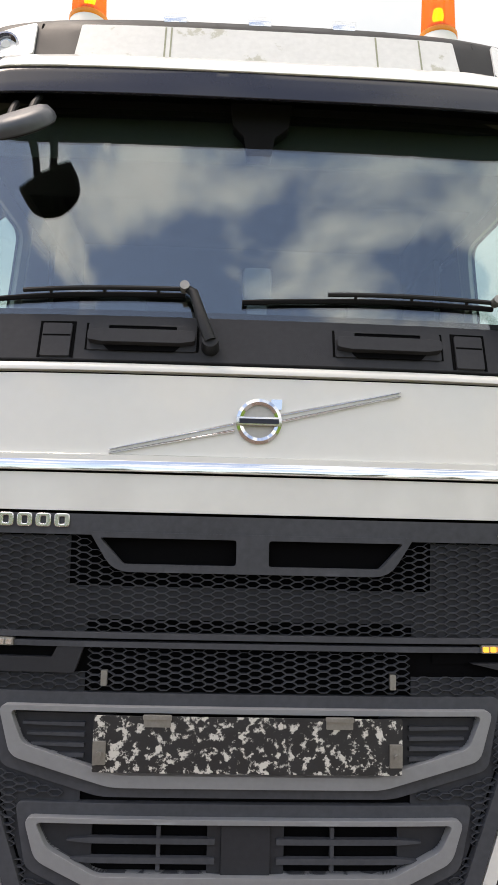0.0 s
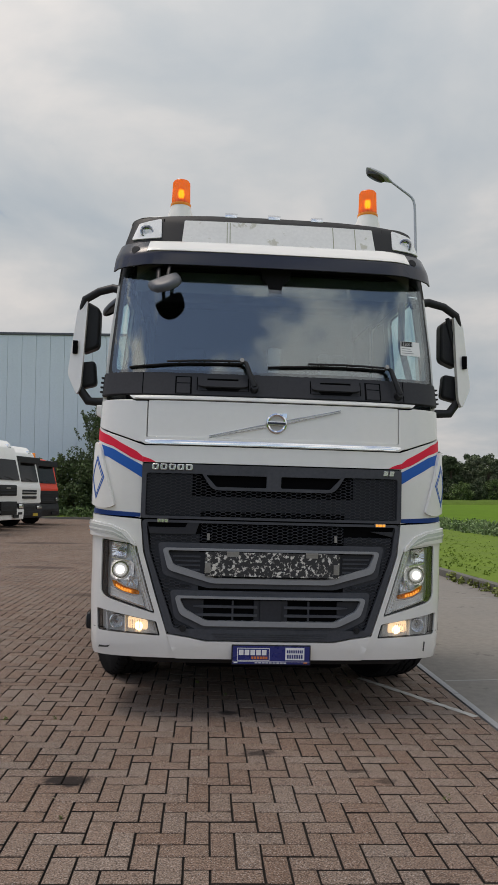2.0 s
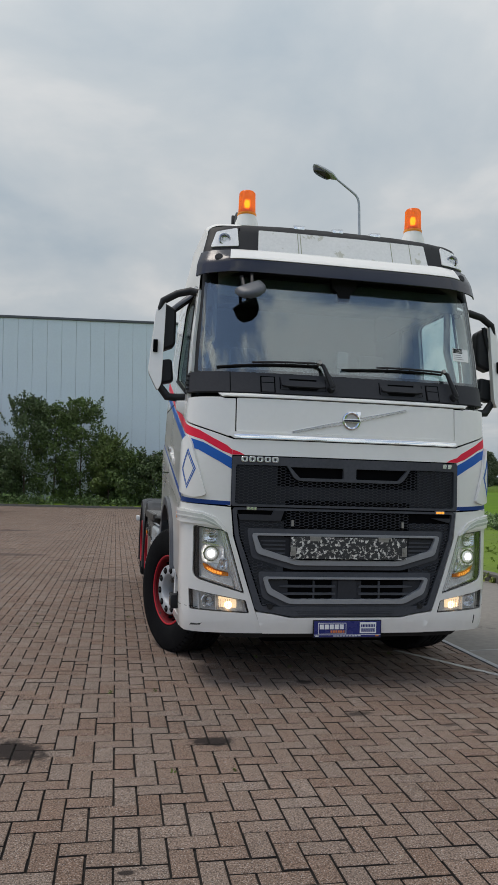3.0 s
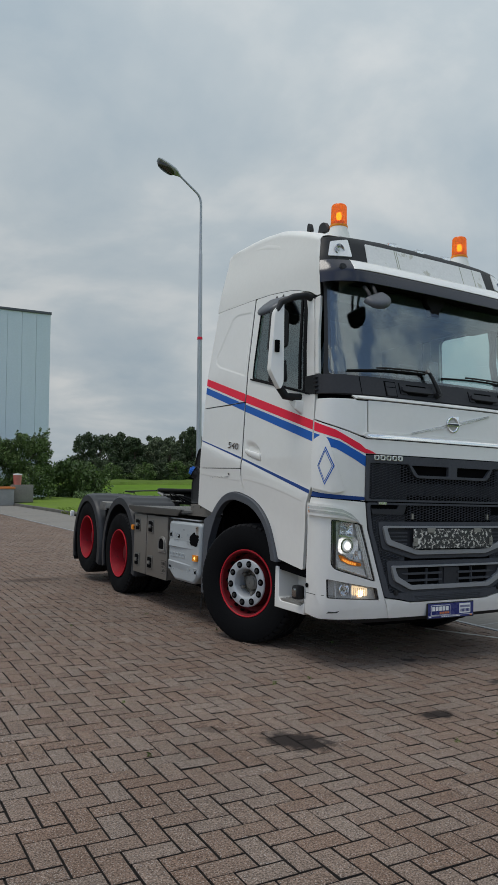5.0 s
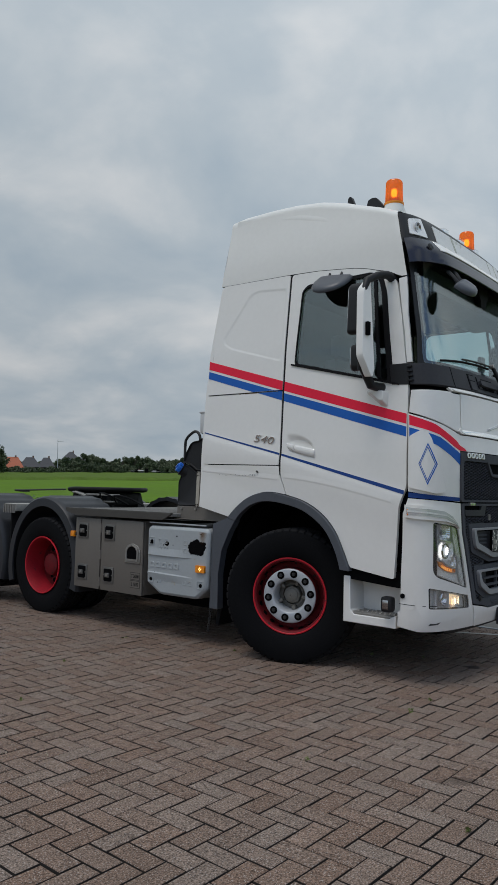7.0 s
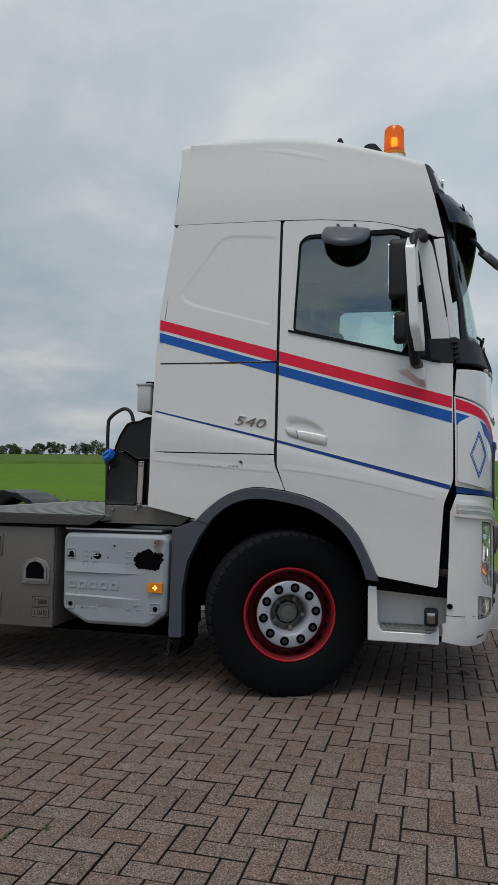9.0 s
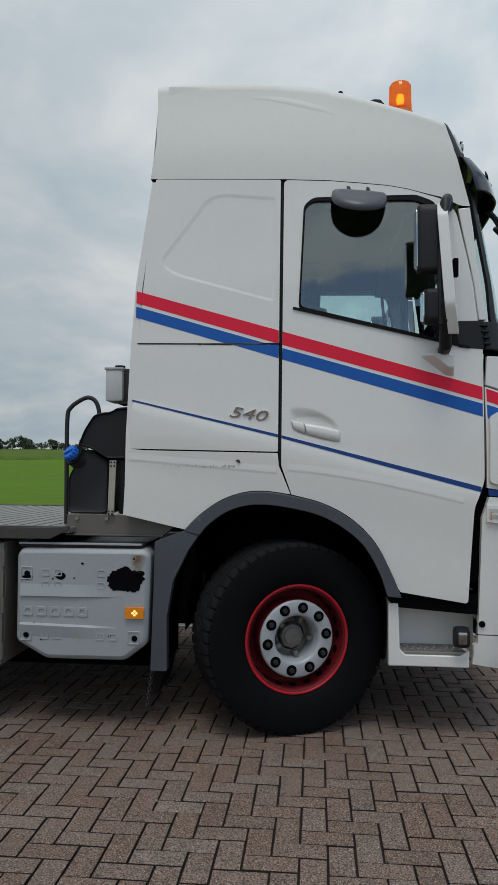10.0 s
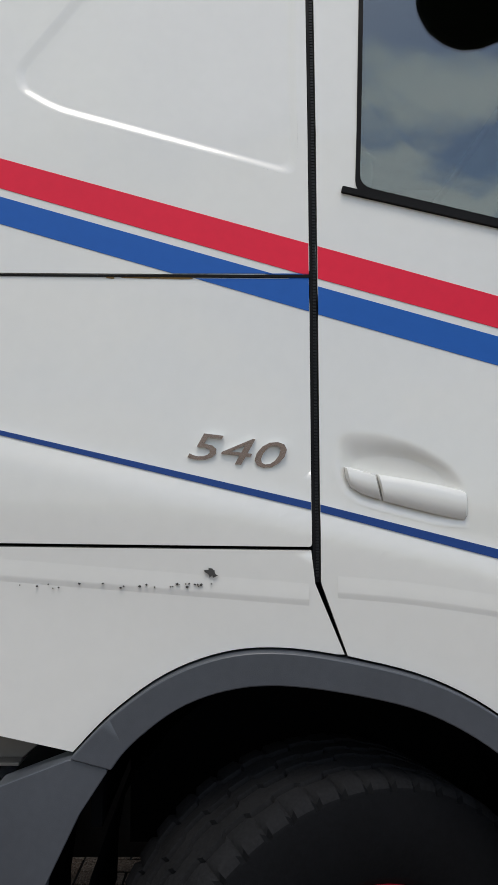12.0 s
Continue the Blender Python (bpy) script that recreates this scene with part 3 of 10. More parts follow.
def skin(a, z, d=0.0):
    """A point on the cab at a metres round from the middle of its front (minus: the other side), at height z, d metres inside."""
    def at(a, z):
        s, sg = abs(a), (1 if a >= 0 else -1)
        if s < AEND:
            lo, hi = 0, len(ARC) - 1
            while hi - lo > 1:
                mid = (lo + hi) // 2
                if ARC[mid][0] < s:
                    lo = mid
                else:
                    hi = mid
            a0, a1 = ARC[lo], ARC[hi]
            t = (s - a0[0]) / max(1e-9, a1[0] - a0[0])
            return Vector((sg * lin(z, HW) * (a0[1] + (a1[1] - a0[1]) * t), lin(z, YF) + (a0[2] + (a1[2] - a0[2]) * t) * lin(z, CORNER), z))
        yc = lin(z, YF) + DE * lin(z, CORNER)
        return Vector((sg * lin(z, HW), yc + (s - AEND) * (lin(z, YR) - yc) / (AREAR - AEND), z))
    p = at(a, z)
    if d:
        e = 0.01
        n = (at(a + e, z) - at(a - e, z)).cross(at(a, z + e) - at(a, z - e))
        n.normalize()
        p = p - n * d
    # body line along the side: the panels kick out below the thin blue line and run back in lower down
    w = min(1.0, max(0.0, (abs(a) - AEND + 0.20) / 0.20))
    if w > 0.0 and z < 2.1:
        h = z + 0.012 - lin(p.y, BODYLINE)
        out = 0.0 if h > 0.022 else ((0.022 - h) / 0.075 if h > -0.053 else max(0.0, (h + 0.42) / 0.367))
        p.x += (1 if a > 0 else -1) * w * 0.011 * out * out * (3 - 2 * out)
    return p


def fa(u, z=None):
    """Round-distance for a point seen from the front at u."""
    k = abs(u) / HREF if z is None else abs(u) / lin(z, HW)
    for (s0, r0, _), (s1, r1, _) in zip(ARC, ARC[1:]):
        if r1 >= k:
            return math.copysign(s0 + (s1 - s0) * (k - r0) / max(1e-9, r1 - r0), u)
    return math.copysign(AEND, u)


def sa(y, z, side=-1):
    """Round-distance for a point seen from the side at y."""
    yc = lin(z, YF) + DE * lin(z, CORNER)
    if y >= yc:
        return side * (AEND + (y - yc) * (AREAR - AEND) / (lin(z, YR) - yc))
    dy = (y - lin(z, YF)) / lin(z, CORNER)
    for (s0, _, y0), (s1, _, y1) in zip(ARC, ARC[1:]):
        if y1 >= dy:
            return side * (s0 + (s1 - s0) * (dy - y0) / max(1e-9, y1 - y0))
    return side * AEND


TY = 5.0                      # the tractor's own zero along its length
tractor = thing("tractor_unit", "white three-axle tractor unit with red and blue stripes, parked on bricks", "truck", YARD @ pose(CX, TY, 0))
LOC = Matrix.Translation((0, -TY, 0))


def tpart(name, bm, material, parent=None, label="", bevel=0.0, smooth=True):
    """A part of the tractor, drawn in the yard's y and z, with x from its centre line."""
    if parent is None or parent is tractor:
        bmesh.ops.transform(bm, matrix=LOC, verts=bm.verts[:])
        return part(name, bm, material, tractor, label, None, bevel, smooth)
    bmesh.ops.transform(bm, matrix=LOC, verts=bm.verts[:])
    return part(name, bm, material, parent, label, None, bevel, smooth)


def dense(pts, step=0.06):
    """Cuts the long edges of an outline, so that it can follow a curved surface."""
    out = []
    for (x0, y0), (x1, y1) in zip(pts, pts[1:] + pts[:1]):
        n = max(1, math.ceil(math.hypot(x1 - x0, y1 - y0) / step))
        out += [(x0 + (x1 - x0) * k / n, y0 + (y1 - y0) * k / n) for k in range(n)]
    return out


def flow(pts, n=4):
    """A smooth curve through the points."""
    out = []
    for i in range(len(pts) - 1):
        p = [Vector(pts[max(0, min(len(pts) - 1, i + k))]) for k in (-1, 0, 1, 2)]
        for j in range(n):
            t = j / n
            out.append(tuple(0.5 * ((2 * p[1]) + (p[2] - p[0]) * t + (2 * p[0] - 5 * p[1] + 4 * p[2] - p[3]) * t * t + (3 * p[1] - p[0] - 3 * p[2] + p[3]) * t ** 3)))
    return out + [tuple(pts[-1])]


def front(pts, r=0.0, n=4):
    return [(fa(u, z), z) for u, z in dense(fillet(pts, r, n), 0.12)]


def flank(pts, side, r=0.0, n=4):
    return [(sa(y, z, side), z) for y, z in dense(fillet(pts, r, n))]


def fpanel(name, pts, material, thick=0.03, r=0.0, d0=0.0, holes=(), label="", bevel=0.0, parent=None, step=(0.08, 0.1)):
    return tpart(name, shell(front(pts, r), skin, thick, [front(h, hr) for h, hr in holes], step, d0), material, parent, label, bevel)


def spanel(name, pts, side, material, thick=0.03, r=0.0, d0=0.0, holes=(), label="", bevel=0.0, parent=None, step=(0.12, 0.15)):
    return tpart(name, shell(flank(pts, side, r), skin, thick, [flank(h, side, hr) for h, hr in holes], step, d0), material, parent, label, bevel)


def inner_shell():
    rim = [(0.8, 0.5), (AEND * 0.93, 0.55), (AEND, 0.88), (sa(3.0, 0.9, 1), 0.91), (sa(3.15, 1.2, 1), 1.15), (sa(3.4, 1.3, 1), 1.33), (sa(3.8, 1.4, 1), 1.42), (AREAR, 1.42), (AREAR, 2.2)]
    low = shell([(-a, z) for a, z in reversed(rim)] + rim, skin, 0.02, (), (0.1, 0.3), 0.055)
    # near-black sheet behind the panels, so their gaps read as deep shade
    tpart("dark_gap_backing", low, VOID)


inner_shell()

# ---- front of the cab ----
fpanel("bonnet_panel", [(-0.882, 1.905), (0.882, 1.905), (0.882, 2.16), (-0.882, 2.16)], WHITE, 0.03, 0.01, bevel=0.004)
for sgn in (-1, 1):
    # corner panel of the bonnet, running round to the door
    pts = [(fa(0.89, 1.89), 1.885), (fa(0.94, 1.87), 1.868), (fa(1.05, 1.9), 1.905), (sa(2.574, 1.99, 1), 2.0), (sa(2.574, 2.2, 1), 2.165), (fa(1.0, 2.165), 2.165), (fa(0.97, 2.165), 2.155), (fa(0.89, 2.165), 2.155)]
    pts = [(sgn * a, z) for a, z in pts]
    tpart("corner_panel", shell(pts, skin, 0.03, (), (0.05, 0.1)), WHITE, None, "", 0.004)
# white band over and beside the grille, running round to the doors
half = [(fa(0.908, 1.7), 1.727), (fa(0.908, 1.6), 1.345), (sa(2.568, 1.42, 1), 1.415), (sa(2.571, 1.7, 1), 1.7), (sa(2.574, 1.9, 1), 1.99), (fa(1.05, 1.9), 1.895), (fa(0.94, 1.87), 1.857), (fa(0.90, 1.85), 1.845)]
tpart("front_band", shell([(-a, z) for a, z in reversed(half)] + half, skin, 0.03, (), (0.05, 0.1)), WHITE, None, "white band round the grille", 0.003)
fpanel("moulding", [(-0.93, 1.872), (-0.89, 1.852), (0.89, 1.852), (0.93, 1.872), (0.90, 1.903), (-0.90, 1.903)], WHITE, 0.03, 0.006, d0=-0.012, bevel=0.006)


def trim_strip(name, u0, u1, z0, z1, proud, material, label):
    """A polished strip across the front: upright at its foot, leaning back towards its top."""
    bm = bmesh.new()
    prof = [(0.0, 0.012), (0.0, 0.0), (0.05, -0.004), (0.30, -0.004), (0.55, -0.001), (0.8, 0.006), (1.0, 0.016), (1.0, 0.022)]
    n = 40
    prev = None
    for i in range(n + 1):
        u = u0 + (u1 - u0) * i / n
        e = min(1.0, (u - u0) / 0.05, (u1 - u) / 0.05)
        k = 0.45 + 0.55 * max(0.0, e) ** 0.5
        cur = []
        for f, d in prof:
            p = skin(fa(u, z0), z0 + (z1 - z0) * (0.5 + (f - 0.5) * k), 0)
            q = skin(fa(u, z0), z0, 0)
            cur.append(bm.verts.new((p.x, q.y - proud + d, p.z)))
        if prev:
            for j in range(len(prof) - 1):
                bm.faces.new((prev[j], cur[j], cur[j + 1], prev[j + 1]))
        prev = cur
    bmesh.ops.recalc_face_normals(bm, faces=bm.faces[:])
    return tpart(name, bm, material, None, label)


trim_strip("trim_strip", -0.90, 0.90, 1.853, 1.908, 0.011, TRIM, "polished bright strip over the grille band")
trim_strip("trim_strip", -0.98, 0.98, 2.169, 2.198, 0.005, WHITE, "white rounded lip below the windscreen")
fpanel("bonnet_lip", [(-0.99, 2.170), (0.99, 2.170), (1.02, 2.195), (-1.02, 2.195)], WHITE, 0.02, 0.004, d0=-0.004, bevel=0.003)

# scuttle below the windscreen
tpart("scuttle", shell([(-sa(2.575, 2.25, 1), 2.205), (sa(2.575, 2.25, 1), 2.205), (sa(2.575, 2.35, 1), 2.365), (-sa(2.575, 2.35, 1), 2.365)], skin, 0.03, (), (0.06, 0.05), -0.006), DARKGREY, None, "dark grey plastic scuttle", 0.006)
for u0, u1 in ((-0.545, -0.195), (0.255, 0.605)):
    w_ = u1 - u0
    fpanel("scuttle_step", [(u0, 2.238), (u1, 2.238), (u1, 2.332), (u0, 2.332)], DARKGREY, 0.04, 0.008, d0=-0.012, holes=[([(u0 + 0.065, 2.300), (u1 - 0.065, 2.300), (u1 - 0.065, 2.326), (u0 + 0.065, 2.326)], 0.004)], bevel=0.004)
    fpanel("step_bar", [(u0 + 0.004, 2.262), (u0 + 0.05, 2.254), (u1 - 0.05, 2.254), (u1 - 0.004, 2.262), (u1 - 0.004, 2.296), (u1 - 0.055, 2.300), (u0 + 0.055, 2.300), (u0 + 0.004, 2.296)], DARKGREY, 0.03, 0.008, d0=-0.036, bevel=0.006)
    # shade of the recess over the bar, laid on as a near-black sheet
    fpanel("recess_shade", [(u0 + 0.055, 2.296), (u1 - 0.055, 2.296), (u1 - 0.055, 2.328), (u0 + 0.055, 2.328)], VOID, 0.01, 0, d0=-0.008)
    # shadow under the bar, laid on as a thin near-black patch
    fpanel("step_shadow_patch", [(u0 + 0.07, 2.236), (u1 - 0.07, 2.236), (u1 - 0.05, 2.256), (u0 + 0.05, 2.256)], VOID, 0.004, 0.006, d0=-0.0145)
    for e in (u0 - 0.004, u1 + 0.004):
        fpanel("step_gap", [(e - 0.0035, 2.240), (e + 0.0035, 2.240), (e + 0.0035, 2.334), (e - 0.0035, 2.334)], VOID, 0.01, 0, d0=-0.0085)
for c in (-0.645, 0.70):
    fpanel("scuttle_hatch", [(c - 0.047, 2.212), (c + 0.047, 2.212), (c + 0.047, 2.328), (c - 0.047, 2.328)], DARKGREY, 0.02, 0.006, d0=-0.015, bevel=0.003)
    # thin near-black line across the hatch face
    fpanel("hatch_line", [(c - 0.045, 2.282), (c + 0.045, 2.282), (c + 0.045, 2.288), (c - 0.045, 2.288)], VOID, 0.01, 0, d0=-0.0155)
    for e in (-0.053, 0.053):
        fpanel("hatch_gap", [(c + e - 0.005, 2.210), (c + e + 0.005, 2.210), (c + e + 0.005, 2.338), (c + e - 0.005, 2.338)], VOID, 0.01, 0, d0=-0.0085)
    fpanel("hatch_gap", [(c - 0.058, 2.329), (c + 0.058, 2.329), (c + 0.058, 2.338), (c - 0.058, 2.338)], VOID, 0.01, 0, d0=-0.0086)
for c in (-0.93, 0.93):
    fpanel("scuttle_joint", [(c - 0.003, 2.208), (c + 0.003, 2.208), (c + 0.003, 2.362), (c - 0.003, 2.362)], VOID, 0.01, 0, d0=-0.0072)

# windscreen with its dark frame
WS = [(-1.165, 2.37), (1.165, 2.37), (1.17, 2.42), (1.12, 3.18), (-1.12, 3.18), (-1.17, 2.42)]
glass_ob = tpart("windscreen", shell(front(WS, [0.03, 0.03, 0.0, 0.1, 0.1, 0.0]), skin, 0.006, (), (0.06, 0.12), 0.004), SCREEN, None, "slightly tinted curved windscreen")
glass_ob.visible_shadow = False
fpanel("windscreen_seal", [(-1.20, 2.36), (1.20, 2.36), (1.195, 2.45), (1.138, 3.22), (-1.138, 3.22), (-1.195, 2.45)], BLACK, 0.02, 0.02, d0=0.008, holes=[([(-1.142, 2.392), (1.142, 2.392), (1.148, 2.45), (1.10, 3.16), (-1.10, 3.16), (-1.148, 2.45)], [0.06, 0.06, 0.0, 0.1, 0.1, 0.0])])

# ---- grille ----
def hex_mesh(outline_fn, z0, z1, u0, u1, d0, thick, sd=0.0250, ch=0.0108):
    """Flat six-sided honeycomb cells with slim walls, kept inside an outline."""
    bm = bmesh.new()
    cw = 2.78 * sd
    for j in range(int((z1 - z0) / ch) + 2):
        for i in range(int((u1 - u0) / cw) + 2):
            cu = u0 + (i + 0.5 * (j % 2)) * cw
            cz = z0 + j * ch
            if not outline_fn(cu, cz):
                continue
            rings = []
            for k_u, k_z, d in ((1.0, 1.0, d0 + 0.001), (0.93, 0.87, d0), (0.90, 0.80, d0 + thick)):
                rings.append([bm.verts.new(skin(fa(cu + q[0] * sd * k_u), cz + q[1] * ch * k_z, d)) for q in ((1, 0), (0.39, 1), (-0.39, 1), (-1, 0), (-0.39, -1), (0.39, -1))])
            for r0, r1 in zip(rings, rings[1:]):
                for k in range(6):
                    bm.faces.new((r0[k], r0[(k + 1) % 6], r1[(k + 1) % 6], r1[k]))
    bmesh.ops.recalc_face_normals(bm, faces=bm.faces[:])
    return bm


up_out = [(-0.905, 1.345), (0.905, 1.345), (0.905, 1.718), (-0.905, 1.718)]
def in_upper(u, z):
    if abs(u) > 0.868 or z < 1.368 or z > 1.648:
        return False
    return not (z > 1.548 and abs(u) < 0.43 + (z - 1.548) * 0.75)


grille = tpart("upper_grille", shell(front(up_out, 0.02), skin, 0.03, [front([(-0.875, 1.362), (0.875, 1.362), (0.875, 1.655), (-0.875, 1.655)], 0.02)], (0.08, 0.1), -0.014), GRILLE, None, "dark grey upper grille with honeycomb mesh", 0.004)
tpart("honeycomb", hex_mesh(in_upper, 1.362, 1.66, -0.9, 0.9, -0.006, 0.014), GRILLE, grille, smooth=False)["kind"] = "stuff"
# black sheet paints the unlit depth behind the upper mesh
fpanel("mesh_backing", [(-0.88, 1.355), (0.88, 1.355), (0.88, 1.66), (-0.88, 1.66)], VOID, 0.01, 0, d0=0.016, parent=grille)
# closed cells: floor colour holds the shade between the ribs
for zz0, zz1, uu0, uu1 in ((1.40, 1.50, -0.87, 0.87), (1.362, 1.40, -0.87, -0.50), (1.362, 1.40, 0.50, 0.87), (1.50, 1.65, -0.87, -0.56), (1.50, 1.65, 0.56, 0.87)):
    fpanel("closed_backing", [(uu0, zz0), (uu1, zz0), (uu1, zz1), (uu0, zz1)], GRILLESHADE, 0.004, 0, d0=0.005, parent=grille)
fpanel("slot_frame", [(-0.425, 1.545), (0.425, 1.545), (0.50, 1.665), (-0.50, 1.665)], GRILLE, 0.03, [0.05, 0.05, 0.01, 0.01], d0=-0.018, holes=[([(-0.395, 1.568), (-0.05, 1.568), (-0.05, 1.648), (-0.468, 1.648)], 0.01), ([(0.05, 1.568), (0.395, 1.568), (0.468, 1.648), (0.05, 1.648)], 0.01)], parent=grille, bevel=0.004)

LOW = [(-0.70, 0.575), (-0.56, 0.556), (-0.44, 0.532), (0.44, 0.532), (0.56, 0.556), (0.70, 0.575), (0.87, 1.12), (0.895, 1.335), (-0.895, 1.335), (-0.87, 1.12)]
def half_low(z):
    return lin(z, [(0.575, 0.70), (1.12, 0.87), (1.335, 0.895)])


U1 = [(-0.405, 0.915), (0.405, 0.915), (0.706, 1.000), (0.747, 1.148), (-0.747, 1.148), (-0.706, 1.000)]
U2 = [(-0.455, 0.628), (0.455, 0.628), (0.619, 0.705), (0.656, 0.827), (-0.656, 0.827), (-0.619, 0.705)]
def in_poly(p, x, y):
    c = False
    for (x0, y0), (x1, y1) in zip(p, p[1:] + p[:1]):
        if (y0 > y) != (y1 > y) and x < (x1 - x0) * (y - y0) / (y1 - y0) + x0:
            c = not c
    return c


def grow(p, k, cx=0.0):
    cz = sum(q[1] for q in p) / len(p)
    return [(u + math.copysign(k, u), z + math.copysign(k, z - cz)) for u, z in p]


def in_lower(u, z):
    if abs(u) > half_low(z) - 0.035 or z < 0.6 or z > 1.31:
        return False
    if z > 1.235 and abs(u) > 0.50:
        return False
    return not (in_poly(grow(U1, 0.05), u, z) or in_poly(grow(U2, 0.05), u, z))


lower = tpart("lower_grille", shell(front(LOW, 0.03), skin, 0.03, [front([(-0.655, 0.605), (0.655, 0.605), (0.838, 1.12), (0.865, 1.318), (-0.865, 1.318), (-0.838, 1.12)], 0.02)], (0.08, 0.1), -0.012), GRILLE, None, "dark grey lower grille with honeycomb mesh", 0.005)
tpart("honeycomb", hex_mesh(in_lower, 0.585, 1.335, -0.92, 0.92, -0.004, 0.014), GRILLE, lower, smooth=False)["kind"] = "stuff"
# the same painted darkness behind the lower mesh
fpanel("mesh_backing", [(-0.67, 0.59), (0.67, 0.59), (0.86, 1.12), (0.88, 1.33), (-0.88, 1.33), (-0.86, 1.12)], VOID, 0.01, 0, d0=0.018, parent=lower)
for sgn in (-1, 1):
    # shaded floor colour for the lower closed cells
    fpanel("closed_backing", [(sgn * u, z) for u, z in [(0.50, 0.60), (0.64, 0.60), (0.825, 1.12), (0.84, 1.24), (0.50, 1.24)]], GRILLESHADE, 0.004, 0, d0=0.007, parent=lower)
for nm, U, w in (("upper_air_frame", U1, 0.036), ("lower_air_frame", U2, 0.034)):
    inner = [(u - math.copysign(w, u) * (1.0 if abs(u) > 0.5 else 0.5), z + (w if z < sum(q[1] for q in U) / 6 else -w * 0.45)) for u, z in U]
    fpanel("frame_bed", grow(U, 0.035), GRILLE, 0.03, 0.03, d0=-0.006, holes=[(inner, 0.02)], parent=lower, bevel=0.006)
    fpanel(nm, U, FRAMEGREY, 0.05, 0.03, d0=-0.03, holes=[(inner, 0.02)], label="mid grey plastic air intake frame", bevel=0.008, parent=lower)
    # near-black plate as the shade inside the intake
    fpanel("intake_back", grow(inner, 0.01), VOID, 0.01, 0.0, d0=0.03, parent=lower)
# blades in the intakes
for sgn in (-1, 1):
    fpanel("intake_wing", [(sgn * u, z) for u, z in [(0.40, 0.935), (0.47, 0.935), (0.675, 1.005), (0.70, 1.12), (0.40, 1.12)]], DARKGREY, 0.02, 0.01, d0=0.0, parent=lower)
    for k in range(5):
        z = 0.965 + k * 0.03
        fpanel("blade", [(sgn * 0.49, z), (sgn * (0.62 + k * 0.014), z + 0.002), (sgn * (0.62 + k * 0.014), z + 0.010), (sgn * 0.49, z + 0.012)], GRILLE, 0.02, 0.0, d0=-0.012, parent=lower)
    fpanel("intake_wing", [(sgn * u, z) for u, z in [(0.46, 0.675), (0.50, 0.675), (0.59, 0.72), (0.61, 0.80), (0.46, 0.80)]], DARKGREY, 0.02, 0.01, d0=0.004, parent=lower)
    fpanel("slat_frame", [(sgn * u, z) for u, z in [(0.074, 0.662), (0.115, 0.662), (0.115, 0.800), (0.074, 0.800)]], DARKGREY, 0.02, 0.004, d0=0.000, parent=lower)
    for z in (0.692, 0.748):
        fpanel("blade", [(sgn * 0.092, z), (sgn * 0.46, z), (sgn * 0.53, z + 0.006), (sgn * 0.53, z + 0.011), (sgn * 0.46, z + 0.017), (sgn * 0.092, z + 0.017)], GRILLE, 0.02, 0.003, d0=-0.010, parent=lower, bevel=0.003)
    for k in range(16):
        uu = 0.125 + 0.021 * k
        fpanel("radiator_fin", [(sgn * uu, 0.668), (sgn * (uu + 0.006), 0.668), (sgn * (uu + 0.006), 0.795), (sgn * uu, 0.795)], BLACK, 0.01, 0.0, d0=0.020, parent=lower)
    fpanel("blade_post", [(sgn * 0.254, 0.668), (sgn * 0.266, 0.668), (sgn * 0.266, 0.797), (sgn * 0.254, 0.797)], GRILLE, 0.02, 0.0, d0=-0.004, parent=lower)
    fpanel("led_bay", [(sgn * u, z) for u, z in [(0.53, 1.24), (0.84, 1.24), (0.86, 1.33), (0.50, 1.33)]], DARKGREY, 0.02, 0.01, d0=-0.010, holes=[([(sgn * u, z) for u, z in [(0.60, 1.285), (0.855, 1.285), (0.86, 1.326), (0.58, 1.326)]], 0.004)], parent=lower, bevel=0.003)
    # shade at the back of the lamp bay, painted as a black plate
    fpanel("bay_back", [(sgn * u, z) for u, z in [(0.57, 1.28), (0.855, 1.28), (0.86, 1.33), (0.57, 1.33)]], VOID, 0.01, 0.0, d0=0.012, parent=lower)
    led = fpanel("marker_lamp", [(sgn * u, z) for u, z in [(0.715, 1.318), (0.79, 1.318), (0.79, 1.342), (0.715, 1.342)]], STEEL, 0.02, 0.004, d0=-0.020, bevel=0.003)
    for k in range(3):
        uu = 0.728 + k * 0.024
        fpanel("diode", [(sgn * (uu - 0.009), 1.322), (sgn * (uu + 0.009), 1.322), (sgn * (uu + 0.009), 1.338), (sgn * (uu - 0.009), 1.338)], AMBERGLOW if sgn > 0 else REFLECT, 0.006, 0.003, d0=-0.024, parent=led)
    fpanel("towing_pin", [(sgn * u, z) for u, z in [(0.430, 1.205), (0.448, 1.205), (0.448, 1.25), (0.430, 1.25)]], STEEL, 0.02, 0.003, d0=-0.014, parent=lower, bevel=0.003)
    bm = bmesh.new()
    p = skin(fa(sgn * 0.598), 0.607, -0.014)
    cyl(bm, p + Vector((0, 0.004, 0)), p + Vector((0, -0.006, 0)), 0.022, seg=20)
    cyl(bm, p + Vector((0, -0.004, 0)), p + Vector((0, -0.010, 0)), 0.014, seg=20)
    tpart("parking_sensor", bm, BLACK, lower)
fpanel("intake_centre", [(-0.073, 0.655), (0.073, 0.655), (0.073, 0.803), (-0.073, 0.803)], DARKGREY, 0.03, 0.006, d0=-0.010, parent=lower, bevel=0.004)

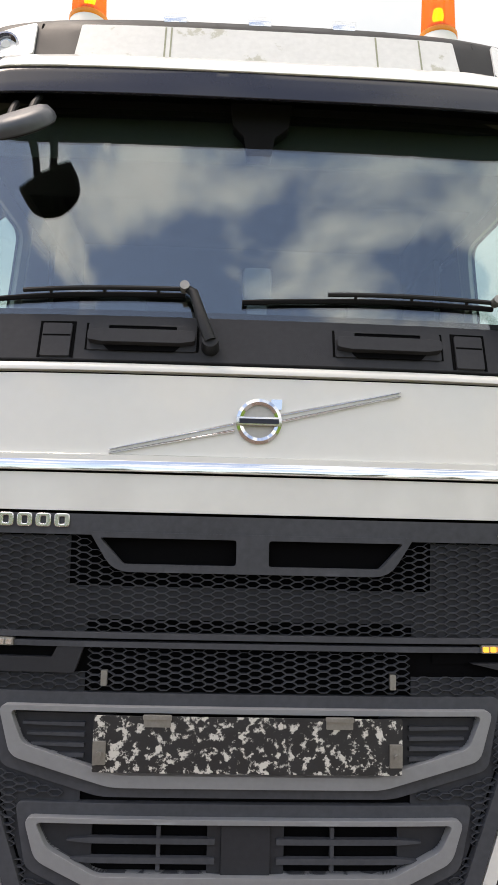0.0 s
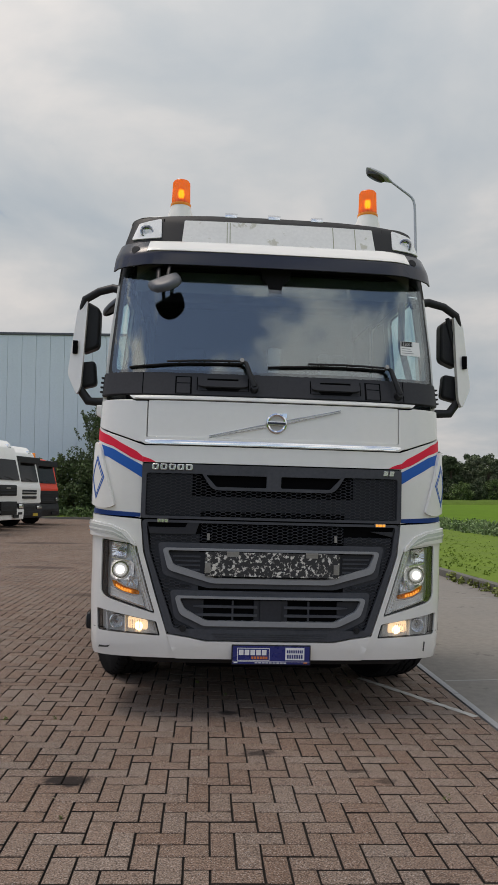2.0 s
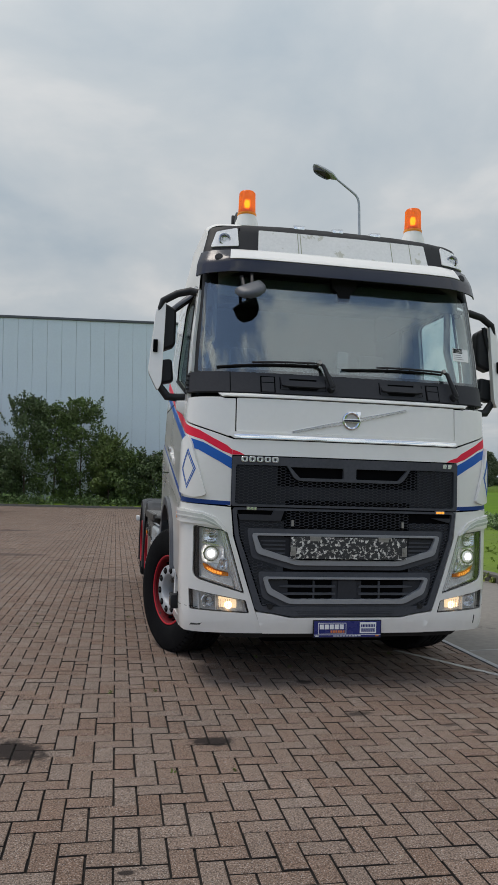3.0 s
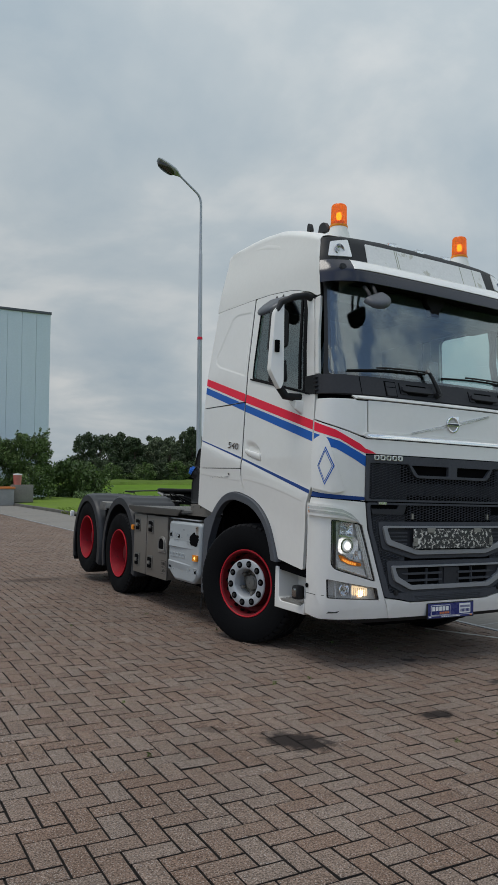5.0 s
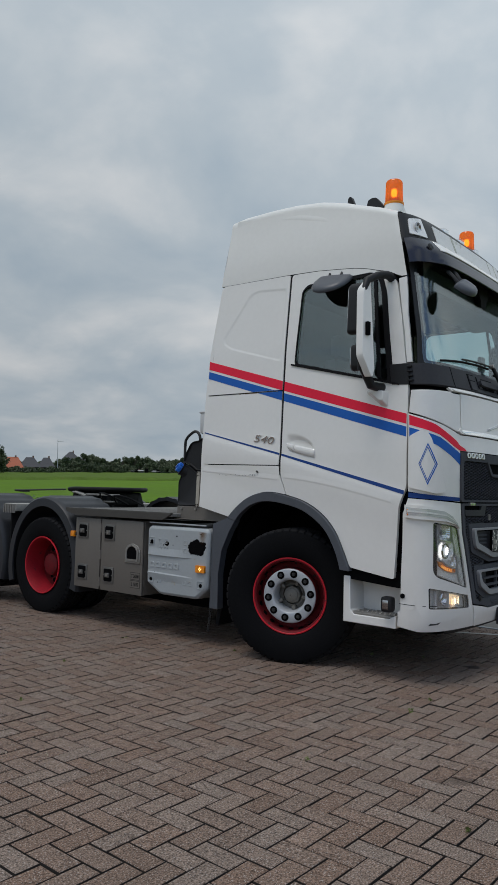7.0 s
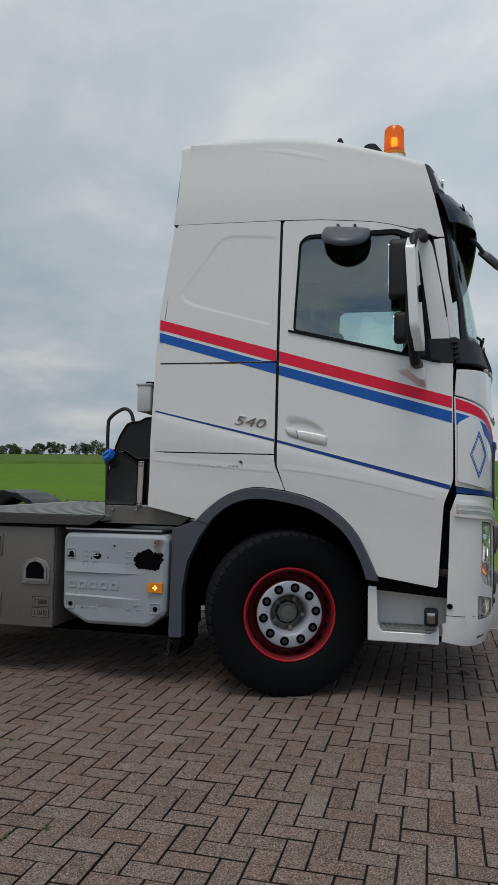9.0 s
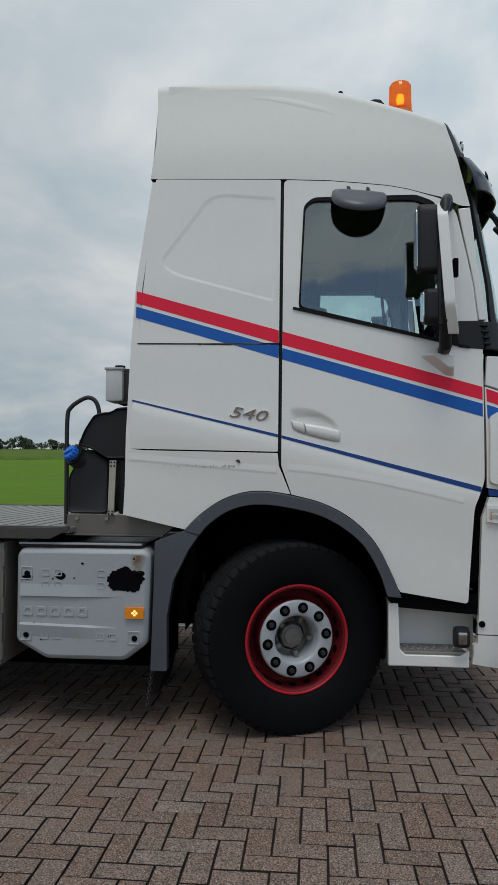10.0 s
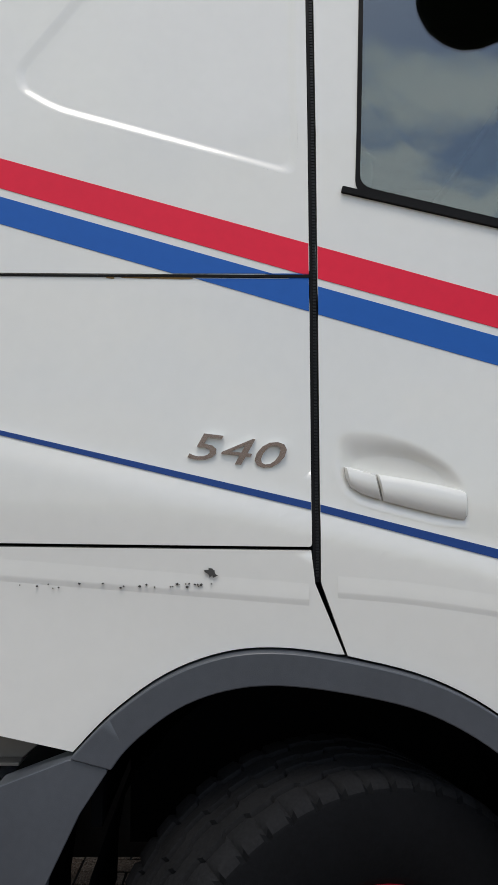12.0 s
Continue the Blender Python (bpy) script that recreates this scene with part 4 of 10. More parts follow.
for k, (w_, z) in enumerate(((0.40, 0.574), (0.39, 0.560), (0.375, 0.546))):
    fpanel("apron_rib", [(-w_, z), (w_, z), (w_ - 0.01, z + 0.006), (-w_ + 0.01, z + 0.006)], GRILLE, 0.012, 0.0, d0=-0.019, parent=lower, bevel=0.002)
# black board with worn paint, and the blue dealer sign
board = fpanel("number_board", [(-0.457, 0.966), (0.459, 0.966), (0.459, 1.127), (-0.457, 1.127)], PLATEBLACK, 0.006, 0.004, d0=-0.048, label="black hinged board with peeling paint", step=(0.2, 0.2))
for uu in (-0.27, 0.27):
    fpanel("hinge", [(uu - 0.04, 1.098), (uu + 0.04, 1.098), (uu + 0.04, 1.131), (uu - 0.04, 1.131)], STEEL, 0.006, 0.003, d0=-0.053, parent=board)
    fpanel("hinge_pin", [(uu - 0.042, 1.121), (uu + 0.042, 1.121), (uu + 0.042, 1.133), (uu - 0.042, 1.133)], STEEL, 0.012, 0.003, d0=-0.060, parent=board, bevel=0.003)
for uu in (-0.437, 0.439):
    fpanel("latch", [(uu - 0.019, 0.990), (uu + 0.019, 0.990), (uu + 0.019, 1.056), (uu - 0.019, 1.056)], STEEL, 0.008, 0.003, d0=-0.056, parent=board, bevel=0.002)
    bm = bmesh.new()
    p = skin(fa(uu), 1.022, -0.057)
    cyl(bm, p, p + Vector((0, -0.012, 0)), 0.008, seg=12)
    tpart("screw", bm, STEEL, board)

# bumper
tpart("bumper_centre", shell(front([(-0.64, 0.405), (0.64, 0.405), (0.70, 0.565), (0.56, 0.546), (0.44, 0.522), (-0.44, 0.522), (-0.56, 0.546), (-0.70, 0.565)], 0.004), skin, 0.05, (), (0.08, 0.04), -0.012), WHITE, None, "", 0.006)
for sgn in (-1, 1):
    hl = [(0.788, 0.697), (1.165, 0.805), (1.170, 1.195), (0.930, 1.163)]
    fog = [(0.752, 0.552), (1.188, 0.570), (1.192, 0.722), (0.778, 0.648)]
    outer = [(fa(0.648), 0.405), (sa(2.50, 0.41, 1), 0.405), (sa(2.645, 0.45, 1), 0.43), (sa(2.645, 0.53, 1), 0.535), (sa(2.622, 0.54, 1), 0.545), (sa(2.614, 0.8, 1), 0.8), (sa(2.600, 1.25, 1), 1.25), (sa(2.560, 1.34, 1), 1.365), (fa(0.905), 1.335), (fa(0.883), 1.12), (fa(0.708), 0.565)]
    H1 = [(fa(u), z) for u, z in fillet(hl, [0.02, 0.06, 0.02, 0.02])]
    H2 = [(fa(u), z) for u, z in fillet(fog, 0.012)]
    sg = lambda L: [(sgn * a, z) for a, z in L]
    tpart("bumper_corner", shell(sg(outer), skin, 0.04, [sg(H1), sg(H2)], (0.05, 0.08), -0.006), WHITE, None, "white bumper corner with lamp openings", 0.005)
    # headlamp
    inset = lambda L, k, c: [(c[0] + (a - c[0]) * k, c[1] + (z - c[1]) * k) for a, z in L]
    c1 = (sum(a for a, z in H1) / len(H1), sum(z for a, z in H1) / len(H1))
    c2 = (sum(a for a, z in H2) / len(H2), sum(z for a, z in H2) / len(H2))
    lamp = tpart("headlamp", shell(sg(inset(H1, 0.985, c1)), skin, 0.02, [sg(inset(H1, 0.955, c1))], (0.05, 0.08), 0.004), BLACK, None, "lit headlamp unit behind clear lens", 0.003)
    tpart("lens", shell(sg(inset(H1, 0.98, c1)), skin, 0.004, (), (0.05, 0.08), 0.0), CLEAR, lamp).visible_shadow = False
    tpart("housing", shell(sg(inset(H1, 0.98, c1)), skin, 0.008, (), (0.05, 0.08), 0.046), HOUSING, lamp)
    # high beam: a faceted cup with rounded corners, its bulb cap in the middle
    def cup(name, u, z, w, h, lift, material, facets=10):
        """A rounded-square reflector with pleated walls."""
        bm = bmesh.new()
        rings = []
        for k, d in ((1.0, 0.0), (0.95, 0.004), (0.80, 0.014), (0.55, 0.023), (0.22, 0.028)):
            ring = []
            for q in range(4 * facets):
                an = 2 * math.pi * q / (4 * facets)
                e = (abs(math.cos(an)) ** 4 + abs(math.sin(an)) ** 4) ** -0.25
                f = 1.0 if q % 2 else 0.965
                zz = z + math.sin(an) * e * h * k * f
                ring.append(bm.verts.new(skin(sgn * fa(u + math.cos(an) * e * w * k * f), zz, lift + d)))
            rings.append(ring)
        for r0, r1 in zip(rings, rings[1:]):
            for q in range(len(r0)):
                bm.faces.new((r0[q - 1], r0[q], r1[q], r1[q - 1]))
        bm.faces.new(rings[-1])
        bmesh.ops.recalc_face_normals(bm, faces=bm.faces[:])
        return tpart(name, bm, material, lamp, smooth=False)

    cup("high_beam_reflector", 1.052, 1.122, 0.056, 0.056, 0.016, REFLECT)
    cup("projector_surround", 1.030, 0.985, 0.085, 0.070, 0.022, HOUSING, 8)
    cup("position_reflector", 0.948, 0.905, 0.034, 0.040, 0.018, REFLECT, 6)
    p = skin(sgn * fa(1.052), 1.118, 0.040)
    tpart("bulb_cap", revolve(bmesh.new(), [(0.016, 0.0), (0.016, 0.018), (0.010, 0.024), (0.0006, 0.025)], p, (0, -1, 0), 18), DARKCHROME, lamp)
    p = skin(sgn * fa(1.046), 0.984, 0.034)
    r = 0.050
    tpart("projector", revolve(bmesh.new(), [(r * 1.18, 0.010), (r * 1.15, 0.020), (r * 1.0, 0.020), (r * 0.92, 0.012), (r * 0.84, 0.008)], p, (0, -1, 0), 28), DARKCHROME, lamp)
    tpart("projector_lens", revolve(bmesh.new(), [(r * 0.90, 0.006), (r * 0.84, 0.014), (r * 0.68, 0.022), (r * 0.56, 0.025)], p, (0, -1, 0), 28), LENSGLOW, lamp)
    tpart("bulb", revolve(bmesh.new(), [(r * 0.58, 0.0245), (r * 0.40, 0.028), (r * 0.2, 0.030), (0.0006, 0.0305)], p, (0, -1, 0), 28), LAMPGLOW, lamp)
    # bright webs: one between the two cups, a chevron beside the projector, one over the indicator
    for L in ([(0.985, 1.052), (1.108, 1.072), (1.108, 1.062), (0.985, 1.040)], [(0.962, 0.950), (0.968, 0.946), (0.938, 0.868), (0.928, 0.872)], [(0.962, 0.950), (0.970, 0.946), (0.996, 0.884), (0.988, 0.880)], [(0.915, 0.862), (1.010, 0.884), (1.080, 0.922), (1.080, 0.914), (1.012, 0.875), (0.915, 0.852)], [(0.99, 1.176), (1.105, 1.186), (1.105, 1.178), (0.99, 1.166)]):
        tpart("chrome_edge", shell(sg([(fa(u), z) for u, z in L]), skin, 0.026, (), (0.05, 0.05), 0.016), REFLECT, lamp)
    amber = [(0.906, 0.820), (0.960, 0.822), (1.026, 0.838), (1.085, 0.868), (1.106, 0.910), (1.074, 0.905), (1.010, 0.868), (0.908, 0.844)]
    tpart("indicator", shell(sg([(fa(u), z) for u, z in fillet(amber, 0.006)]), skin, 0.012, (), (0.05, 0.05), 0.028), AMBERBODY, lamp, "amber indicator strip")
    tpart("indicator_light", shell(sg([(fa(u), z) for u, z in fillet([(0.955, 0.828), (1.02, 0.842), (1.068, 0.866), (1.074, 0.884), (1.02, 0.862), (0.955, 0.845)], 0.004)]), skin, 0.006, (), (0.05, 0.05), 0.024), AMBERGLOW, lamp)
    for q in range(9):
        u, z = 0.915 + q * 0.020, (0.822, 0.824, 0.828, 0.833, 0.839, 0.848, 0.857, 0.868, 0.880)[q]
        tpart("indicator_rib", shell(sg([(fa(u), z), (fa(u + 0.004), z + 0.001), (fa(u + 0.003), z + 0.024), (fa(u), z + 0.023)]), skin, 0.005, (), (0.05, 0.05), 0.021), AMBERBODY, lamp)
    tpart("light_guide", shell(sg([(fa(u), z) for u, z in [(0.806, 0.712), (0.850, 0.726), (0.985, 1.160), (0.944, 1.152)]]), skin, 0.012, (), (0.05, 0.08), 0.010), GUIDE, lamp, "hazy clear light guide along the lamp")
    for k in (0.25, 0.75):
        a0, a1 = 0.812 + 0.036 * k, 0.948 + 0.034 * k
        tpart("guide_line", shell(sg([(fa(u), z) for u, z in [(a0, 0.72), (a0 + 0.004, 0.722), (a1 + 0.004, 1.15), (a1, 1.15)]]), skin, 0.004, (), (0.05, 0.08), 0.0075), REFLECT, lamp)
    tpart("lamp_side", shell(sg([(fa(u), z) for u, z in [(1.126, 0.806), (1.150, 0.815), (1.158, 1.180), (1.136, 1.178)]]), skin, 0.012, (), (0.05, 0.08), 0.010), BLACK, lamp)
    tpart("lamp_floor", shell(sg([(fa(u), z) for u, z in [(0.862, 0.732), (1.110, 0.806), (1.112, 0.866), (1.085, 0.856), (1.026, 0.828), (0.960, 0.812), (0.884, 0.806)]]), skin, 0.02, (), (0.05, 0.08), 0.026), GUIDE, lamp)
    tpart("floor_lip", shell(sg([(fa(u), z) for u, z in [(0.862, 0.732), (1.110, 0.806), (1.110, 0.816), (0.866, 0.744)]]), skin, 0.012, (), (0.05, 0.08), 0.016), REFLECT, lamp)
    fl = tpart("fog_lamp", shell(sg(inset(H2, 0.985, c2)), skin, 0.02, [sg(inset(H2, 0.94, c2))], (0.05, 0.08), 0.002), BLACK, None, "lit rectangular fog lamp", 0.003)
    tpart("lens", shell(sg(inset(H2, 0.98, c2)), skin, 0.004, (), (0.05, 0.08), 0.0), CLEAR, fl).visible_shadow = False
    tpart("reflector", shell(sg(inset(H2, 0.97, c2)), skin, 0.008, (), (0.05, 0.05), 0.042), GUIDE, fl)
    tpart("lit_cup", shell(sg([(fa(u), z) for u, z in fillet([(0.846, 0.582), (0.985, 0.590), (0.985, 0.668), (0.846, 0.645)], 0.014)]), skin, 0.006, (), (0.03, 0.03), 0.036), WARMBOWL, fl, "warm lit fog lamp cup")
    p = skin(sgn * fa(0.905), 0.606, 0.034)
    tpart("bulb", revolve(bmesh.new(), [(0.030, -0.004), (0.022, 0.006), (0.010, 0.011), (0.0006, 0.012)], p, (0, -1, 0), 20), WARMGLOW, fl)
    for q in range(7):
        u = 0.878 + q * 0.0165
        tpart("lens_flute", shell(sg([(fa(u), 0.586), (fa(u + 0.003), 0.586), (fa(u + 0.003), 0.652), (fa(u), 0.652)]), skin, 0.004, (), (0.1, 0.1), 0.010), REFLECT, fl)
    tpart("cup_side", shell(sg([(fa(u), z) for u, z in [(0.795, 0.566), (0.842, 0.571), (0.842, 0.645), (0.806, 0.636)]]), skin, 0.006, (), (0.05, 0.05), 0.034), GUIDE, fl)
    p = skin(sgn * fa(1.066), 0.636, 0.036)
    tpart("cornering_lamp", revolve(bmesh.new(), [(0.050, 0.024), (0.046, 0.028), (0.038, 0.008), (0.022, -0.006), (0.0006, -0.010)], p, (0, -1, 0), 24), REFLECT, fl)
    tpart("cornering_bulb", revolve(bmesh.new(), [(0.012, 0.0), (0.011, 0.020), (0.0006, 0.022)], p, (0, -1, 0), 14), DARKCHROME, fl)
    for a0 in (0.998, 1.125):
        tpart("lamp_divider", shell(sg([(fa(u), z) for u, z in [(a0, 0.568), (a0 + 0.006, 0.568), (a0 + 0.008, 0.690), (a0 + 0.002, 0.690)]]), skin, 0.03, (), (0.05, 0.05), 0.012), LAMPINNER, fl)
    # ledge with running light over the headlamp
    led = [(fa(0.930), 1.150), (fa(0.975), 1.176), (fa(1.08), 1.202), (sa(2.47, 1.22, 1), 1.214), (sa(2.578, 1.22, 1), 1.226), (sa(2.578, 1.3, 1), 1.318), (sa(2.47, 1.3, 1), 1.314), (fa(1.10), 1.292), (fa(1.0), 1.252), (fa(0.936), 1.178)]
    b = tpart("running_light", shell(sg(led), skin, 0.06, (), (0.05, 0.05), -0.026), WHITE, None, "clear daytime running light ledge", 0.008)
    ledi = [(fa(0.958), 1.166), (fa(1.00), 1.190), (fa(1.08), 1.222), (sa(2.44, 1.24, 1), 1.242), (sa(2.565, 1.24, 1), 1.250), (sa(2.565, 1.3, 1), 1.300), (sa(2.44, 1.3, 1), 1.292), (fa(1.10), 1.276), (fa(1.026), 1.240), (fa(0.97), 1.188)]
    ledm = [(fa(0.985), 1.194), (fa(1.08), 1.240), (sa(2.44, 1.26, 1), 1.258), (sa(2.555, 1.26, 1), 1.266), (sa(2.555, 1.3, 1), 1.276), (sa(2.44, 1.3, 1), 1.270), (fa(1.09), 1.252), (fa(1.02), 1.220)]
    tpart("light_channel", shell(sg(ledm), skin, 0.004, (), (0.05, 0.05), -0.0325), GUIDE, b)
    tpart("light_bar", shell(sg(ledi), skin, 0.006, (), (0.05, 0.05), -0.030), LEDGELENS, b, "clear silvered lens of the running light")
    for k in range(4):
        p = skin(sgn * sa(2.555, 1.26, 1), 1.245 + 0.012 * k, -0.027)
        bm = bmesh.new()
        bmesh.ops.create_icosphere(bm, subdivisions=1, radius=0.006, matrix=Matrix.Translation(p))
        tpart("diode", bm, AMBERBODY, b)

# ---- sun visor and roof front ----
def visor_fn(a, b, d):
    """b runs down the visor's section from its back edge on the roof to its lower lip."""
    s = abs(a) / AEND
    fade = 1 - max(0.0, (s - 0.70) / 0.33) * 0.78
    sec = [(0.0, 3.375, 0.02), (0.2, 3.362, -0.06), (0.5, 3.245, -0.125), (1.0, 3.135, -0.125)]
    z = lin(b, [(q[0], q[1]) for q in sec])
    off = lin(b, [(q[0], q[2]) for q in sec]) * fade
    return skin(a, z, off + d)


A1 = sa(2.668, 3.27, 1)
visor = tpart("sun_visor", shell([(-A1, 0), (A1, 0), (A1, 1), (-A1, 1)], visor_fn, 0.012, (), (0.06, 0.12)), mat("dark_visor", (0.014, 0.016, 0.028), 0.16, 0, 0.1, 4.0, coat=0.0, spec=0.5), None, "dark tinted sun visor with a white strip", 0.003)
V0, V1 = fa(1.012), fa(1.072)
tpart("white_strip", shell([(-V0, 0.16), (V1, 0.16), (V1, 0.545), (-V0, 0.545)], visor_fn, 0.01, (), (0.06, 0.08), -0.006), WHITE, visor, "white painted strip", 0.003)
for sgn in (-1, 1):
    p = visor_fn(sgn * sa(2.60, 3.26, 1), 0.46, -0.001)
    n = (visor_fn(sgn * sa(2.60, 3.26, 1), 0.46, -0.05) - p).normalized()
    bm = bmesh.new()
    cyl(bm, p, p + n * 0.005, 0.032, seg=24)
    cyl(bm, p, p + n * 0.008, 0.020, seg=24)
    tpart("visor_cap", bm, BLACK, visor)
box_pts = [(-0.70, 3.375), (0.77, 3.375), (0.755, 3.585), (-0.685, 3.585)]
lb = fpanel("light_box", box_pts, BOXWHITE, 0.03, 0.01, d0=-0.008, label="blank aged white roof light box", bevel=0.004)
for uu in (-0.362, -0.340, 0.447, 0.617):
    fpanel("box_seam", [(uu - 0.003, 3.38), (uu + 0.003, 3.38), (uu + 0.003, 3.58), (uu - 0.003, 3.58)], mat("algae_streak", (0.30, 0.31, 0.22), 0.7, 0, 0.3, 20.0), 0.002, 0, d0=-0.0095, parent=lb)
YB = [(3.04, 2.635), (3.155, 2.661), (3.36, 2.706), (3.59, 2.768), (3.66, 2.80), (3.8, 2.88)]
def rf(sg_):
    return [(sg_ * sa(lin(z, YB), z, 1), z) for z in (3.33, 3.40, 3.47, 3.54, 3.60)]


tpart("roof_front", shell(rf(1) + [(fa(0.8, 3.6), 3.635), (fa(0.5, 3.6), 3.65), (0, 3.655), (-fa(0.5, 3.6), 3.65), (-fa(0.8, 3.6), 3.635)] + rf(-1)[::-1], skin, 0.03, (), (0.06, 0.05), -0.003), BLACK, None, "black roof front", 0.006)
for sgn in (-1, 1):
    e_ = 0.02 if sgn > 0 else -0.035
    pl = [(0.888 + e_, 3.424), (1.108 + e_, 3.408), (1.060 + e_, 3.553), (0.893 + e_, 3.594)]
    h = tpart("roof_lamp", shell([(sgn * fa(u, z), z) for u, z in fillet(pl, 0.015)], skin, 0.02, (), (0.05, 0.05), -0.012), LAMPINNER, None, "clear round roof spotlight in black corner", 0.004)
    p = skin(sgn * fa(1.0 + e_, 3.475), 3.478, -0.012)
    bm = bmesh.new()
    revolve(bm, [(0.05, 0.0), (0.05, 0.01), (0.042, 0.012), (0.03, -0.005), (0.0005, -0.012)], p, (0, -1, 0), 28)
    tpart("lamp_ring", bm, DARKCHROME, h)
    bm = bmesh.new()
    cyl(bm, p + Vector((0, -0.002, 0)), p + Vector((0, -0.008, 0)), 0.016, seg=16)
    tpart("bulb", bm, PAPER, h)
    fpanel("panel_joint", [(sgn * 0.848, 3.37), (sgn * 0.855, 3.37), (sgn * 0.843, 3.60), (sgn * 0.836, 3.60)], VOID, 0.004, 0, d0=-0.002)
for uu in (-0.34, 0.0, 0.34):
    p = skin(fa(uu, 3.6), 3.64, 0.03)
    bm = boxbm(p.x - 0.05, p.x + 0.05, p.y - 0.03, p.y + 0.03, 3.645, 3.677, 0.008)
    tpart("clearance_lamp", bm, CLEAR, None, "small clear roof marker lamp")
    tpart("lamp_base", boxbm(p.x - 0.045, p.x + 0.045, p.y - 0.025, p.y + 0.025, 3.64, 3.665, 0.004), REFLECT)


# ---- roof ----
def roof():
    """The white roof: side walls, a rounded shoulder and a crown that rises to the rear."""
    ztop = [(2.70, 3.645), (2.78, 3.665), (2.925, 3.745), (3.1, 3.818), (3.225, 3.866), (3.472, 3.936), (3.75, 3.972), (4.0, 3.985), (4.35, 3.985), (4.5, 3.968)]
    foot = [(2.712, 3.060), (2.735, 3.075), (2.80, 3.116), (2.896, 3.144), (2.992, 3.175), (3.107, 3.200), (3.261, 3.218), (3.457, 3.238), (3.75, 3.252), (4.6, 3.271)]
    bm = bmesh.new()
    rings = []
    n = 44
    for i in range(n + 1):
        t = (i / n) ** 1.25
        ring = []
        yc = 2.78 + (4.50 - 2.78) * t
        zf = lin(2.66 + (4.55 - 2.66) * t, foot)
        zt = lin(yc, ztop)
        for sgn in (-1, 1):
            half = []
            zs = zt - 0.115
            for k in range(6):
                z = zf + (zs - zf) * k / 5
                half.append((None, z))
            for k in range(1, 8):
                an = k / 8 * math.pi / 2
                half.append((0.17 * (1 - math.cos(an)), zs + 0.10 * math.sin(an)))
            half.append((0.20, zt - 0.012))
            half.append((0.45, zt - 0.002))
            half.append((0.75, zt))
            pts = []
            for w, z in half:
                y0 = lin(z, YB)
                y1 = lin(z, YR) + 0.05 * max(0.0, (z - 3.5) / 0.4)
                y = y0 + (y1 - y0) * t
                if i == n:
                    y -= 0.0
                wall = lambda q: abs(skin(sa(y, q, 1), q).x)
                zl = min(z, zs)
                base = lin(zl, [(3.0, 1.17), (3.2, 1.15), (3.4, 1.132), (3.6, 1.09), (3.85, 1.03)])
                yc0 = lin(zl, YF) + DE * lin(zl, CORNER)
                if y < yc0:
                    k_ = max(0.0, min(1.0, (yc0 - y) / (DE * lin(zl, CORNER))))
                    base *= (1 - k_ ** NE) ** (1 / NE)
                pts.append((sgn * max(0.05, base - (w or 0)), y, z))
            ring += pts if sgn < 0 else pts[::-1]
        rings.append([bm.verts.new(p) for p in ring])
    for r0, r1 in zip(rings, rings[1:]):
        for i in range(len(r0) - 1):
            bm.faces.new((r0[i], r0[i + 1], r1[i + 1], r1[i]))
    bm.faces.new(rings[-1])
    bmesh.ops.recalc_face_normals(bm, faces=bm.faces[:])
    tpart("roof", bm, ROOFWHITE, None, "high white fibreglass roof with soft crease")
    bm = bmesh.new()
    box(bm, -0.36, 0.36, 2.79, 2.90, 3.60, 3.655, 0.01)
    for x0, x1 in ((-0.8, 0.8),):
        box(bm, x0, x1, 2.74, 2.95, 3.58, 3.648, 0.02)
    tpart("roof_cap", bm, BLACK)


roof()
# soft crease that runs down the roof's side towards the front
for sgn in (-1, 1):
    run = flow([(4.46, 3.850), (4.079, 3.828), (3.809, 3.796), (3.543, 3.724), (3.403, 3.669), (3.264, 3.598), (3.127, 3.527)], 5)
    side_x = lambda z: lin(z, [(3.0, 1.17), (3.2, 1.15), (3.4, 1.132), (3.6, 1.09), (3.85, 1.03)])
    bm = bmesh.new()
    lines = []
    for e, q in ((0.055, -0.004), (0.02, 0.0012), (0.0, 0.0026), (-0.012, 0.0016), (-0.04, -0.004)):
        ease = [min(1.0, (len(run) - 1 - i) / 16) for i in range(len(run))]
        lines.append([bm.verts.new((sgn * (side_x(z + e) + q * k - 0.004 * (1 - k)), y, z + e)) for (y, z), k in zip(run, ease)])
    for ra, rb in zip(lines, lines[1:]):
        for i in range(len(run) - 1):
            bm.faces.new((ra[i], ra[i + 1], rb[i + 1], rb[i]))
    bmesh.ops.recalc_face_normals(bm, faces=bm.faces[:])
    tpart("roof_crease", bm, ROOFWHITE)


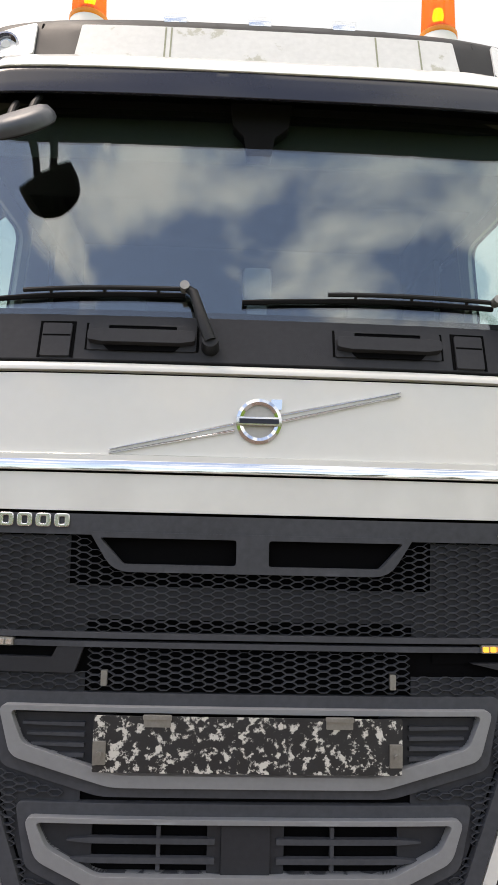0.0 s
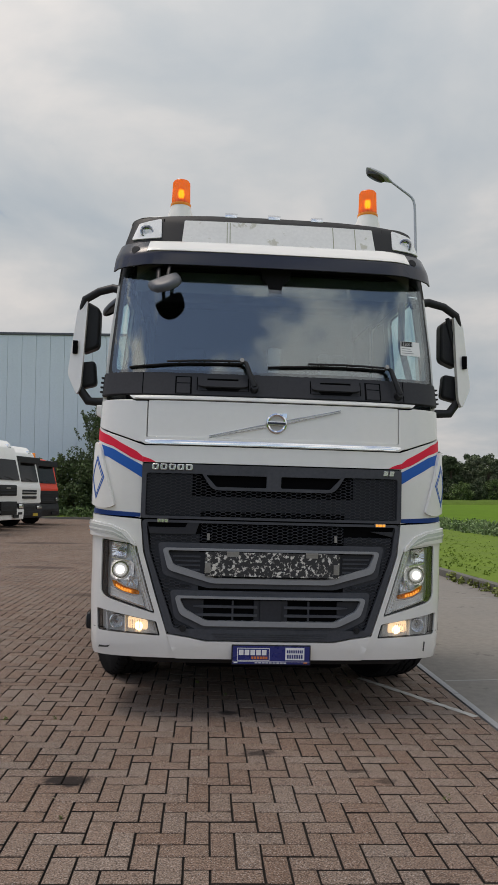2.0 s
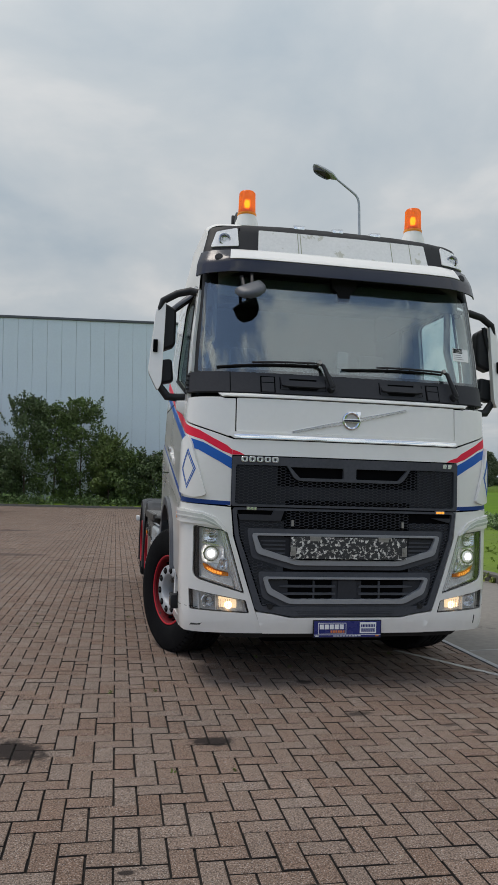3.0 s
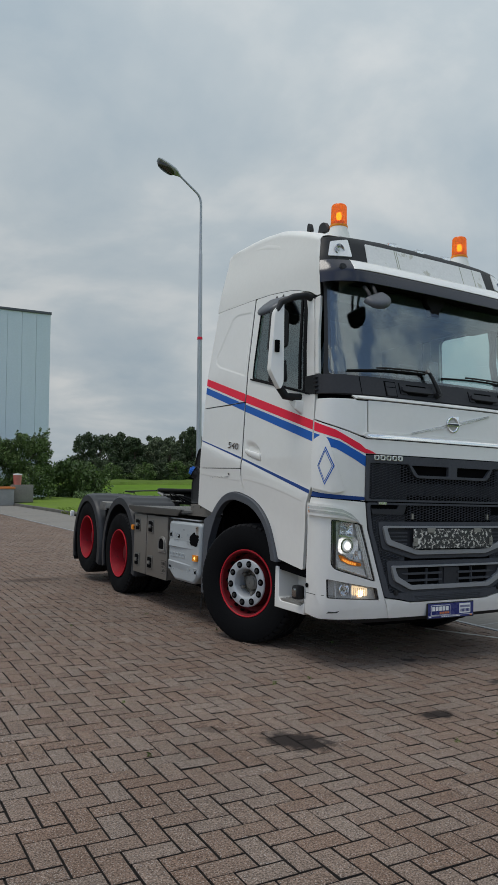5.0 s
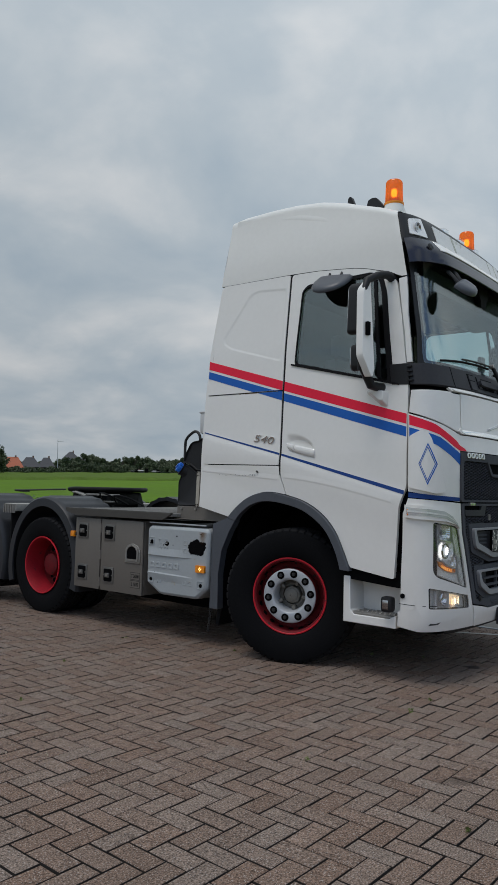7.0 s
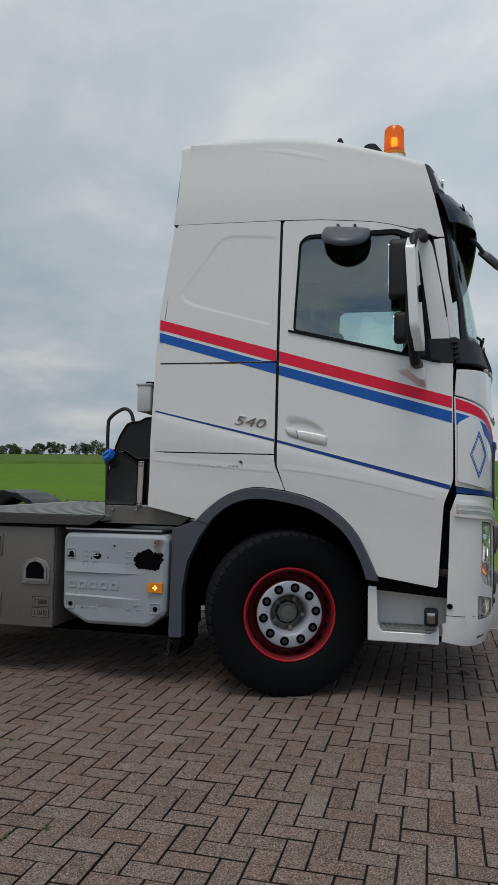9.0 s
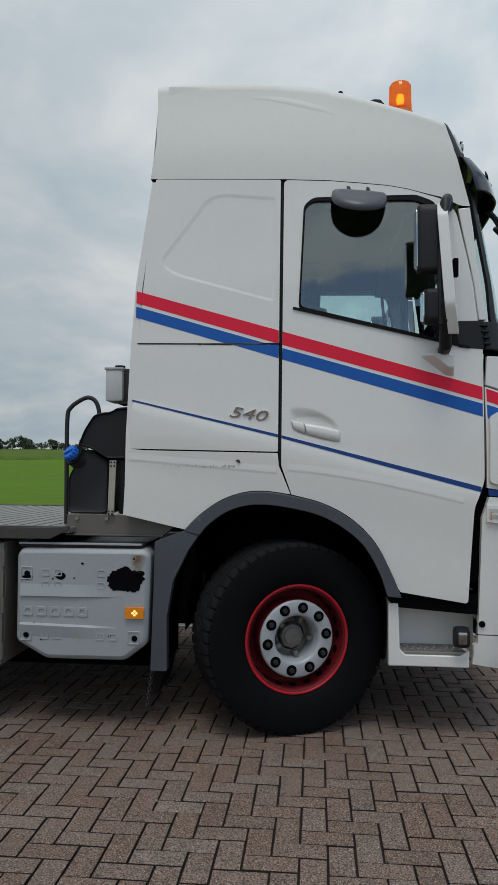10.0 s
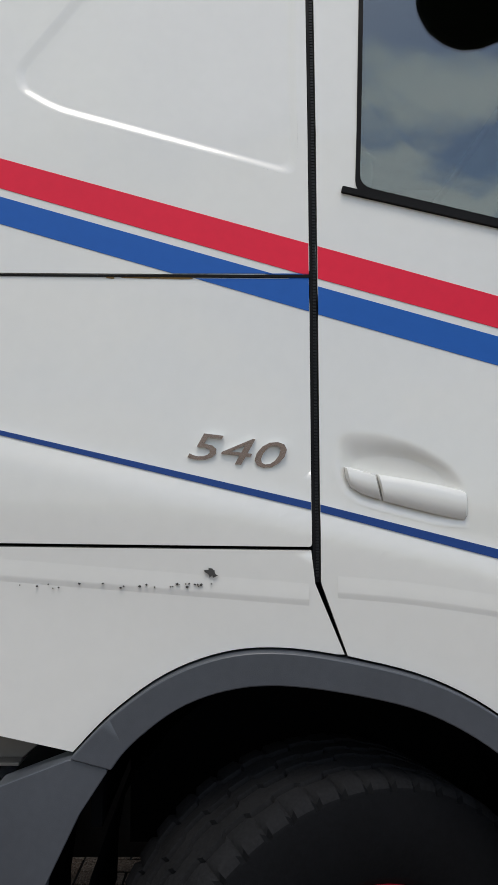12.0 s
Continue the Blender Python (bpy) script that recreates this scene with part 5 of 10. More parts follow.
def beacon(u, y, z):
    b = tpart("beacon", revolve(bmesh.new(), [(0.001, -0.02), (0.105, -0.02), (0.10, 0.03), (0.082, 0.075), (0.08, 0.09), (0.001, 0.09)], (u, y, z), (0, 0, 1), 36), ROOFWHITE, None, "amber rotating beacon on white base")
    tpart("collar", revolve(bmesh.new(), [(0.080, 0.09), (0.083, 0.095), (0.083, 0.112), (0.076, 0.115)], (u, y, z), (0, 0, 1), 36), AMBERBODY, b)
    d = tpart("dome", revolve(bmesh.new(), [(0.075, 0.112), (0.072, 0.2), (0.070, 0.29), (0.06, 0.305), (0.03, 0.312), (0.001, 0.313)], (u, y, z), (0, 0, 1), 36), AMBERDOME, b, "clear amber dome")
    d.visible_shadow = False
    tpart("bulb", revolve(bmesh.new(), [(0.001, 0.17), (0.02, 0.175), (0.026, 0.205), (0.02, 0.235), (0.001, 0.24)], (u, y, z), (0, 0, 1), 20), BEACONGLOW, b)
    tpart("reflector", revolve(bmesh.new(), [(0.001, 0.11), (0.05, 0.115), (0.05, 0.15), (0.02, 0.16), (0.001, 0.165)], (u, y, z), (0, 0, 1), 24), AMBERBODY, b)


beacon(-0.73, 2.99, 3.725)
beacon(0.795, 2.99, 3.725)

# ---- sides ----
ARCH = flow([(3.045, 0.80), (3.10, 0.930), (3.19, 1.098), (3.32, 1.228), (3.48, 1.315), (3.66, 1.362), (3.82, 1.384), (3.95, 1.374), (4.08, 1.326), (4.20, 1.241), (4.285, 1.155)], 5)
DOOR = [(2.675, 0.765)] + [(3.048, 0.822)] + [p for p in ARCH if 3.06 < p[0] < 3.66] + [(3.668, 1.365), (3.728, 1.53), (3.728, 3.245), (3.45, 3.232), (3.261, 3.212), (3.107, 3.194), (2.992, 3.169), (2.896, 3.138), (2.802, 3.108), (2.722, 3.03), (2.698, 2.92), (2.66, 2.726), (2.622, 2.455), (2.585, 2.20), (2.582, 1.45), (2.64, 1.30)]
WIN = [(2.735, 2.235), (3.632, 2.455), (3.604, 3.08), (3.55, 3.115), (2.95, 3.11), (2.865, 3.07), (2.83, 2.95)]
SCOOP = fillet([(3.690, 1.872), (3.60, 1.870), (3.50, 1.842), (3.42, 1.790), (3.389, 1.735), (3.384, 1.655), (3.46, 1.660), (3.57, 1.688), (3.645, 1.710), (3.680, 1.740), (3.698, 1.800)], [0.04, 0.03, 0.05, 0.05, 0.03, 0.015, 0.02, 0.02, 0.03, 0.03, 0.02], 5)
SCOOPI = fillet([(3.640, 1.806), (3.585, 1.815), (3.51, 1.808), (3.455, 1.780), (3.432, 1.745), (3.426, 1.690), (3.47, 1.695), (3.56, 1.716), (3.615, 1.732), (3.640, 1.752), (3.652, 1.785)], [0.02, 0.02, 0.03, 0.03, 0.02, 0.01, 0.01, 0.01, 0.02, 0.02, 0.01], 5)
for sgn in (-1, 1):
    door = spanel("door", DOOR, sgn, WHITE, 0.03, [0.02] + [0.0] * (len(DOOR) - 17) + [0.0, 0.01, 0.03, 0, 0, 0, 0, 0, 0.03, 0.04, 0.02, 0, 0, 0.02, 0.03, 0.03], holes=[(WIN, 0.03), (SCOOP, 0.0)], label="white cab door", bevel=0.005, step=(0.08, 0.022))
    spanel("window_seal", [(2.70, 2.215), (3.636, 2.447), (3.610, 3.08), (3.555, 3.130), (2.95, 3.135), (2.845, 3.09), (2.80, 2.95)], sgn, SEAL, 0.012, 0.03, d0=-0.004, holes=[([(2.755, 2.249), (3.625, 2.462), (3.599, 3.075), (3.549, 3.108), (2.957, 3.103), (2.876, 3.062), (2.846, 2.95)], 0.03)], parent=door, step=(0.1, 0.15))
    spanel("window_sill", [(2.66, 2.207), (3.670, 2.445), (3.667, 2.459), (2.66, 2.221)], sgn, SEAL, 0.02, 0.004, d0=-0.010, parent=door, step=(0.15, 0.2))
    g = spanel("door_glass", WIN, sgn, SIDEGLASS, 0.005, 0.03, d0=0.010, parent=door, label="clear side window", step=(0.15, 0.15))
    g.visible_shadow = False
    spanel("quarter_post", [(2.815, 2.27), (2.845, 2.275), (2.93, 3.10), (2.905, 3.10)], sgn, SEAL, 0.012, 0.0, d0=0.002, parent=door, step=(0.15, 0.2))
    # pillar in front of the door, and its black foot
    tpart("front_pillar", shell([(sgn * a, z) for a, z in [(sa(y, z, 1), z) for y, z in [(2.56, 2.375), (2.603, 2.375), (2.648, 2.70), (2.688, 2.92), (2.708, 3.045), (2.640, 3.052), (2.622, 2.9), (2.612, 2.75)]]], skin, 0.03, (), (0.08, 0.1), 0.0), WHITE, None, "", 0.004)
    tpart("pillar_foot", shell([(sgn * a, z) for a, z in [(sa(2.577, 2.21, 1), 2.205), (sa(2.72, 2.21, 1), 2.215), (sa(2.745, 2.36, 1), 2.37), (sa(2.577, 2.37, 1), 2.37)]], skin, 0.03, (), (0.08, 0.1), -0.005), BLACK, None, "", 0.004)
    for k in range(4):
        p = skin(sgn * sa(2.572, 2.3, 1), 2.235 + 0.035 * k, -0.012)
        tpart("vent_fin", boxbm(p.x - 0.012, p.x + 0.012, p.y - 0.02, p.y + 0.02, p.z - 0.006, p.z + 0.006, 0.004), BLACK)
    # sleeper side
    RECR = [0.04, 0.05, 0.05, 0.05, 0.09, 0.09, 0.03]
    REC = fillet([(3.772, 2.484), (4.361, 2.649), (4.452, 2.705), (4.462, 2.765), (4.190, 3.145), (4.10, 3.170), (3.772, 3.140)], RECR, 6)
    RECI = fillet([(3.794, 2.512), (4.352, 2.672), (4.425, 2.717), (4.434, 2.757), (4.172, 3.118), (4.092, 3.146), (3.794, 3.116)], RECR, 6)
    up = spanel("side_upper_panel", [(3.748, 2.243), (4.586, 2.249), (4.508, 3.2665), (3.748, 3.2475)], sgn, WHITE, 0.03, 0.012, holes=[(REC, 0.0)], bevel=0.0)
    bm = bmesh.new()
    loops = []
    for P, d in ((0.0, 0.0), (0.12, 0.0002), (0.3, 0.0010), (0.5, 0.0021), (0.7, 0.0032), (0.88, 0.0040), (1.0, 0.0042), (1.25, 0.0042)):
        ring_ = [(a[0] + (b[0] - a[0]) * P, a[1] + (b[1] - a[1]) * P) for a, b in zip(REC, RECI)]
        loops.append([bm.verts.new(skin(sa(y0 + (y1 - y0) * q / 4, z0 + (z1 - z0) * q / 4, sgn), z0 + (z1 - z0) * q / 4, d)) for (y0, z0), (y1, z1) in zip(ring_, ring_[1:] + ring_[:1]) for q in range(4)])
    for a, b in zip(loops, loops[1:]):
        for q in range(len(a)):
            bm.faces.new((a[q - 1], a[q], b[q], b[q - 1]))
    bmesh.ops.recalc_face_normals(bm, faces=bm.faces[:])
    tpart("recess_rim", bm, WHITE, up)
    spanel("recess_floor", [(3.78, 2.50), (4.36, 2.66), (4.45, 2.72), (4.45, 2.76), (4.18, 3.13), (4.10, 3.155), (3.78, 3.13)], sgn, WHITE, 0.01, 0.0, d0=0.0044, parent=up)
    hatch = spanel("locker_hatch", [(3.748, 1.610), (4.615, 1.622), (4.592, 2.240), (3.748, 2.235)], sgn, WHITE, 0.03, 0.008, bevel=0.004, label="white locker hatch", step=(0.08, 0.022))
    spanel("side_lower_panel", [(3.675, 1.368), (3.741, 1.527), (3.750, 1.602), (4.635, 1.614), (4.65, 1.235)] + [p for p in reversed(ARCH) if p[0] > 3.69], sgn, WHITE, 0.03, 0.0, bevel=0.004, label="white rear corner panel with chips", step=(0.08, 0.022))
    spanel("door_gap_seal", [(3.731, 1.53), (3.746, 1.53), (3.746, 3.232), (3.731, 3.232)], sgn, SEAL, 0.01, 0.0, d0=0.004)
    bm = bmesh.new()
    for k in range(222):
        z = 1.545 + 0.0075 * k
        p = skin(sa(3.7355, z, sgn), z, 0.003)
        box(bm, p.x - 0.0022, p.x + 0.0022, p.y - 0.0035, p.y + 0.0035, z - 0.0022, z + 0.0022)
    tpart("seal_teeth", bm, BLACK, None, "fine ribs of the rubber door seal", smooth=False)["kind"] = "stuff"
    # wheel arch
    arch_o = [(y, z - 0.006) for y, z in reversed(ARCH)]
    arch_i = flow([(3.125, 0.80), (3.165, 0.92), (3.25, 1.07), (3.36, 1.17), (3.50, 1.245), (3.66, 1.285), (3.82, 1.305), (3.94, 1.295), (4.05, 1.255), (4.15, 1.18), (4.195, 1.125)], 5)
    spanel("wheel_arch", arch_o + arch_i, sgn, MIDGREY, 0.06, 0.0, d0=-0.03, label="grey plastic wheel arch flare", bevel=0.008)
    # crease and stripes
    def stripe(name, mt, L, thick=0.0015, d0=-0.0015):
        spanel(name, L, sgn, mt, thick, 0.0, d0=d0, step=(0.1, 0.1))
    zr = lambda y: lin(y, [(2.58, 1.985), (3.28, 2.182), (3.75, 2.320), (4.61, 2.566)])
    for y0, y1 in ((2.59, 3.7275), (3.7490, 4.60)):
        stripe("red_stripe", RED, [(y0, zr(y0) - (0.075 if y0 < 3 else 0.079)), (y1, zr(y1) - (0.079 if y1 < 4 else 0.073)), (y1, zr(y1)), (y0, zr(y0))])
        if y0 < 3:
            stripe("blue_stripe", BLUE, [(y0, zr(y0) - 0.170), (y1, zr(y1) - 0.165), (y1, zr(y1) - 0.098), (y0, zr(y0) - 0.096)])
    stripe("blue_stripe", BLUE, [(3.749, zr(3.749) - 0.164), (4.015, 2.2345), (3.749, 2.2335)])
    stripe("blue_stripe", BLUE, [(3.749, 2.2465), (4.068, 2.2465), (4.60, zr(4.6) - 0.160), (4.60, zr(4.6) - 0.094), (3.80, zr(3.80) - 0.098), (3.749, zr(3.749) - 0.0985)])
    spanel("panel_seam", [(3.746, 2.2360), (4.20, 2.2380), (4.588, 2.2422), (4.588, 2.2450), (4.20, 2.2418), (3.746, 2.2435)], sgn, SEAL, 0.004, 0.0, d0=-0.0034, step=(0.1, 0.1))
    if sgn < 0:
        for y0, y1, z0 in ((4.02, 4.11, 2.2325), (4.10, 4.19, 2.2342), (4.205, 4.225, 2.2335)):
            spanel("rust_stain", [(y0, z0 + 0.001), (y0 + 0.3 * (y1 - y0), z0), (y1, z0 + 0.002), (y1 - 0.2 * (y1 - y0), z0 + 0.0062), (y0 + 0.1 * (y1 - y0), z0 + 0.0056)], sgn, SEAMRUST, 0.002, 0.0, d0=-0.0016, step=(0.1, 0.1))
    zt = lambda y: lin(y, BODYLINE)
    for y0, y1, w0, w1 in ((2.60, 3.7275, 0.030, 0.017), (3.7490, 4.61, 0.017, 0.010)):
        stripe("thin_blue_line", BLUESHADEFILM, [(y0, zt(y0) - w0), (y1, zt(y1) - w1), (y1, zt(y1)), (y0, zt(y0))], 0.002, -0.0026)
    # stripes round the corner to the front
    def cstripe(name, mt, L, d0=-0.0018):
        tpart(name, shell([(sgn * a, z) for a, z in L], skin, 0.0015, (), (0.04, 0.05), d0), mt)
    s1 = sa(2.568, 1.95, 1)
    cstripe("red_stripe", RED, [(s1, 1.905), (fa(1.12, 1.85), 1.835), (fa(0.98, 1.75), 1.755), (fa(0.908, 1.73), 1.728), (fa(0.908, 1.76), 1.765), (fa(0.95, 1.8), 1.80), (fa(1.05, 1.88), 1.852), (fa(1.15, 1.9), 1.91), (s1, 1.978)])
    cstripe("blue_stripe", BLUE, [(s1, 1.808), (fa(1.15, 1.8), 1.76), (fa(1.0, 1.7), 1.675), (fa(0.908, 1.65), 1.62), (fa(0.908, 1.72), 1.705), (fa(1.0, 1.75), 1.752), (fa(1.12, 1.82), 1.818), (s1, 1.886)])
    cstripe("red_stripe", RED, [(fa(0.907, 1.73), 1.729), (fa(0.907, 1.76), 1.766), (fa(0.885, 1.75), 1.760), (fa(0.85, 1.75), 1.748), (fa(0.815, 1.74), 1.729)])
    s2 = sa(2.562, 1.41, 1)
    cstripe("thin_blue_line", BLUESHADEFILM, [(s2, 1.372), (fa(1.15), 1.358), (fa(0.91), 1.350), (fa(0.91), 1.378), (fa(1.15), 1.390), (s2, 1.408)])
    # corner deflector with diamond
    dfn = lambda a, z, d=0.0: skin(a, z, d - 0.026)
    D = [(2.558, 1.445), (2.395, 1.40), (2.362, 1.42), (2.388, 1.62), (2.425, 1.81), (2.46, 1.875), (2.558, 1.815)]
    D = [(sgn * sa(y, z, 1), z) for y, z in fillet(D, [0.02, 0.03, 0.03, 0.0, 0.03, 0.03, 0.02])]
    dd = tpart("corner_deflector", shell(D, dfn, 0.025, (), (0.03, 0.08)), WHITE, None, "white air deflector with blue diamond outline", 0.006)
    def dia(k):
        return [(sgn * sa(y, z, 1), z) for y, z in [(2.442, 1.617 - 0.152 * k), (2.442 + 0.047 * k, 1.617), (2.442, 1.617 + 0.152 * k), (2.442 - 0.045 * k, 1.617)]]
    for k0, k1 in ((1.0, 0.90), (0.83, 0.76)):
        tpart("diamond", shell(dia(k0), dfn, 0.0015, [dia(k1)], (0.03, 0.05), -0.0016), BLUE, dd)


# ---- lettering ----
def text_bm(body, height, thick=0.003, shear=0.0, weight=0.0, wide=1.0, swell=0.0):
    """Words in the built-in font as a mesh in the x-z plane, standing on z = 0, centred on x = 0, facing -y."""
    c = bpy.data.curves.new("writing", "FONT")
    c.body, c.size, c.extrude, c.offset, c.shear, c.align_x = body, 1.0, 0.0, weight, shear, "CENTER"
    c.resolution_u = 3
    o = bpy.data.objects.new("writing", c)
    scene.collection.objects.link(o)
    bpy.context.view_layer.update()
    me = bpy.data.meshes.new_from_object(o)
    bpy.data.objects.remove(o)
    bm = bmesh.new()
    bm.from_mesh(me)
    bpy.data.meshes.remove(me)
    bmesh.ops.triangulate(bm, faces=bm.faces[:])
    k = height / 0.72
    for v in bm.verts:
        v.co = Vector((v.co.x * k * wide, 0, v.co.y * k))
    if swell:
        for q in range(1, 8):
            bmesh.ops.bisect_plane(bm, geom=bm.verts[:] + bm.edges[:] + bm.faces[:], plane_co=(0, 0, height * q / 8), plane_no=(0, 0, 1))
    r = bmesh.ops.extrude_face_region(bm, geom=bm.faces[:])
    for v in [g for g in r["geom"] if isinstance(g, bmesh.types.BMVert)]:
        v.co.y = -thick - swell * math.sin(math.pi * max(0.0, min(1.0, v.co.z / height)))
    bmesh.ops.recalc_face_normals(bm, faces=bm.faces[:])
    return bm


def place(bm, m):
    bmesh.ops.transform(bm, matrix=m, verts=bm.verts[:])
    return bm


RIGHTSIDE = Matrix(((0, 1, 0, 0), (-1, 0, 0, 0), (0, 0, 1, 0), (0, 0, 0, 1)))   # faces -x, reads towards -y

# engine rating badge on the locker hatch
for sgn in (-1,):
    b = text_bm("540", 0.064, 0.006, 0.25, 0.0, 1.66, 0.009)
    for v in b.verts:
        if v.co.y < -0.005:
            v.co.y = -(0.005 + 0.009 * v.co.z / 0.064)      # the face leans out towards its top
    tilt = Matrix.Rotation(radians(7), 4, "Y")
    place(b, Matrix.Translation((-1.246, 3.93, 1.799)) @ RIGHTSIDE @ tilt)
    tpart("badge", b, BADGE, None, "chrome number badge reading 540")

# maker's marks as plain shapes
for k in range(5):
    u = -0.815 + k * 0.0575
    fpanel("letter_block", [(u - 0.024, 1.676), (u + 0.024, 1.676), (u + 0.024, 1.718), (u - 0.024, 1.718)], SILVER, 0.008, 0.012, d0=-0.022, parent=grille, bevel=0.003, holes=[([(u - 0.008, 1.686), (u + 0.008, 1.686), (u + 0.008, 1.708), (u - 0.008, 1.708)], 0.004)])
for k in range(2):
    u = 0.785 + k * 0.044
    fpanel("letter_block", [(u - 0.018, 1.676), (u + 0.014, 1.676), (u + 0.020, 1.710), (u - 0.012, 1.710)], SILVER, 0.008, 0.004, d0=-0.022, parent=grille, bevel=0.003)
lc = skin(fa(0.011), 2.02, -0.001)
def ring_bm(r0, r1, h, c, seg=48):
    return revolve(bmesh.new(), [(r0, 0.0), (r0, h * 0.7), ((r0 + r1) / 2, h), (r1, h * 0.7), (r1, 0.0)], c, (0, -1, 0), seg)


emb = tpart("emblem", ring_bm(0.052, 0.072, 0.012, lc), CHROME, None, "round chrome emblem with a plain bar")
tpart("emblem_disc", cyl(bmesh.new(), lc, lc + Vector((0, -0.003, 0)), 0.054, seg=40), mat("grey_emblem_disc", (0.45, 0.44, 0.42), 0.4), emb)
tpart("emblem_bar", boxbm(lc.x - 0.072, lc.x + 0.072, lc.y - 0.017, lc.y, lc.z - 0.014, lc.z + 0.014, 0.003), SILVER, emb)
tpart("emblem_mark", boxbm(lc.x - 0.062, lc.x + 0.062, lc.y - 0.0185, lc.y - 0.015, lc.z - 0.0075, lc.z + 0.0075, 0.0), mat("dark_blue_mark", (0.01, 0.012, 0.03), 0.4), emb)
fpanel("emblem_tip", [(0.05, 2.062), (0.082, 2.058), (0.084, 2.092), (0.048, 2.092)], CHROME, 0.01, 0.004, d0=-0.008, parent=emb, bevel=0.003)
def chrome_rail(p, q, off0, off1, h0, h1):
    """A thin rounded rail along the slanting badge line, off to one side of it."""
    bm = bmesh.new()
    prev = None
    for i in range(13):
        t = i / 12
        u, z = p[0] + (q[0] - p[0]) * t, p[1] + (q[1] - p[1]) * t + off0 + (off1 - off0) * t
        h = h0 + (h1 - h0) * t
        cur = [bm.verts.new(skin(fa(u, z + k * h), z + k * h, d)) for k, d in ((-0.55, 0.004), (-0.5, -0.004), (-0.25, -0.010), (0.0, -0.012), (0.25, -0.010), (0.5, -0.004), (0.55, 0.004))]
        if prev:
            for j in range(6):
                bm.faces.new((prev[j], cur[j], cur[j + 1], prev[j + 1]))
        prev = cur
    bmesh.ops.recalc_face_normals(bm, faces=bm.faces[:])
    return tpart("chrome_rail", bm, CHROME, None, "thin chrome rail across the bonnet")


for p, q, w0, w1 in (((-0.455, 1.914), (-0.066, 2.000), 0.006, 0.011), ((0.080, 2.033), (0.462, 2.121), 0.011, 0.006)):
    chrome_rail(p, q, w0, w1, 0.006, 0.010) if p[0] < 0 else chrome_rail(p, q, w0, w1, 0.010, 0.006)
    chrome_rail(p, q, -w0, -w1, 0.006, 0.012) if p[0] < 0 else chrome_rail(p, q, -w0, -w1, 0.012, 0.006)

# dealer sign on the bumper: plain blocks stand for its printing
sp = Vector((0.010, 2.272, 0.440))
sign = tpart("dealer_sign", boxbm(sp.x - 0.27, sp.x + 0.27, sp.y, sp.y + 0.012, sp.z - 0.068, sp.z + 0.066, 0.004), BLACK, None, "navy dealer sign with white print blocks")
tpart("sign_face", boxbm(sp.x - 0.262, sp.x + 0.262, sp.y - 0.003, sp.y + 0.004, sp.z - 0.060, sp.z + 0.058, 0.0), NAVY, sign)
def sblock(u0, u1, z0, z1, mt, e=0.0055):
    tpart("print_block", boxbm(sp.x + u0, sp.x + u1, sp.y - e, sp.y - 0.002, sp.z + z0, sp.z + z1, 0.0), mt, sign)


sblock(-0.232, -0.012, -0.038, 0.046, PAPER)
sblock(-0.228, -0.016, -0.034, 0.042, NAVY, 0.0062)
for k in range(5):
    sblock(-0.22 + k * 0.039, -0.22 + k * 0.039 + 0.031, -0.001, 0.034, PAPER, 0.007)
for k in range(6):
    sblock(-0.135 + k * 0.019, -0.135 + k * 0.019 + 0.014, -0.027, -0.010, ORANGE, 0.007)
sblock(0.096, 0.226, -0.032, 0.050, PAPER)
for k in range(9):
    sblock(0.106 + k * 0.0125, 0.106 + k * 0.0125 + 0.009, 0.014, 0.034, NAVY, 0.0062)
for k in range(7):
    sblock(0.108 + k * 0.0158, 0.108 + k * 0.0158 + 0.011, -0.022, 0.004, NAVY, 0.0062)
sblock(-0.262, 0.262, -0.0445, -0.0425, PAPER)
for k in range(9):
    sblock(-0.112 + k * 0.0245, -0.112 + k * 0.0245 + 0.019, -0.055, -0.049, PAPER)
sblock(-0.255, -0.228, -0.055, -0.048, PAPER)
sblock(0.222, 0.246, -0.056, -0.046, ORANGE)


# ---- wipers ----
for pv, el, tip in (((-0.15, 2.256), (-0.239, 2.455), (-1.03, 2.415)), ((0.885, 2.247), (0.80, 2.452), (-0.05, 2.438))):
    P = lambda q, d: skin(fa(q[0], q[1]), q[1], d)
    bm = bmesh.new()
    cyl(bm, P(pv, 0.01), P(pv, -0.06), 0.03, 0.026, 20)
    tube(bm, [P(pv, -0.05), P((pv[0] - 0.02, pv[1] + 0.05), -0.058), P((el[0] + 0.03, el[1] - 0.02), -0.045), P(el, -0.04)], [0.022, 0.020, 0.016, 0.012], 10)
    w = tpart("wiper", bm, BLACK, None, "black windscreen wiper")
    bm = bmesh.new()
    n = 9
    mid = [(el[0] + (tip[0] - el[0]) * k / n, el[1] + (tip[1] - el[1]) * k / n + 0.012 * math.sin(math.pi * k / n)) for k in range(n + 1)]
    tube(bm, [P(q, -0.03) for q in mid[:7]], 0.008, 8)
    for k in (1, 3, 5):
        tube(bm, [P(mid[k], -0.03), P((mid[k][0], mid[k][1] - 0.012), -0.012)], 0.006, 6)
    tpart("wiper_bow", bm, BLACK, w)
    bm = bmesh.new()
    tube(bm, [P((q[0], q[1] - 0.014), -0.010) for q in mid], 0.009, 6)
    tpart("wiper_blade", bm, SEAL, w)
    tpart("wiper_joint", cyl(bmesh.new(), P((el[0], el[1]), -0.06), P((el[0], el[1]), -0.025), 0.016, seg=12), STEEL, w)

# paper in the windscreen with its stock number
def on_screen(u, z, d):
    return skin(fa(u, z), z, d)


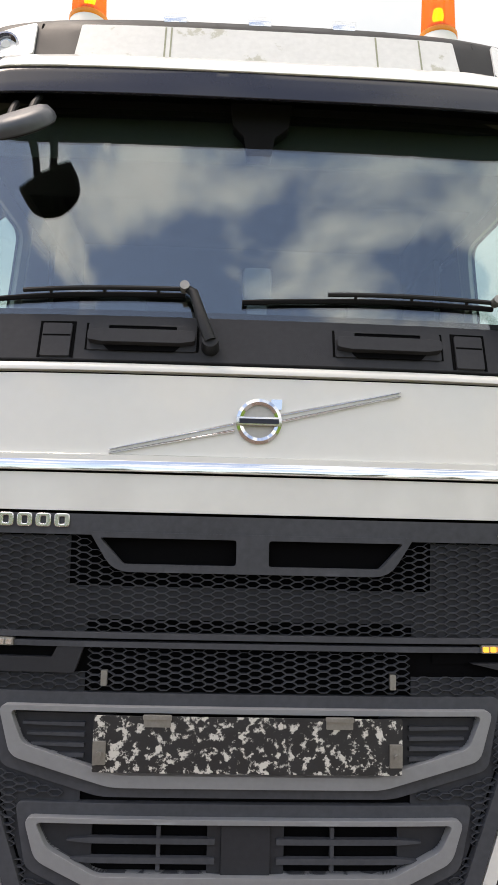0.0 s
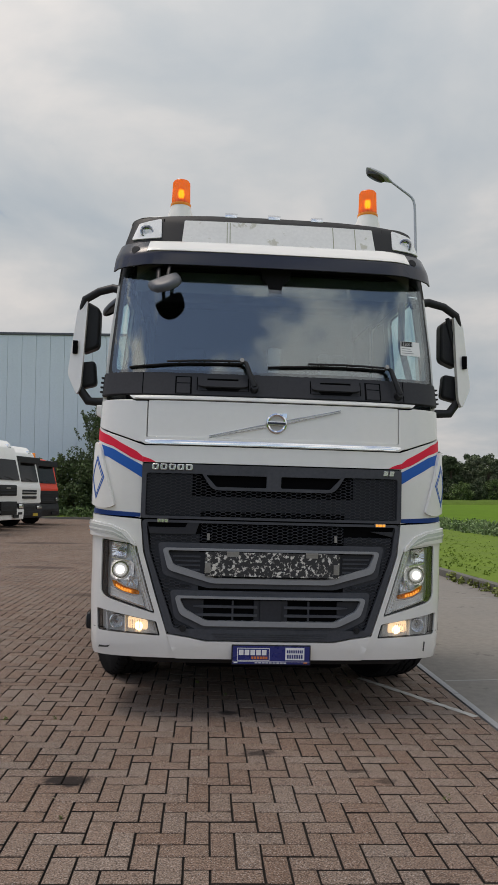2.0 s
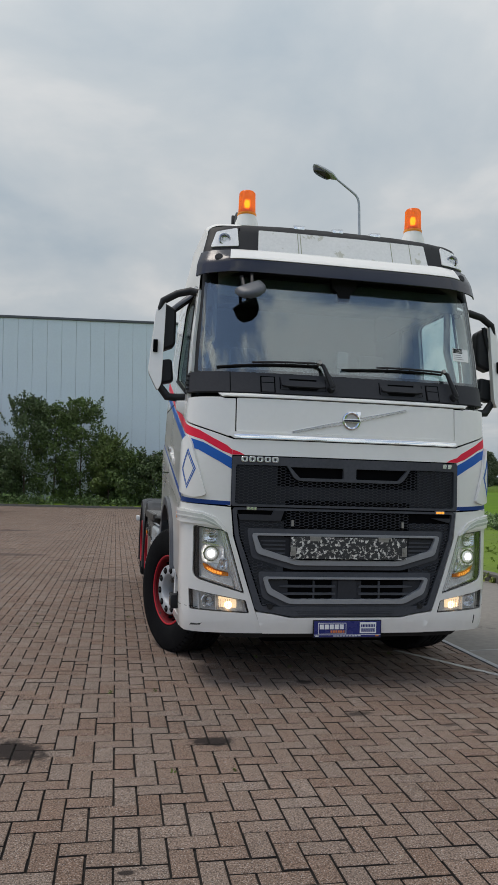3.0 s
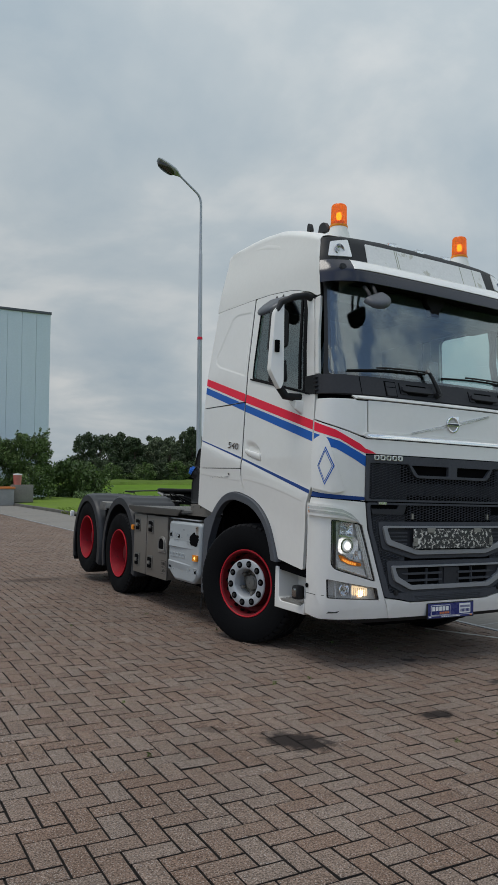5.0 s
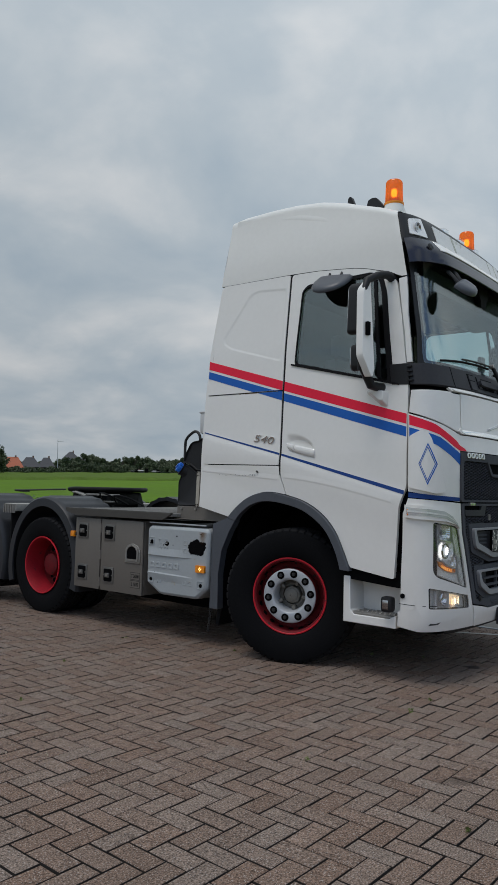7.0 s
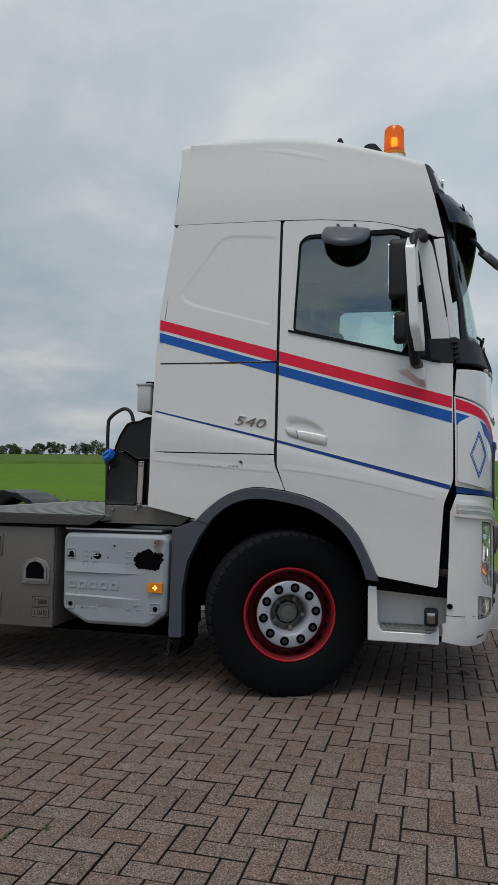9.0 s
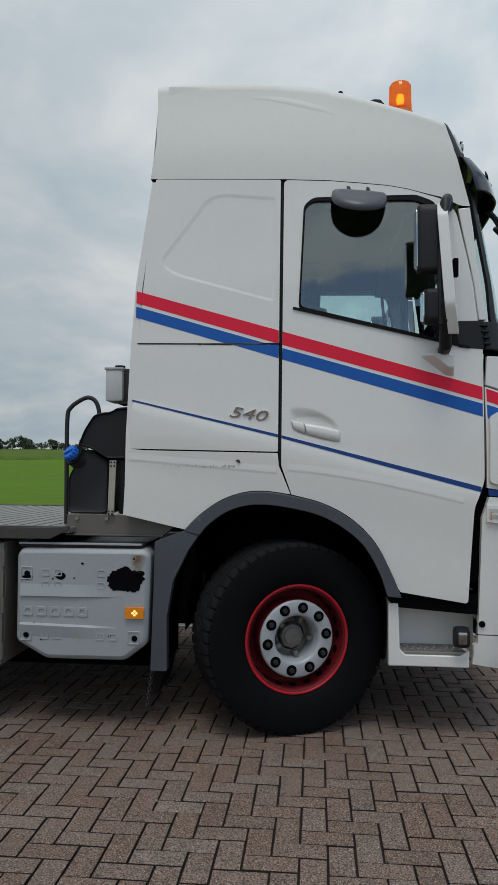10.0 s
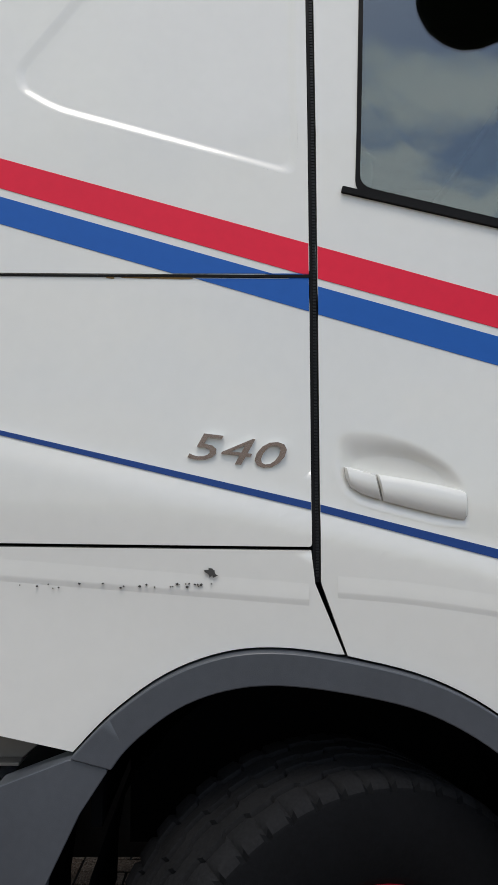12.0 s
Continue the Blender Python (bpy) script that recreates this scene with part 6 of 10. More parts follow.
def screen_patch(u0, z0, u1, z1):
    return [(fa(u0, z0), z0), (fa(u1, z0), z0), (fa(u1, z1), z1), (fa(u0, z1), z1)]


stk = tpart("paper_sticker", shell(screen_patch(0.93, 2.572, 1.085, 2.682), skin, 0.001, (), (0.05, 0.05), 0.001), PAPER, None, "white paper with stock number 312001")
tpart("print_block", shell(screen_patch(0.933, 2.642, 1.025, 2.680), skin, 0.0005, (), (0.05, 0.05), 0.0003), SEAL, stk)
tb = text_bm("312001", 0.026, 0.0004, 0, 0.012, 0.86)
for v in tb.verts:
    v.co = on_screen(0.979 + v.co.x, 2.648 + v.co.z, -0.0004)
tpart("stock_number", tb, PAPER, stk)
for k in range(3):
    z = 2.625 - k * 0.017
    tpart("print_line", shell(screen_patch(0.94, z - 0.003, 1.01 + 0.012 * k, z + 0.002), skin, 0.0005, (), (0.1, 0.1), 0.0003), mat("grey_print", (0.3, 0.3, 0.3), 0.7), stk)


# ---- mirrors ----
def extrude_uz(pts, y0, y1, r=0.0, n=3):
    bm = bmesh.new()
    pts = fillet(pts, r, n) if r else pts
    a = [bm.verts.new((u, y0, z)) for u, z in pts]
    b = [bm.verts.new((u, y1, z)) for u, z in pts]
    bm.faces.new(a)
    bm.faces.new(b[::-1])
    for i in range(len(a)):
        bm.faces.new((a[i - 1], b[i - 1], b[i], a[i]))
    bmesh.ops.recalc_face_normals(bm, faces=bm.faces[:])
    return bm


def extrude_yz(pts, x0, x1, r=0.0, n=3):
    bm = extrude_uz(pts, x0, x1, r, n)
    for v in bm.verts:
        v.co = Vector((v.co.y, v.co.x, v.co.z))
    bmesh.ops.recalc_face_normals(bm, faces=bm.faces[:])
    return bm


for sgn in (-1, 1):
    reach = 0.03 if sgn < 0 else 0.085
    S = lambda L: [(sgn * (a + reach), b) for a, b in L]
    bm = extrude_uz(S([(1.375, 3.00), (1.455, 2.91), (1.505, 2.40), (1.425, 2.235), (1.395, 2.30)]), 2.77, 2.855, 0.03)
    for v in bm.verts:
        k = (abs(v.co.x) - reach - 1.37) / 0.13
        v.co.y = 2.80 + (v.co.y - 2.80) * 0.68 + 0.035 * k + 0.085 * (v.co.z - 2.62)
    cover = tpart("mirror_cover", bm, WHITE, None, "white door mirror with black glass housings", 0.012)
    tpart("cover_slot", boxbm(sgn * (1.452 + reach) - 0.018, sgn * (1.452 + reach) + 0.018, 2.774, 2.80, 2.555, 2.655, 0.004), VOID, cover)
    tpart("upper_glass_housing", extrude_uz(S([(1.285, 2.63), (1.40, 2.58), (1.44, 2.60), (1.42, 2.95), (1.39, 2.985), (1.285, 2.93)]), 2.86, 2.985, 0.035), BLACK, cover, "", 0.02)
    tpart("upper_mirror_glass", extrude_uz(S([(1.30, 2.65), (1.40, 2.605), (1.42, 2.62), (1.405, 2.94), (1.385, 2.96), (1.30, 2.91)]), 2.984, 2.988, 0.03), MIRROR, cover)
    tpart("lower_glass_housing", extrude_uz(S([(1.29, 2.33), (1.41, 2.30), (1.44, 2.33), (1.44, 2.50), (1.31, 2.52)]), 2.85, 2.95, 0.03), BLACK, cover, "", 0.02)
    tpart("lower_mirror_glass", extrude_uz(S([(1.305, 2.345), (1.40, 2.32), (1.425, 2.34), (1.425, 2.485), (1.32, 2.505)]), 2.949, 2.953, 0.02), MIRROR, cover)
    bm = tube(bmesh.new(), [(sgn * 1.10, 2.76, 3.04), (sgn * (1.20 + reach * 0.5), 2.78, 3.07), (sgn * (1.29 + reach), 2.80, 3.045), (sgn * (1.40 + reach), 2.83, 2.985), (sgn * (1.43 + reach), 2.84, 2.90)], [0.035, 0.032, 0.03, 0.03, 0.02], 10)
    tpart("upper_arm", bm, BLACK, cover)
    tube_lo = tube(bmesh.new(), [(sgn * 1.18, 2.80, 2.20), (sgn * (1.27 + reach * 0.5), 2.81, 2.195), (sgn * (1.34 + reach), 2.82, 2.20), (sgn * (1.44 + reach), 2.84, 2.33), (sgn * (1.46 + reach), 2.845, 2.45)], [0.035, 0.035, 0.035, 0.03, 0.02], 10)
    tpart("lower_arm", tube_lo, BLACK, cover)
    bm = extrude_yz([(2.74, 2.02), (2.80, 2.03), (2.96, 2.16), (2.96, 2.19), (2.74, 2.17)], sgn * 1.20, sgn * 1.30, 0.02)
    for v in bm.verts:
        if abs(v.co.x) > 1.25:
            v.co.y = 2.80 + (v.co.y - 2.82) * 0.5
            v.co.z = 2.16 + (v.co.z - 2.16) * 0.5
    tpart("mirror_foot", bm, WHITE, cover, "", 0.01)
    tube_in = tube(bmesh.new(), [(sgn * 1.42, 2.85, 2.97), (sgn * (1.43 + reach), 2.865, 2.6), (sgn * (1.44 + reach), 2.86, 2.3)], 0.018, 8)
    tpart("stem", tube_in, BLACK, cover)

# wide-angle mirrors: domed grey back, face towards the cab with its dark reflection painted black
def wide_mirror(name, label, c, along, face, length, depth, dome, feet):
    x = Vector(along).normalized()
    z = -Vector(face).normalized()
    z = (z - x * x.dot(z)).normalized()
    y = z.cross(x)
    if y.z > 0:
        y = -y
    c = Vector(c)
    base = [(-0.5, 0.0), (-0.46, -0.05), (-0.3, -0.08), (0.0, -0.09), (0.3, -0.08), (0.46, -0.05), (0.5, 0.0), (0.5, 0.40), (0.44, 0.68), (0.32, 0.86), (0.16, 0.96), (0.0, 1.0), (-0.16, 0.96), (-0.32, 0.86), (-0.44, 0.68), (-0.5, 0.40)]
    base = [(a * length, b * depth) for a, b in fillet([(a, b) for a, b in base], 0.05, 2)]
    mid = (0.0, 0.45 * depth)

    def lay(levels):
        bm = bmesh.new()
        rings = [[bm.verts.new(c + x * (mid[0] + (a - mid[0]) * k) + y * (mid[1] + (b - mid[1]) * k - 0.5 * depth) + z * h) for a, b in base] for k, h in levels]
        for r0, r1 in zip(rings, rings[1:]):
            for q in range(len(base)):
                bm.faces.new((r0[q - 1], r0[q], r1[q], r1[q - 1]))
        bm.faces.new(rings[-1])
        bmesh.ops.recalc_face_normals(bm, faces=bm.faces[:])
        return bm

    ob = tpart(name, lay([(0.96, 0.0), (1.0, 0.004), (0.99, dome * 0.4), (0.90, dome * 0.75), (0.70, dome * 0.95), (0.40, dome)]), MIDGREY, None, label)
    tpart("mirror_face", lay([(0.965, 0.002), (0.95, -0.004), (0.88, -0.006), (0.86, 0.006), (0.5, 0.004)]), BLACK, ob)
    for f, g in feet:
        p = c + x * (f * length) - y * (0.45 * depth) + z * dome * 0.4
        q = Vector(g)
        tpart("bracket", tube(bmesh.new(), [p + y * 0.03, p, p.lerp(q, 0.5) + Vector((0, 0, 0.012)), q], [0.014, 0.017, 0.016, 0.018], 10, 0.7), BLACK, ob)
    return ob


wide_mirror("kerb_mirror", "grey kerb mirror over the passenger door", (-1.244, 3.290, 3.058), (0, -1, -0.10), (0.62, 0.0, -0.78), 0.325, 0.262, 0.045, ((-0.17, (-1.125, 3.35, 3.20)), (0.17, (-1.125, 3.23, 3.195))))
wide_mirror("front_mirror", "grey front mirror on an arm below the visor", (-0.785, 2.325, 2.975), (0.23, 0.03, 0.105), (0.0, 0.62, -0.78), 0.235, 0.16, 0.05, ((-0.16, (-0.855, 2.45, 3.13)), (0.14, (-0.775, 2.45, 3.16))))


# ---- door furniture and small marks on the side ----
for sgn in (-1, 1):
    bm = bmesh.new()
    loops = [[bm.verts.new(skin(sa(a[0] + (b[0] - a[0]) * k, a[1] + (b[1] - a[1]) * k, sgn), a[1] + (b[1] - a[1]) * k, d)) for a, b in zip(SCOOP, SCOOPI)] for k, d in ((-0.16, -0.0003), (0.0, -0.0003), (0.15, 0.0006), (0.35, 0.0030), (0.55, 0.0070), (0.75, 0.0125), (0.9, 0.0165), (1.0, 0.018))]
    for a, b in zip(loops, loops[1:]):
        for q in range(len(a)):
            bm.faces.new((a[q - 1], a[q], b[q], b[q - 1]))
    bm.faces.new(loops[-1])
    bmesh.ops.recalc_face_normals(bm, faces=bm.faces[:])
    rim = tpart("handle_cup", bm, WHITE, None, "recessed white door handle")
    def bar(name, top, low):
        """A rounded bar lying in the cup, between an upper and a lower edge."""
        bm = bmesh.new()
        rings = []
        n = len(top)
        for i in range(n):
            (ya, za), (yb, zb) = top[i], low[i]
            e = 1.0 if 0 < i < n - 1 else 0.55
            rings.append([bm.verts.new(skin(sa(ya + (yb - ya) * k, za + (zb - za) * k, sgn), za + (zb - za) * k, -q * e)) for k, q in ((0.02, -0.016), (0.0, 0.006), (0.07, 0.012), (0.25, 0.0155), (0.60, 0.015), (0.88, 0.010), (1.0, 0.002), (0.98, -0.016))])
        for ra, rb in zip(rings, rings[1:]):
            for q in range(len(ra)):
                bm.faces.new((ra[q - 1], ra[q], rb[q], rb[q - 1]))
        bm.faces.new(rings[0]); bm.faces.new(rings[-1][::-1])
        bmesh.ops.recalc_face_normals(bm, faces=bm.faces[:])
        tpart(name, bm, WHITE, rim)

    bar("handle_grip", [(3.597, 1.774), (3.594, 1.7735), (3.54, 1.765), (3.47, 1.752), (3.405, 1.738), (3.396, 1.733), (3.391, 1.724)], [(3.583, 1.713), (3.580, 1.712), (3.53, 1.699), (3.47, 1.684), (3.41, 1.671), (3.398, 1.670), (3.392, 1.678)])
    bar("lock_cover", [(3.672, 1.791), (3.668, 1.7915), (3.64, 1.785), (3.604, 1.7755), (3.601, 1.775)], [(3.668, 1.765), (3.658, 1.745), (3.630, 1.728), (3.592, 1.716), (3.588, 1.715)])
    # crease along the lower door
    for run in ([(3.690, 1.507), (3.50, 1.489), (3.2, 1.442), (2.95, 1.390), (2.70, 1.333)], [(4.62, 1.560), (4.3, 1.534), (4.0, 1.510), (3.755, 1.490)]):
        run = flow(run, 5)
        bm = bmesh.new()
        rows_ = [[bm.verts.new(skin(sa(y, z - e, sgn), z - e, -q)) for y, z in run] for e, q in ((-0.060, -0.001), (-0.020, 0.0008), (-0.003, 0.0018), (0.0, 0.0018), (0.004, 0.0012), (0.020, -0.001))]
        for ra, rb in zip(rows_, rows_[1:]):
            for q in range(len(run) - 1):
                bm.faces.new((ra[q], ra[q + 1], rb[q + 1], rb[q]))
        bmesh.ops.recalc_face_normals(bm, faces=bm.faces[:])
        tpart("crease", bm, WHITE)
    # step box under the door
    st = tpart("step_box", extrude_yz([(2.665, 0.405), (3.115, 0.405), (3.115, 0.755), (3.06, 0.755), (3.05, 0.50), (3.02, 0.47), (2.72, 0.47), (2.665, 0.50)], sgn * 1.0, sgn * 1.235, 0.0), WHITE, None, "white entry step with aluminium tread", 0.006)
    tpart("step_wall", boxbm(sgn * 0.98, sgn * 1.03, 2.6, 3.08, 0.42, 0.82, 0.0), WHITE, st)
    tpart("step_tread", boxbm(sgn * 1.03, sgn * 1.225, 2.67, 3.05, 0.468, 0.49, 0.006), STEEL, st, "aluminium tread with raised rounds")
    for i in range(3):
        for j in range(9):
            p = Vector((sgn * (1.07 + 0.05 * i), 2.71 + 0.038 * j + 0.019 * (i % 2), 0.489))
            tpart("tread_stud", cyl(bmesh.new(), p, p + Vector((0, 0, 0.006)), 0.012, 0.009, 10), STEEL, st)
    # near-black block added as the shade in the gap under the door
    tpart("door_gap_shade", extrude_yz([(2.56, 0.70), (2.70, 0.705), (3.10, 0.735), (3.10, 0.88), (2.56, 0.80)], sgn * 1.0, sgn * 1.222), VOID, st)
    wl = tpart("work_lamp", boxbm(sgn * 1.22, sgn * 1.30, 2.670, 2.760, 0.525, 0.64, 0.025), BLACK, None, "small square work lamp at the step")
    tpart("lamp_glass", boxbm(sgn * 1.294 - 0.01, sgn * 1.294 + 0.010, 2.690, 2.740, 0.548, 0.617, 0.006), DARKCHROME, wl)
    p = skin(sa(2.60, 0.655, sgn), 0.655, -0.008)
    tpart("bumper_plug", cyl(bmesh.new(), p, p + Vector((sgn * 0.006, 0, 0)), 0.018, seg=16), VOID)
# chips in the paint
CHIP = mat("bare_dark_chip", (0.06, 0.058, 0.055), 0.8)
rng = random.Random(12)
def blot(y, z, r, n=11, k=0.5):
    return [(y + math.cos(2 * math.pi * i / n) * r * rng.uniform(1 - k, 1 + k), z + math.sin(2 * math.pi * i / n) * r * 0.85 * rng.uniform(1 - k, 1 + k)) for i in range(n)]


spanel("paint_chip", [(3.976 + (y - 3.976) * 1.5 , z + 0.35 * (y - 3.976)) for y, z in blot(3.976, 1.553, 0.010, 18, 0.5)], -1, CHIP, 0.003, 0, d0=-0.0055)
for i in range(26):
    spanel("paint_chip", blot(rng.uniform(3.95, 4.5), rng.uniform(1.518, 1.530), rng.uniform(0.0010, 0.0032), 7), -1, CHIP, 0.003, 0, d0=-0.0055)
fpanel("paint_scuff", [(-1.17, 0.452), (-1.10, 0.458), (-1.085, 0.475), (-1.12, 0.466), (-1.16, 0.468)], CHIP, 0.001, 0, d0=-0.0075)
fpanel("paint_scuff", [(1.09, 0.46), (1.10, 0.455), (1.105, 0.52), (1.095, 0.525)], CHIP, 0.001, 0, d0=-0.0075)

# ---- cab interior ----
tpart("cab_rear_wall", extrude_uz([(-1.2, 1.3), (1.2, 1.3), (1.18, 2.3), (1.1, 2.7), (1.0, 3.5), (-1.0, 3.5), (-1.1, 2.7), (-1.18, 2.3)], 4.40, 4.44), CABTRIM, None, "grey cab rear wall")
bm = bmesh.new()
prev = None
for z in (1.24, 1.7, 2.2, 2.6, 3.0, 3.25):
    cur = [bm.verts.new((u, lin(z, YR) - 0.012 + dy, z)) for u, dy in ((-lin(z, HW) + 0.004, 0), (lin(z, HW) - 0.004, 0), (lin(z, HW) - 0.004, -0.04), (-lin(z, HW) + 0.004, -0.04))]
    if prev:
        for k in range(4):
            bm.faces.new((prev[k - 1], prev[k], cur[k], cur[k - 1]))
    prev = cur
bmesh.ops.recalc_face_normals(bm, faces=bm.faces[:])
tpart("cab_back_skin", bm, WHITE, None, "white rear wall of the cab")
tpart("cab_floor", boxbm(-1.2, 1.2, 2.5, 4.5, 1.30, 1.36), CABTRIM)
tpart("cab_headlining", boxbm(-1.0, 1.0, 2.62, 4.48, 3.36, 3.40), CABTRIM)
tpart("header_shelf", boxbm(-1.0, 1.0, 2.58, 3.0, 3.04, 3.10, 0.02), CABTRIM)
tpart("header_blind", boxbm(-1.02, 1.02, 2.565, 2.58, 3.0, 3.2, 0.0), mat("olive_grey_blind", (0.06, 0.065, 0.055), 0.85, 0, 0.1, 3.0), None)
tpart("camera_box", extrude_uz([(-0.045, 3.005), (0.045, 3.005), (0.055, 3.075), (0.105, 3.115), (0.115, 3.2), (-0.105, 3.2), (-0.095, 3.115), (-0.055, 3.075)], 2.50, 2.56, 0.006), SEAL)
bm = bmesh.new()
vs = []
for uu in [-1.1 + 2.2 * k / 14 for k in range(15)]:
    f = skin(fa(uu, 2.36), 2.36, 0.03)
    vs.append([bm.verts.new((uu, f.y + dy, z)) for dy, z in ((0.0, 2.355), (0.16, 2.375), (0.40, 2.37), (0.46, 2.28), (0.42, 1.8))])
for a, b in zip(vs, vs[1:]):
    for k in range(4):
        bm.faces.new((a[k], b[k], b[k + 1], a[k + 1]))
bmesh.ops.recalc_face_normals(bm, faces=bm.faces[:])
tpart("dashboard", bm, CABTRIM, None, "grey dashboard")
tpart("phone_holder", boxbm(-0.045, 0.055, 2.50, 2.54, 2.46, 2.60, 0.02), RECEIVER, None, "grey radio receiver on the dashboard")
tpart("holder_stem", boxbm(-0.03, 0.04, 2.51, 2.54, 2.37, 2.47, 0.01), RECEIVER)
ctr, ax = Vector((0.62, 2.95, 2.38)), Vector((0, -0.45, 0.89)).normalized()
bm = bmesh.new()
s_ = ax.orthogonal().normalized(); t_ = ax.cross(s_)
tube(bm, [ctr + (s_ * math.cos(2 * math.pi * k / 32) + t_ * math.sin(2 * math.pi * k / 32)) * 0.22 for k in range(33)], 0.016, 8)
tube(bm, [ctr - Vector((0.2, 0, 0)), ctr, ctr + Vector((0.2, 0, 0))], 0.018, 6)
tube(bm, [ctr, ctr - ax * 0.4], 0.03, 8)
tpart("steering_wheel", bm, BLACK, None, "dark steering wheel")
for uu in (-0.62, 0.62):
    sb = tpart("seat_back", boxbm(uu - 0.25, uu + 0.25, 3.45, 3.6, 1.95, 2.55, 0.06), CABDARK, None, "dark cloth seat")
    tpart("head_rest", boxbm(uu - 0.13, uu + 0.13, 3.50, 3.60, 2.58, 2.78, 0.04), CABDARK, sb)
    tpart("seat_cushion", boxbm(uu - 0.25, uu + 0.25, 3.0, 3.5, 1.75, 1.95, 0.06), CABDARK, sb)
tpart("bunk", boxbm(-1.1, 1.1, 3.85, 4.45, 1.75, 2.0, 0.05), CABDARK)
for sgn in (-1, 1):
    bm = bmesh.new()
    pr = None
    for k in range(6):
        y = 2.70 + 0.014 * k
        x = sgn * (1.02 + 0.02 * math.sin(k * 2.2)) 
        cur = [bm.verts.new((x + sgn * (0.09 if z < 2.6 else 0.0), y, z)) for z in (2.35, 2.7, 3.12)]
        if pr:
            for j in range(2):
                bm.faces.new((pr[j], cur[j], cur[j + 1], pr[j + 1]))
        pr = cur
    tpart("curtain", bm, CURTAIN, None, "gathered blue-grey curtain")
    tpart("sleeper_lining", extrude_yz([(3.74, 1.3), (4.5, 1.3), (4.5, 3.3), (3.74, 3.3)], sgn * 1.0, sgn * 1.03), CABTRIM)
    tpart("roof_lining_side", boxbm(sgn * 0.98, sgn * 1.06, 2.72, 4.5, 3.10, 3.40), CABTRIM)
    tpart("door_lining", boxbm(sgn * 1.12, sgn * 1.16, 2.7, 3.74, 1.35, 2.18), CABTRIM)


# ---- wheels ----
# rear dish red: colour holds both its grime and the shade of its depth
RIMREAR = mat("grimed_shaded_wheel_paint", (0.25, 0.008, 0.016), 0.55, 0, 0.3, 6.0, second=(0.09, 0.015, 0.018), spots=0.0, spec=0.15)
def tyre_bm(r, half, bead, seg=312):
    """A lorry tyre: ribbed tread with zigzag grooves and notched shoulders."""
    bm = bmesh.new()
    prof = [(bead, -0.72, 0, 0), (bead + 0.012, -0.84, 0, 0), (bead + 0.03, -0.90, 0, 0), (bead + 0.034, -0.915, 0, 0), (r * 0.72, -0.98, 0, 0), (r * 0.80, -1.0, 0, 0), (r * 0.88, -0.985, 0, 0), (r * 0.93, -0.955, 0, 0), (r * 0.95, -0.94, 0.0, 0), (r * 0.962, -0.925, 0.9, 0), (r - 0.008, -0.865, 1, 0), (r, -0.80, 1, 0),
            (r, -0.56, 0, 1), (r - 0.013, -0.53, 0, 1), (r - 0.013, -0.47, 0, 1), (r, -0.44, 0, 1), (r + 0.002, -0.20, 0, -1), (r - 0.012, -0.17, 0, -1), (r - 0.012, -0.11, 0, -1), (r + 0.002, -0.08, 0, -1)]
    prof = prof + [(a, -h, k, w) for a, h, k, w in reversed(prof)]
    rings = []
    for rr, h, k, w in prof:
        ring = []
        for i in range(seg):
            cut = 0.013 * k if i % 6 == 0 else 0.0
            zig = (0.035 if (i // 6) % 2 else -0.035) * w
            an = 2 * math.pi * i / seg
            ring.append(bm.verts.new((-(h + zig) * half, math.cos(an) * (rr - cut), math.sin(an) * (rr - cut))))
        rings.append(ring)
    for r0, r1 in zip(rings, rings[1:]):
        for i in range(seg):
            bm.faces.new((r0[i], r0[(i + 1) % seg], r1[(i + 1) % seg], r1[i]))
    bmesh.ops.recalc_face_normals(bm, faces=bm.faces[:])
    for f in bm.faces:
        f.material_index = 1 if min(math.hypot(v.co.y, v.co.z) for v in f.verts) > r * 0.957 else 0
    return bm


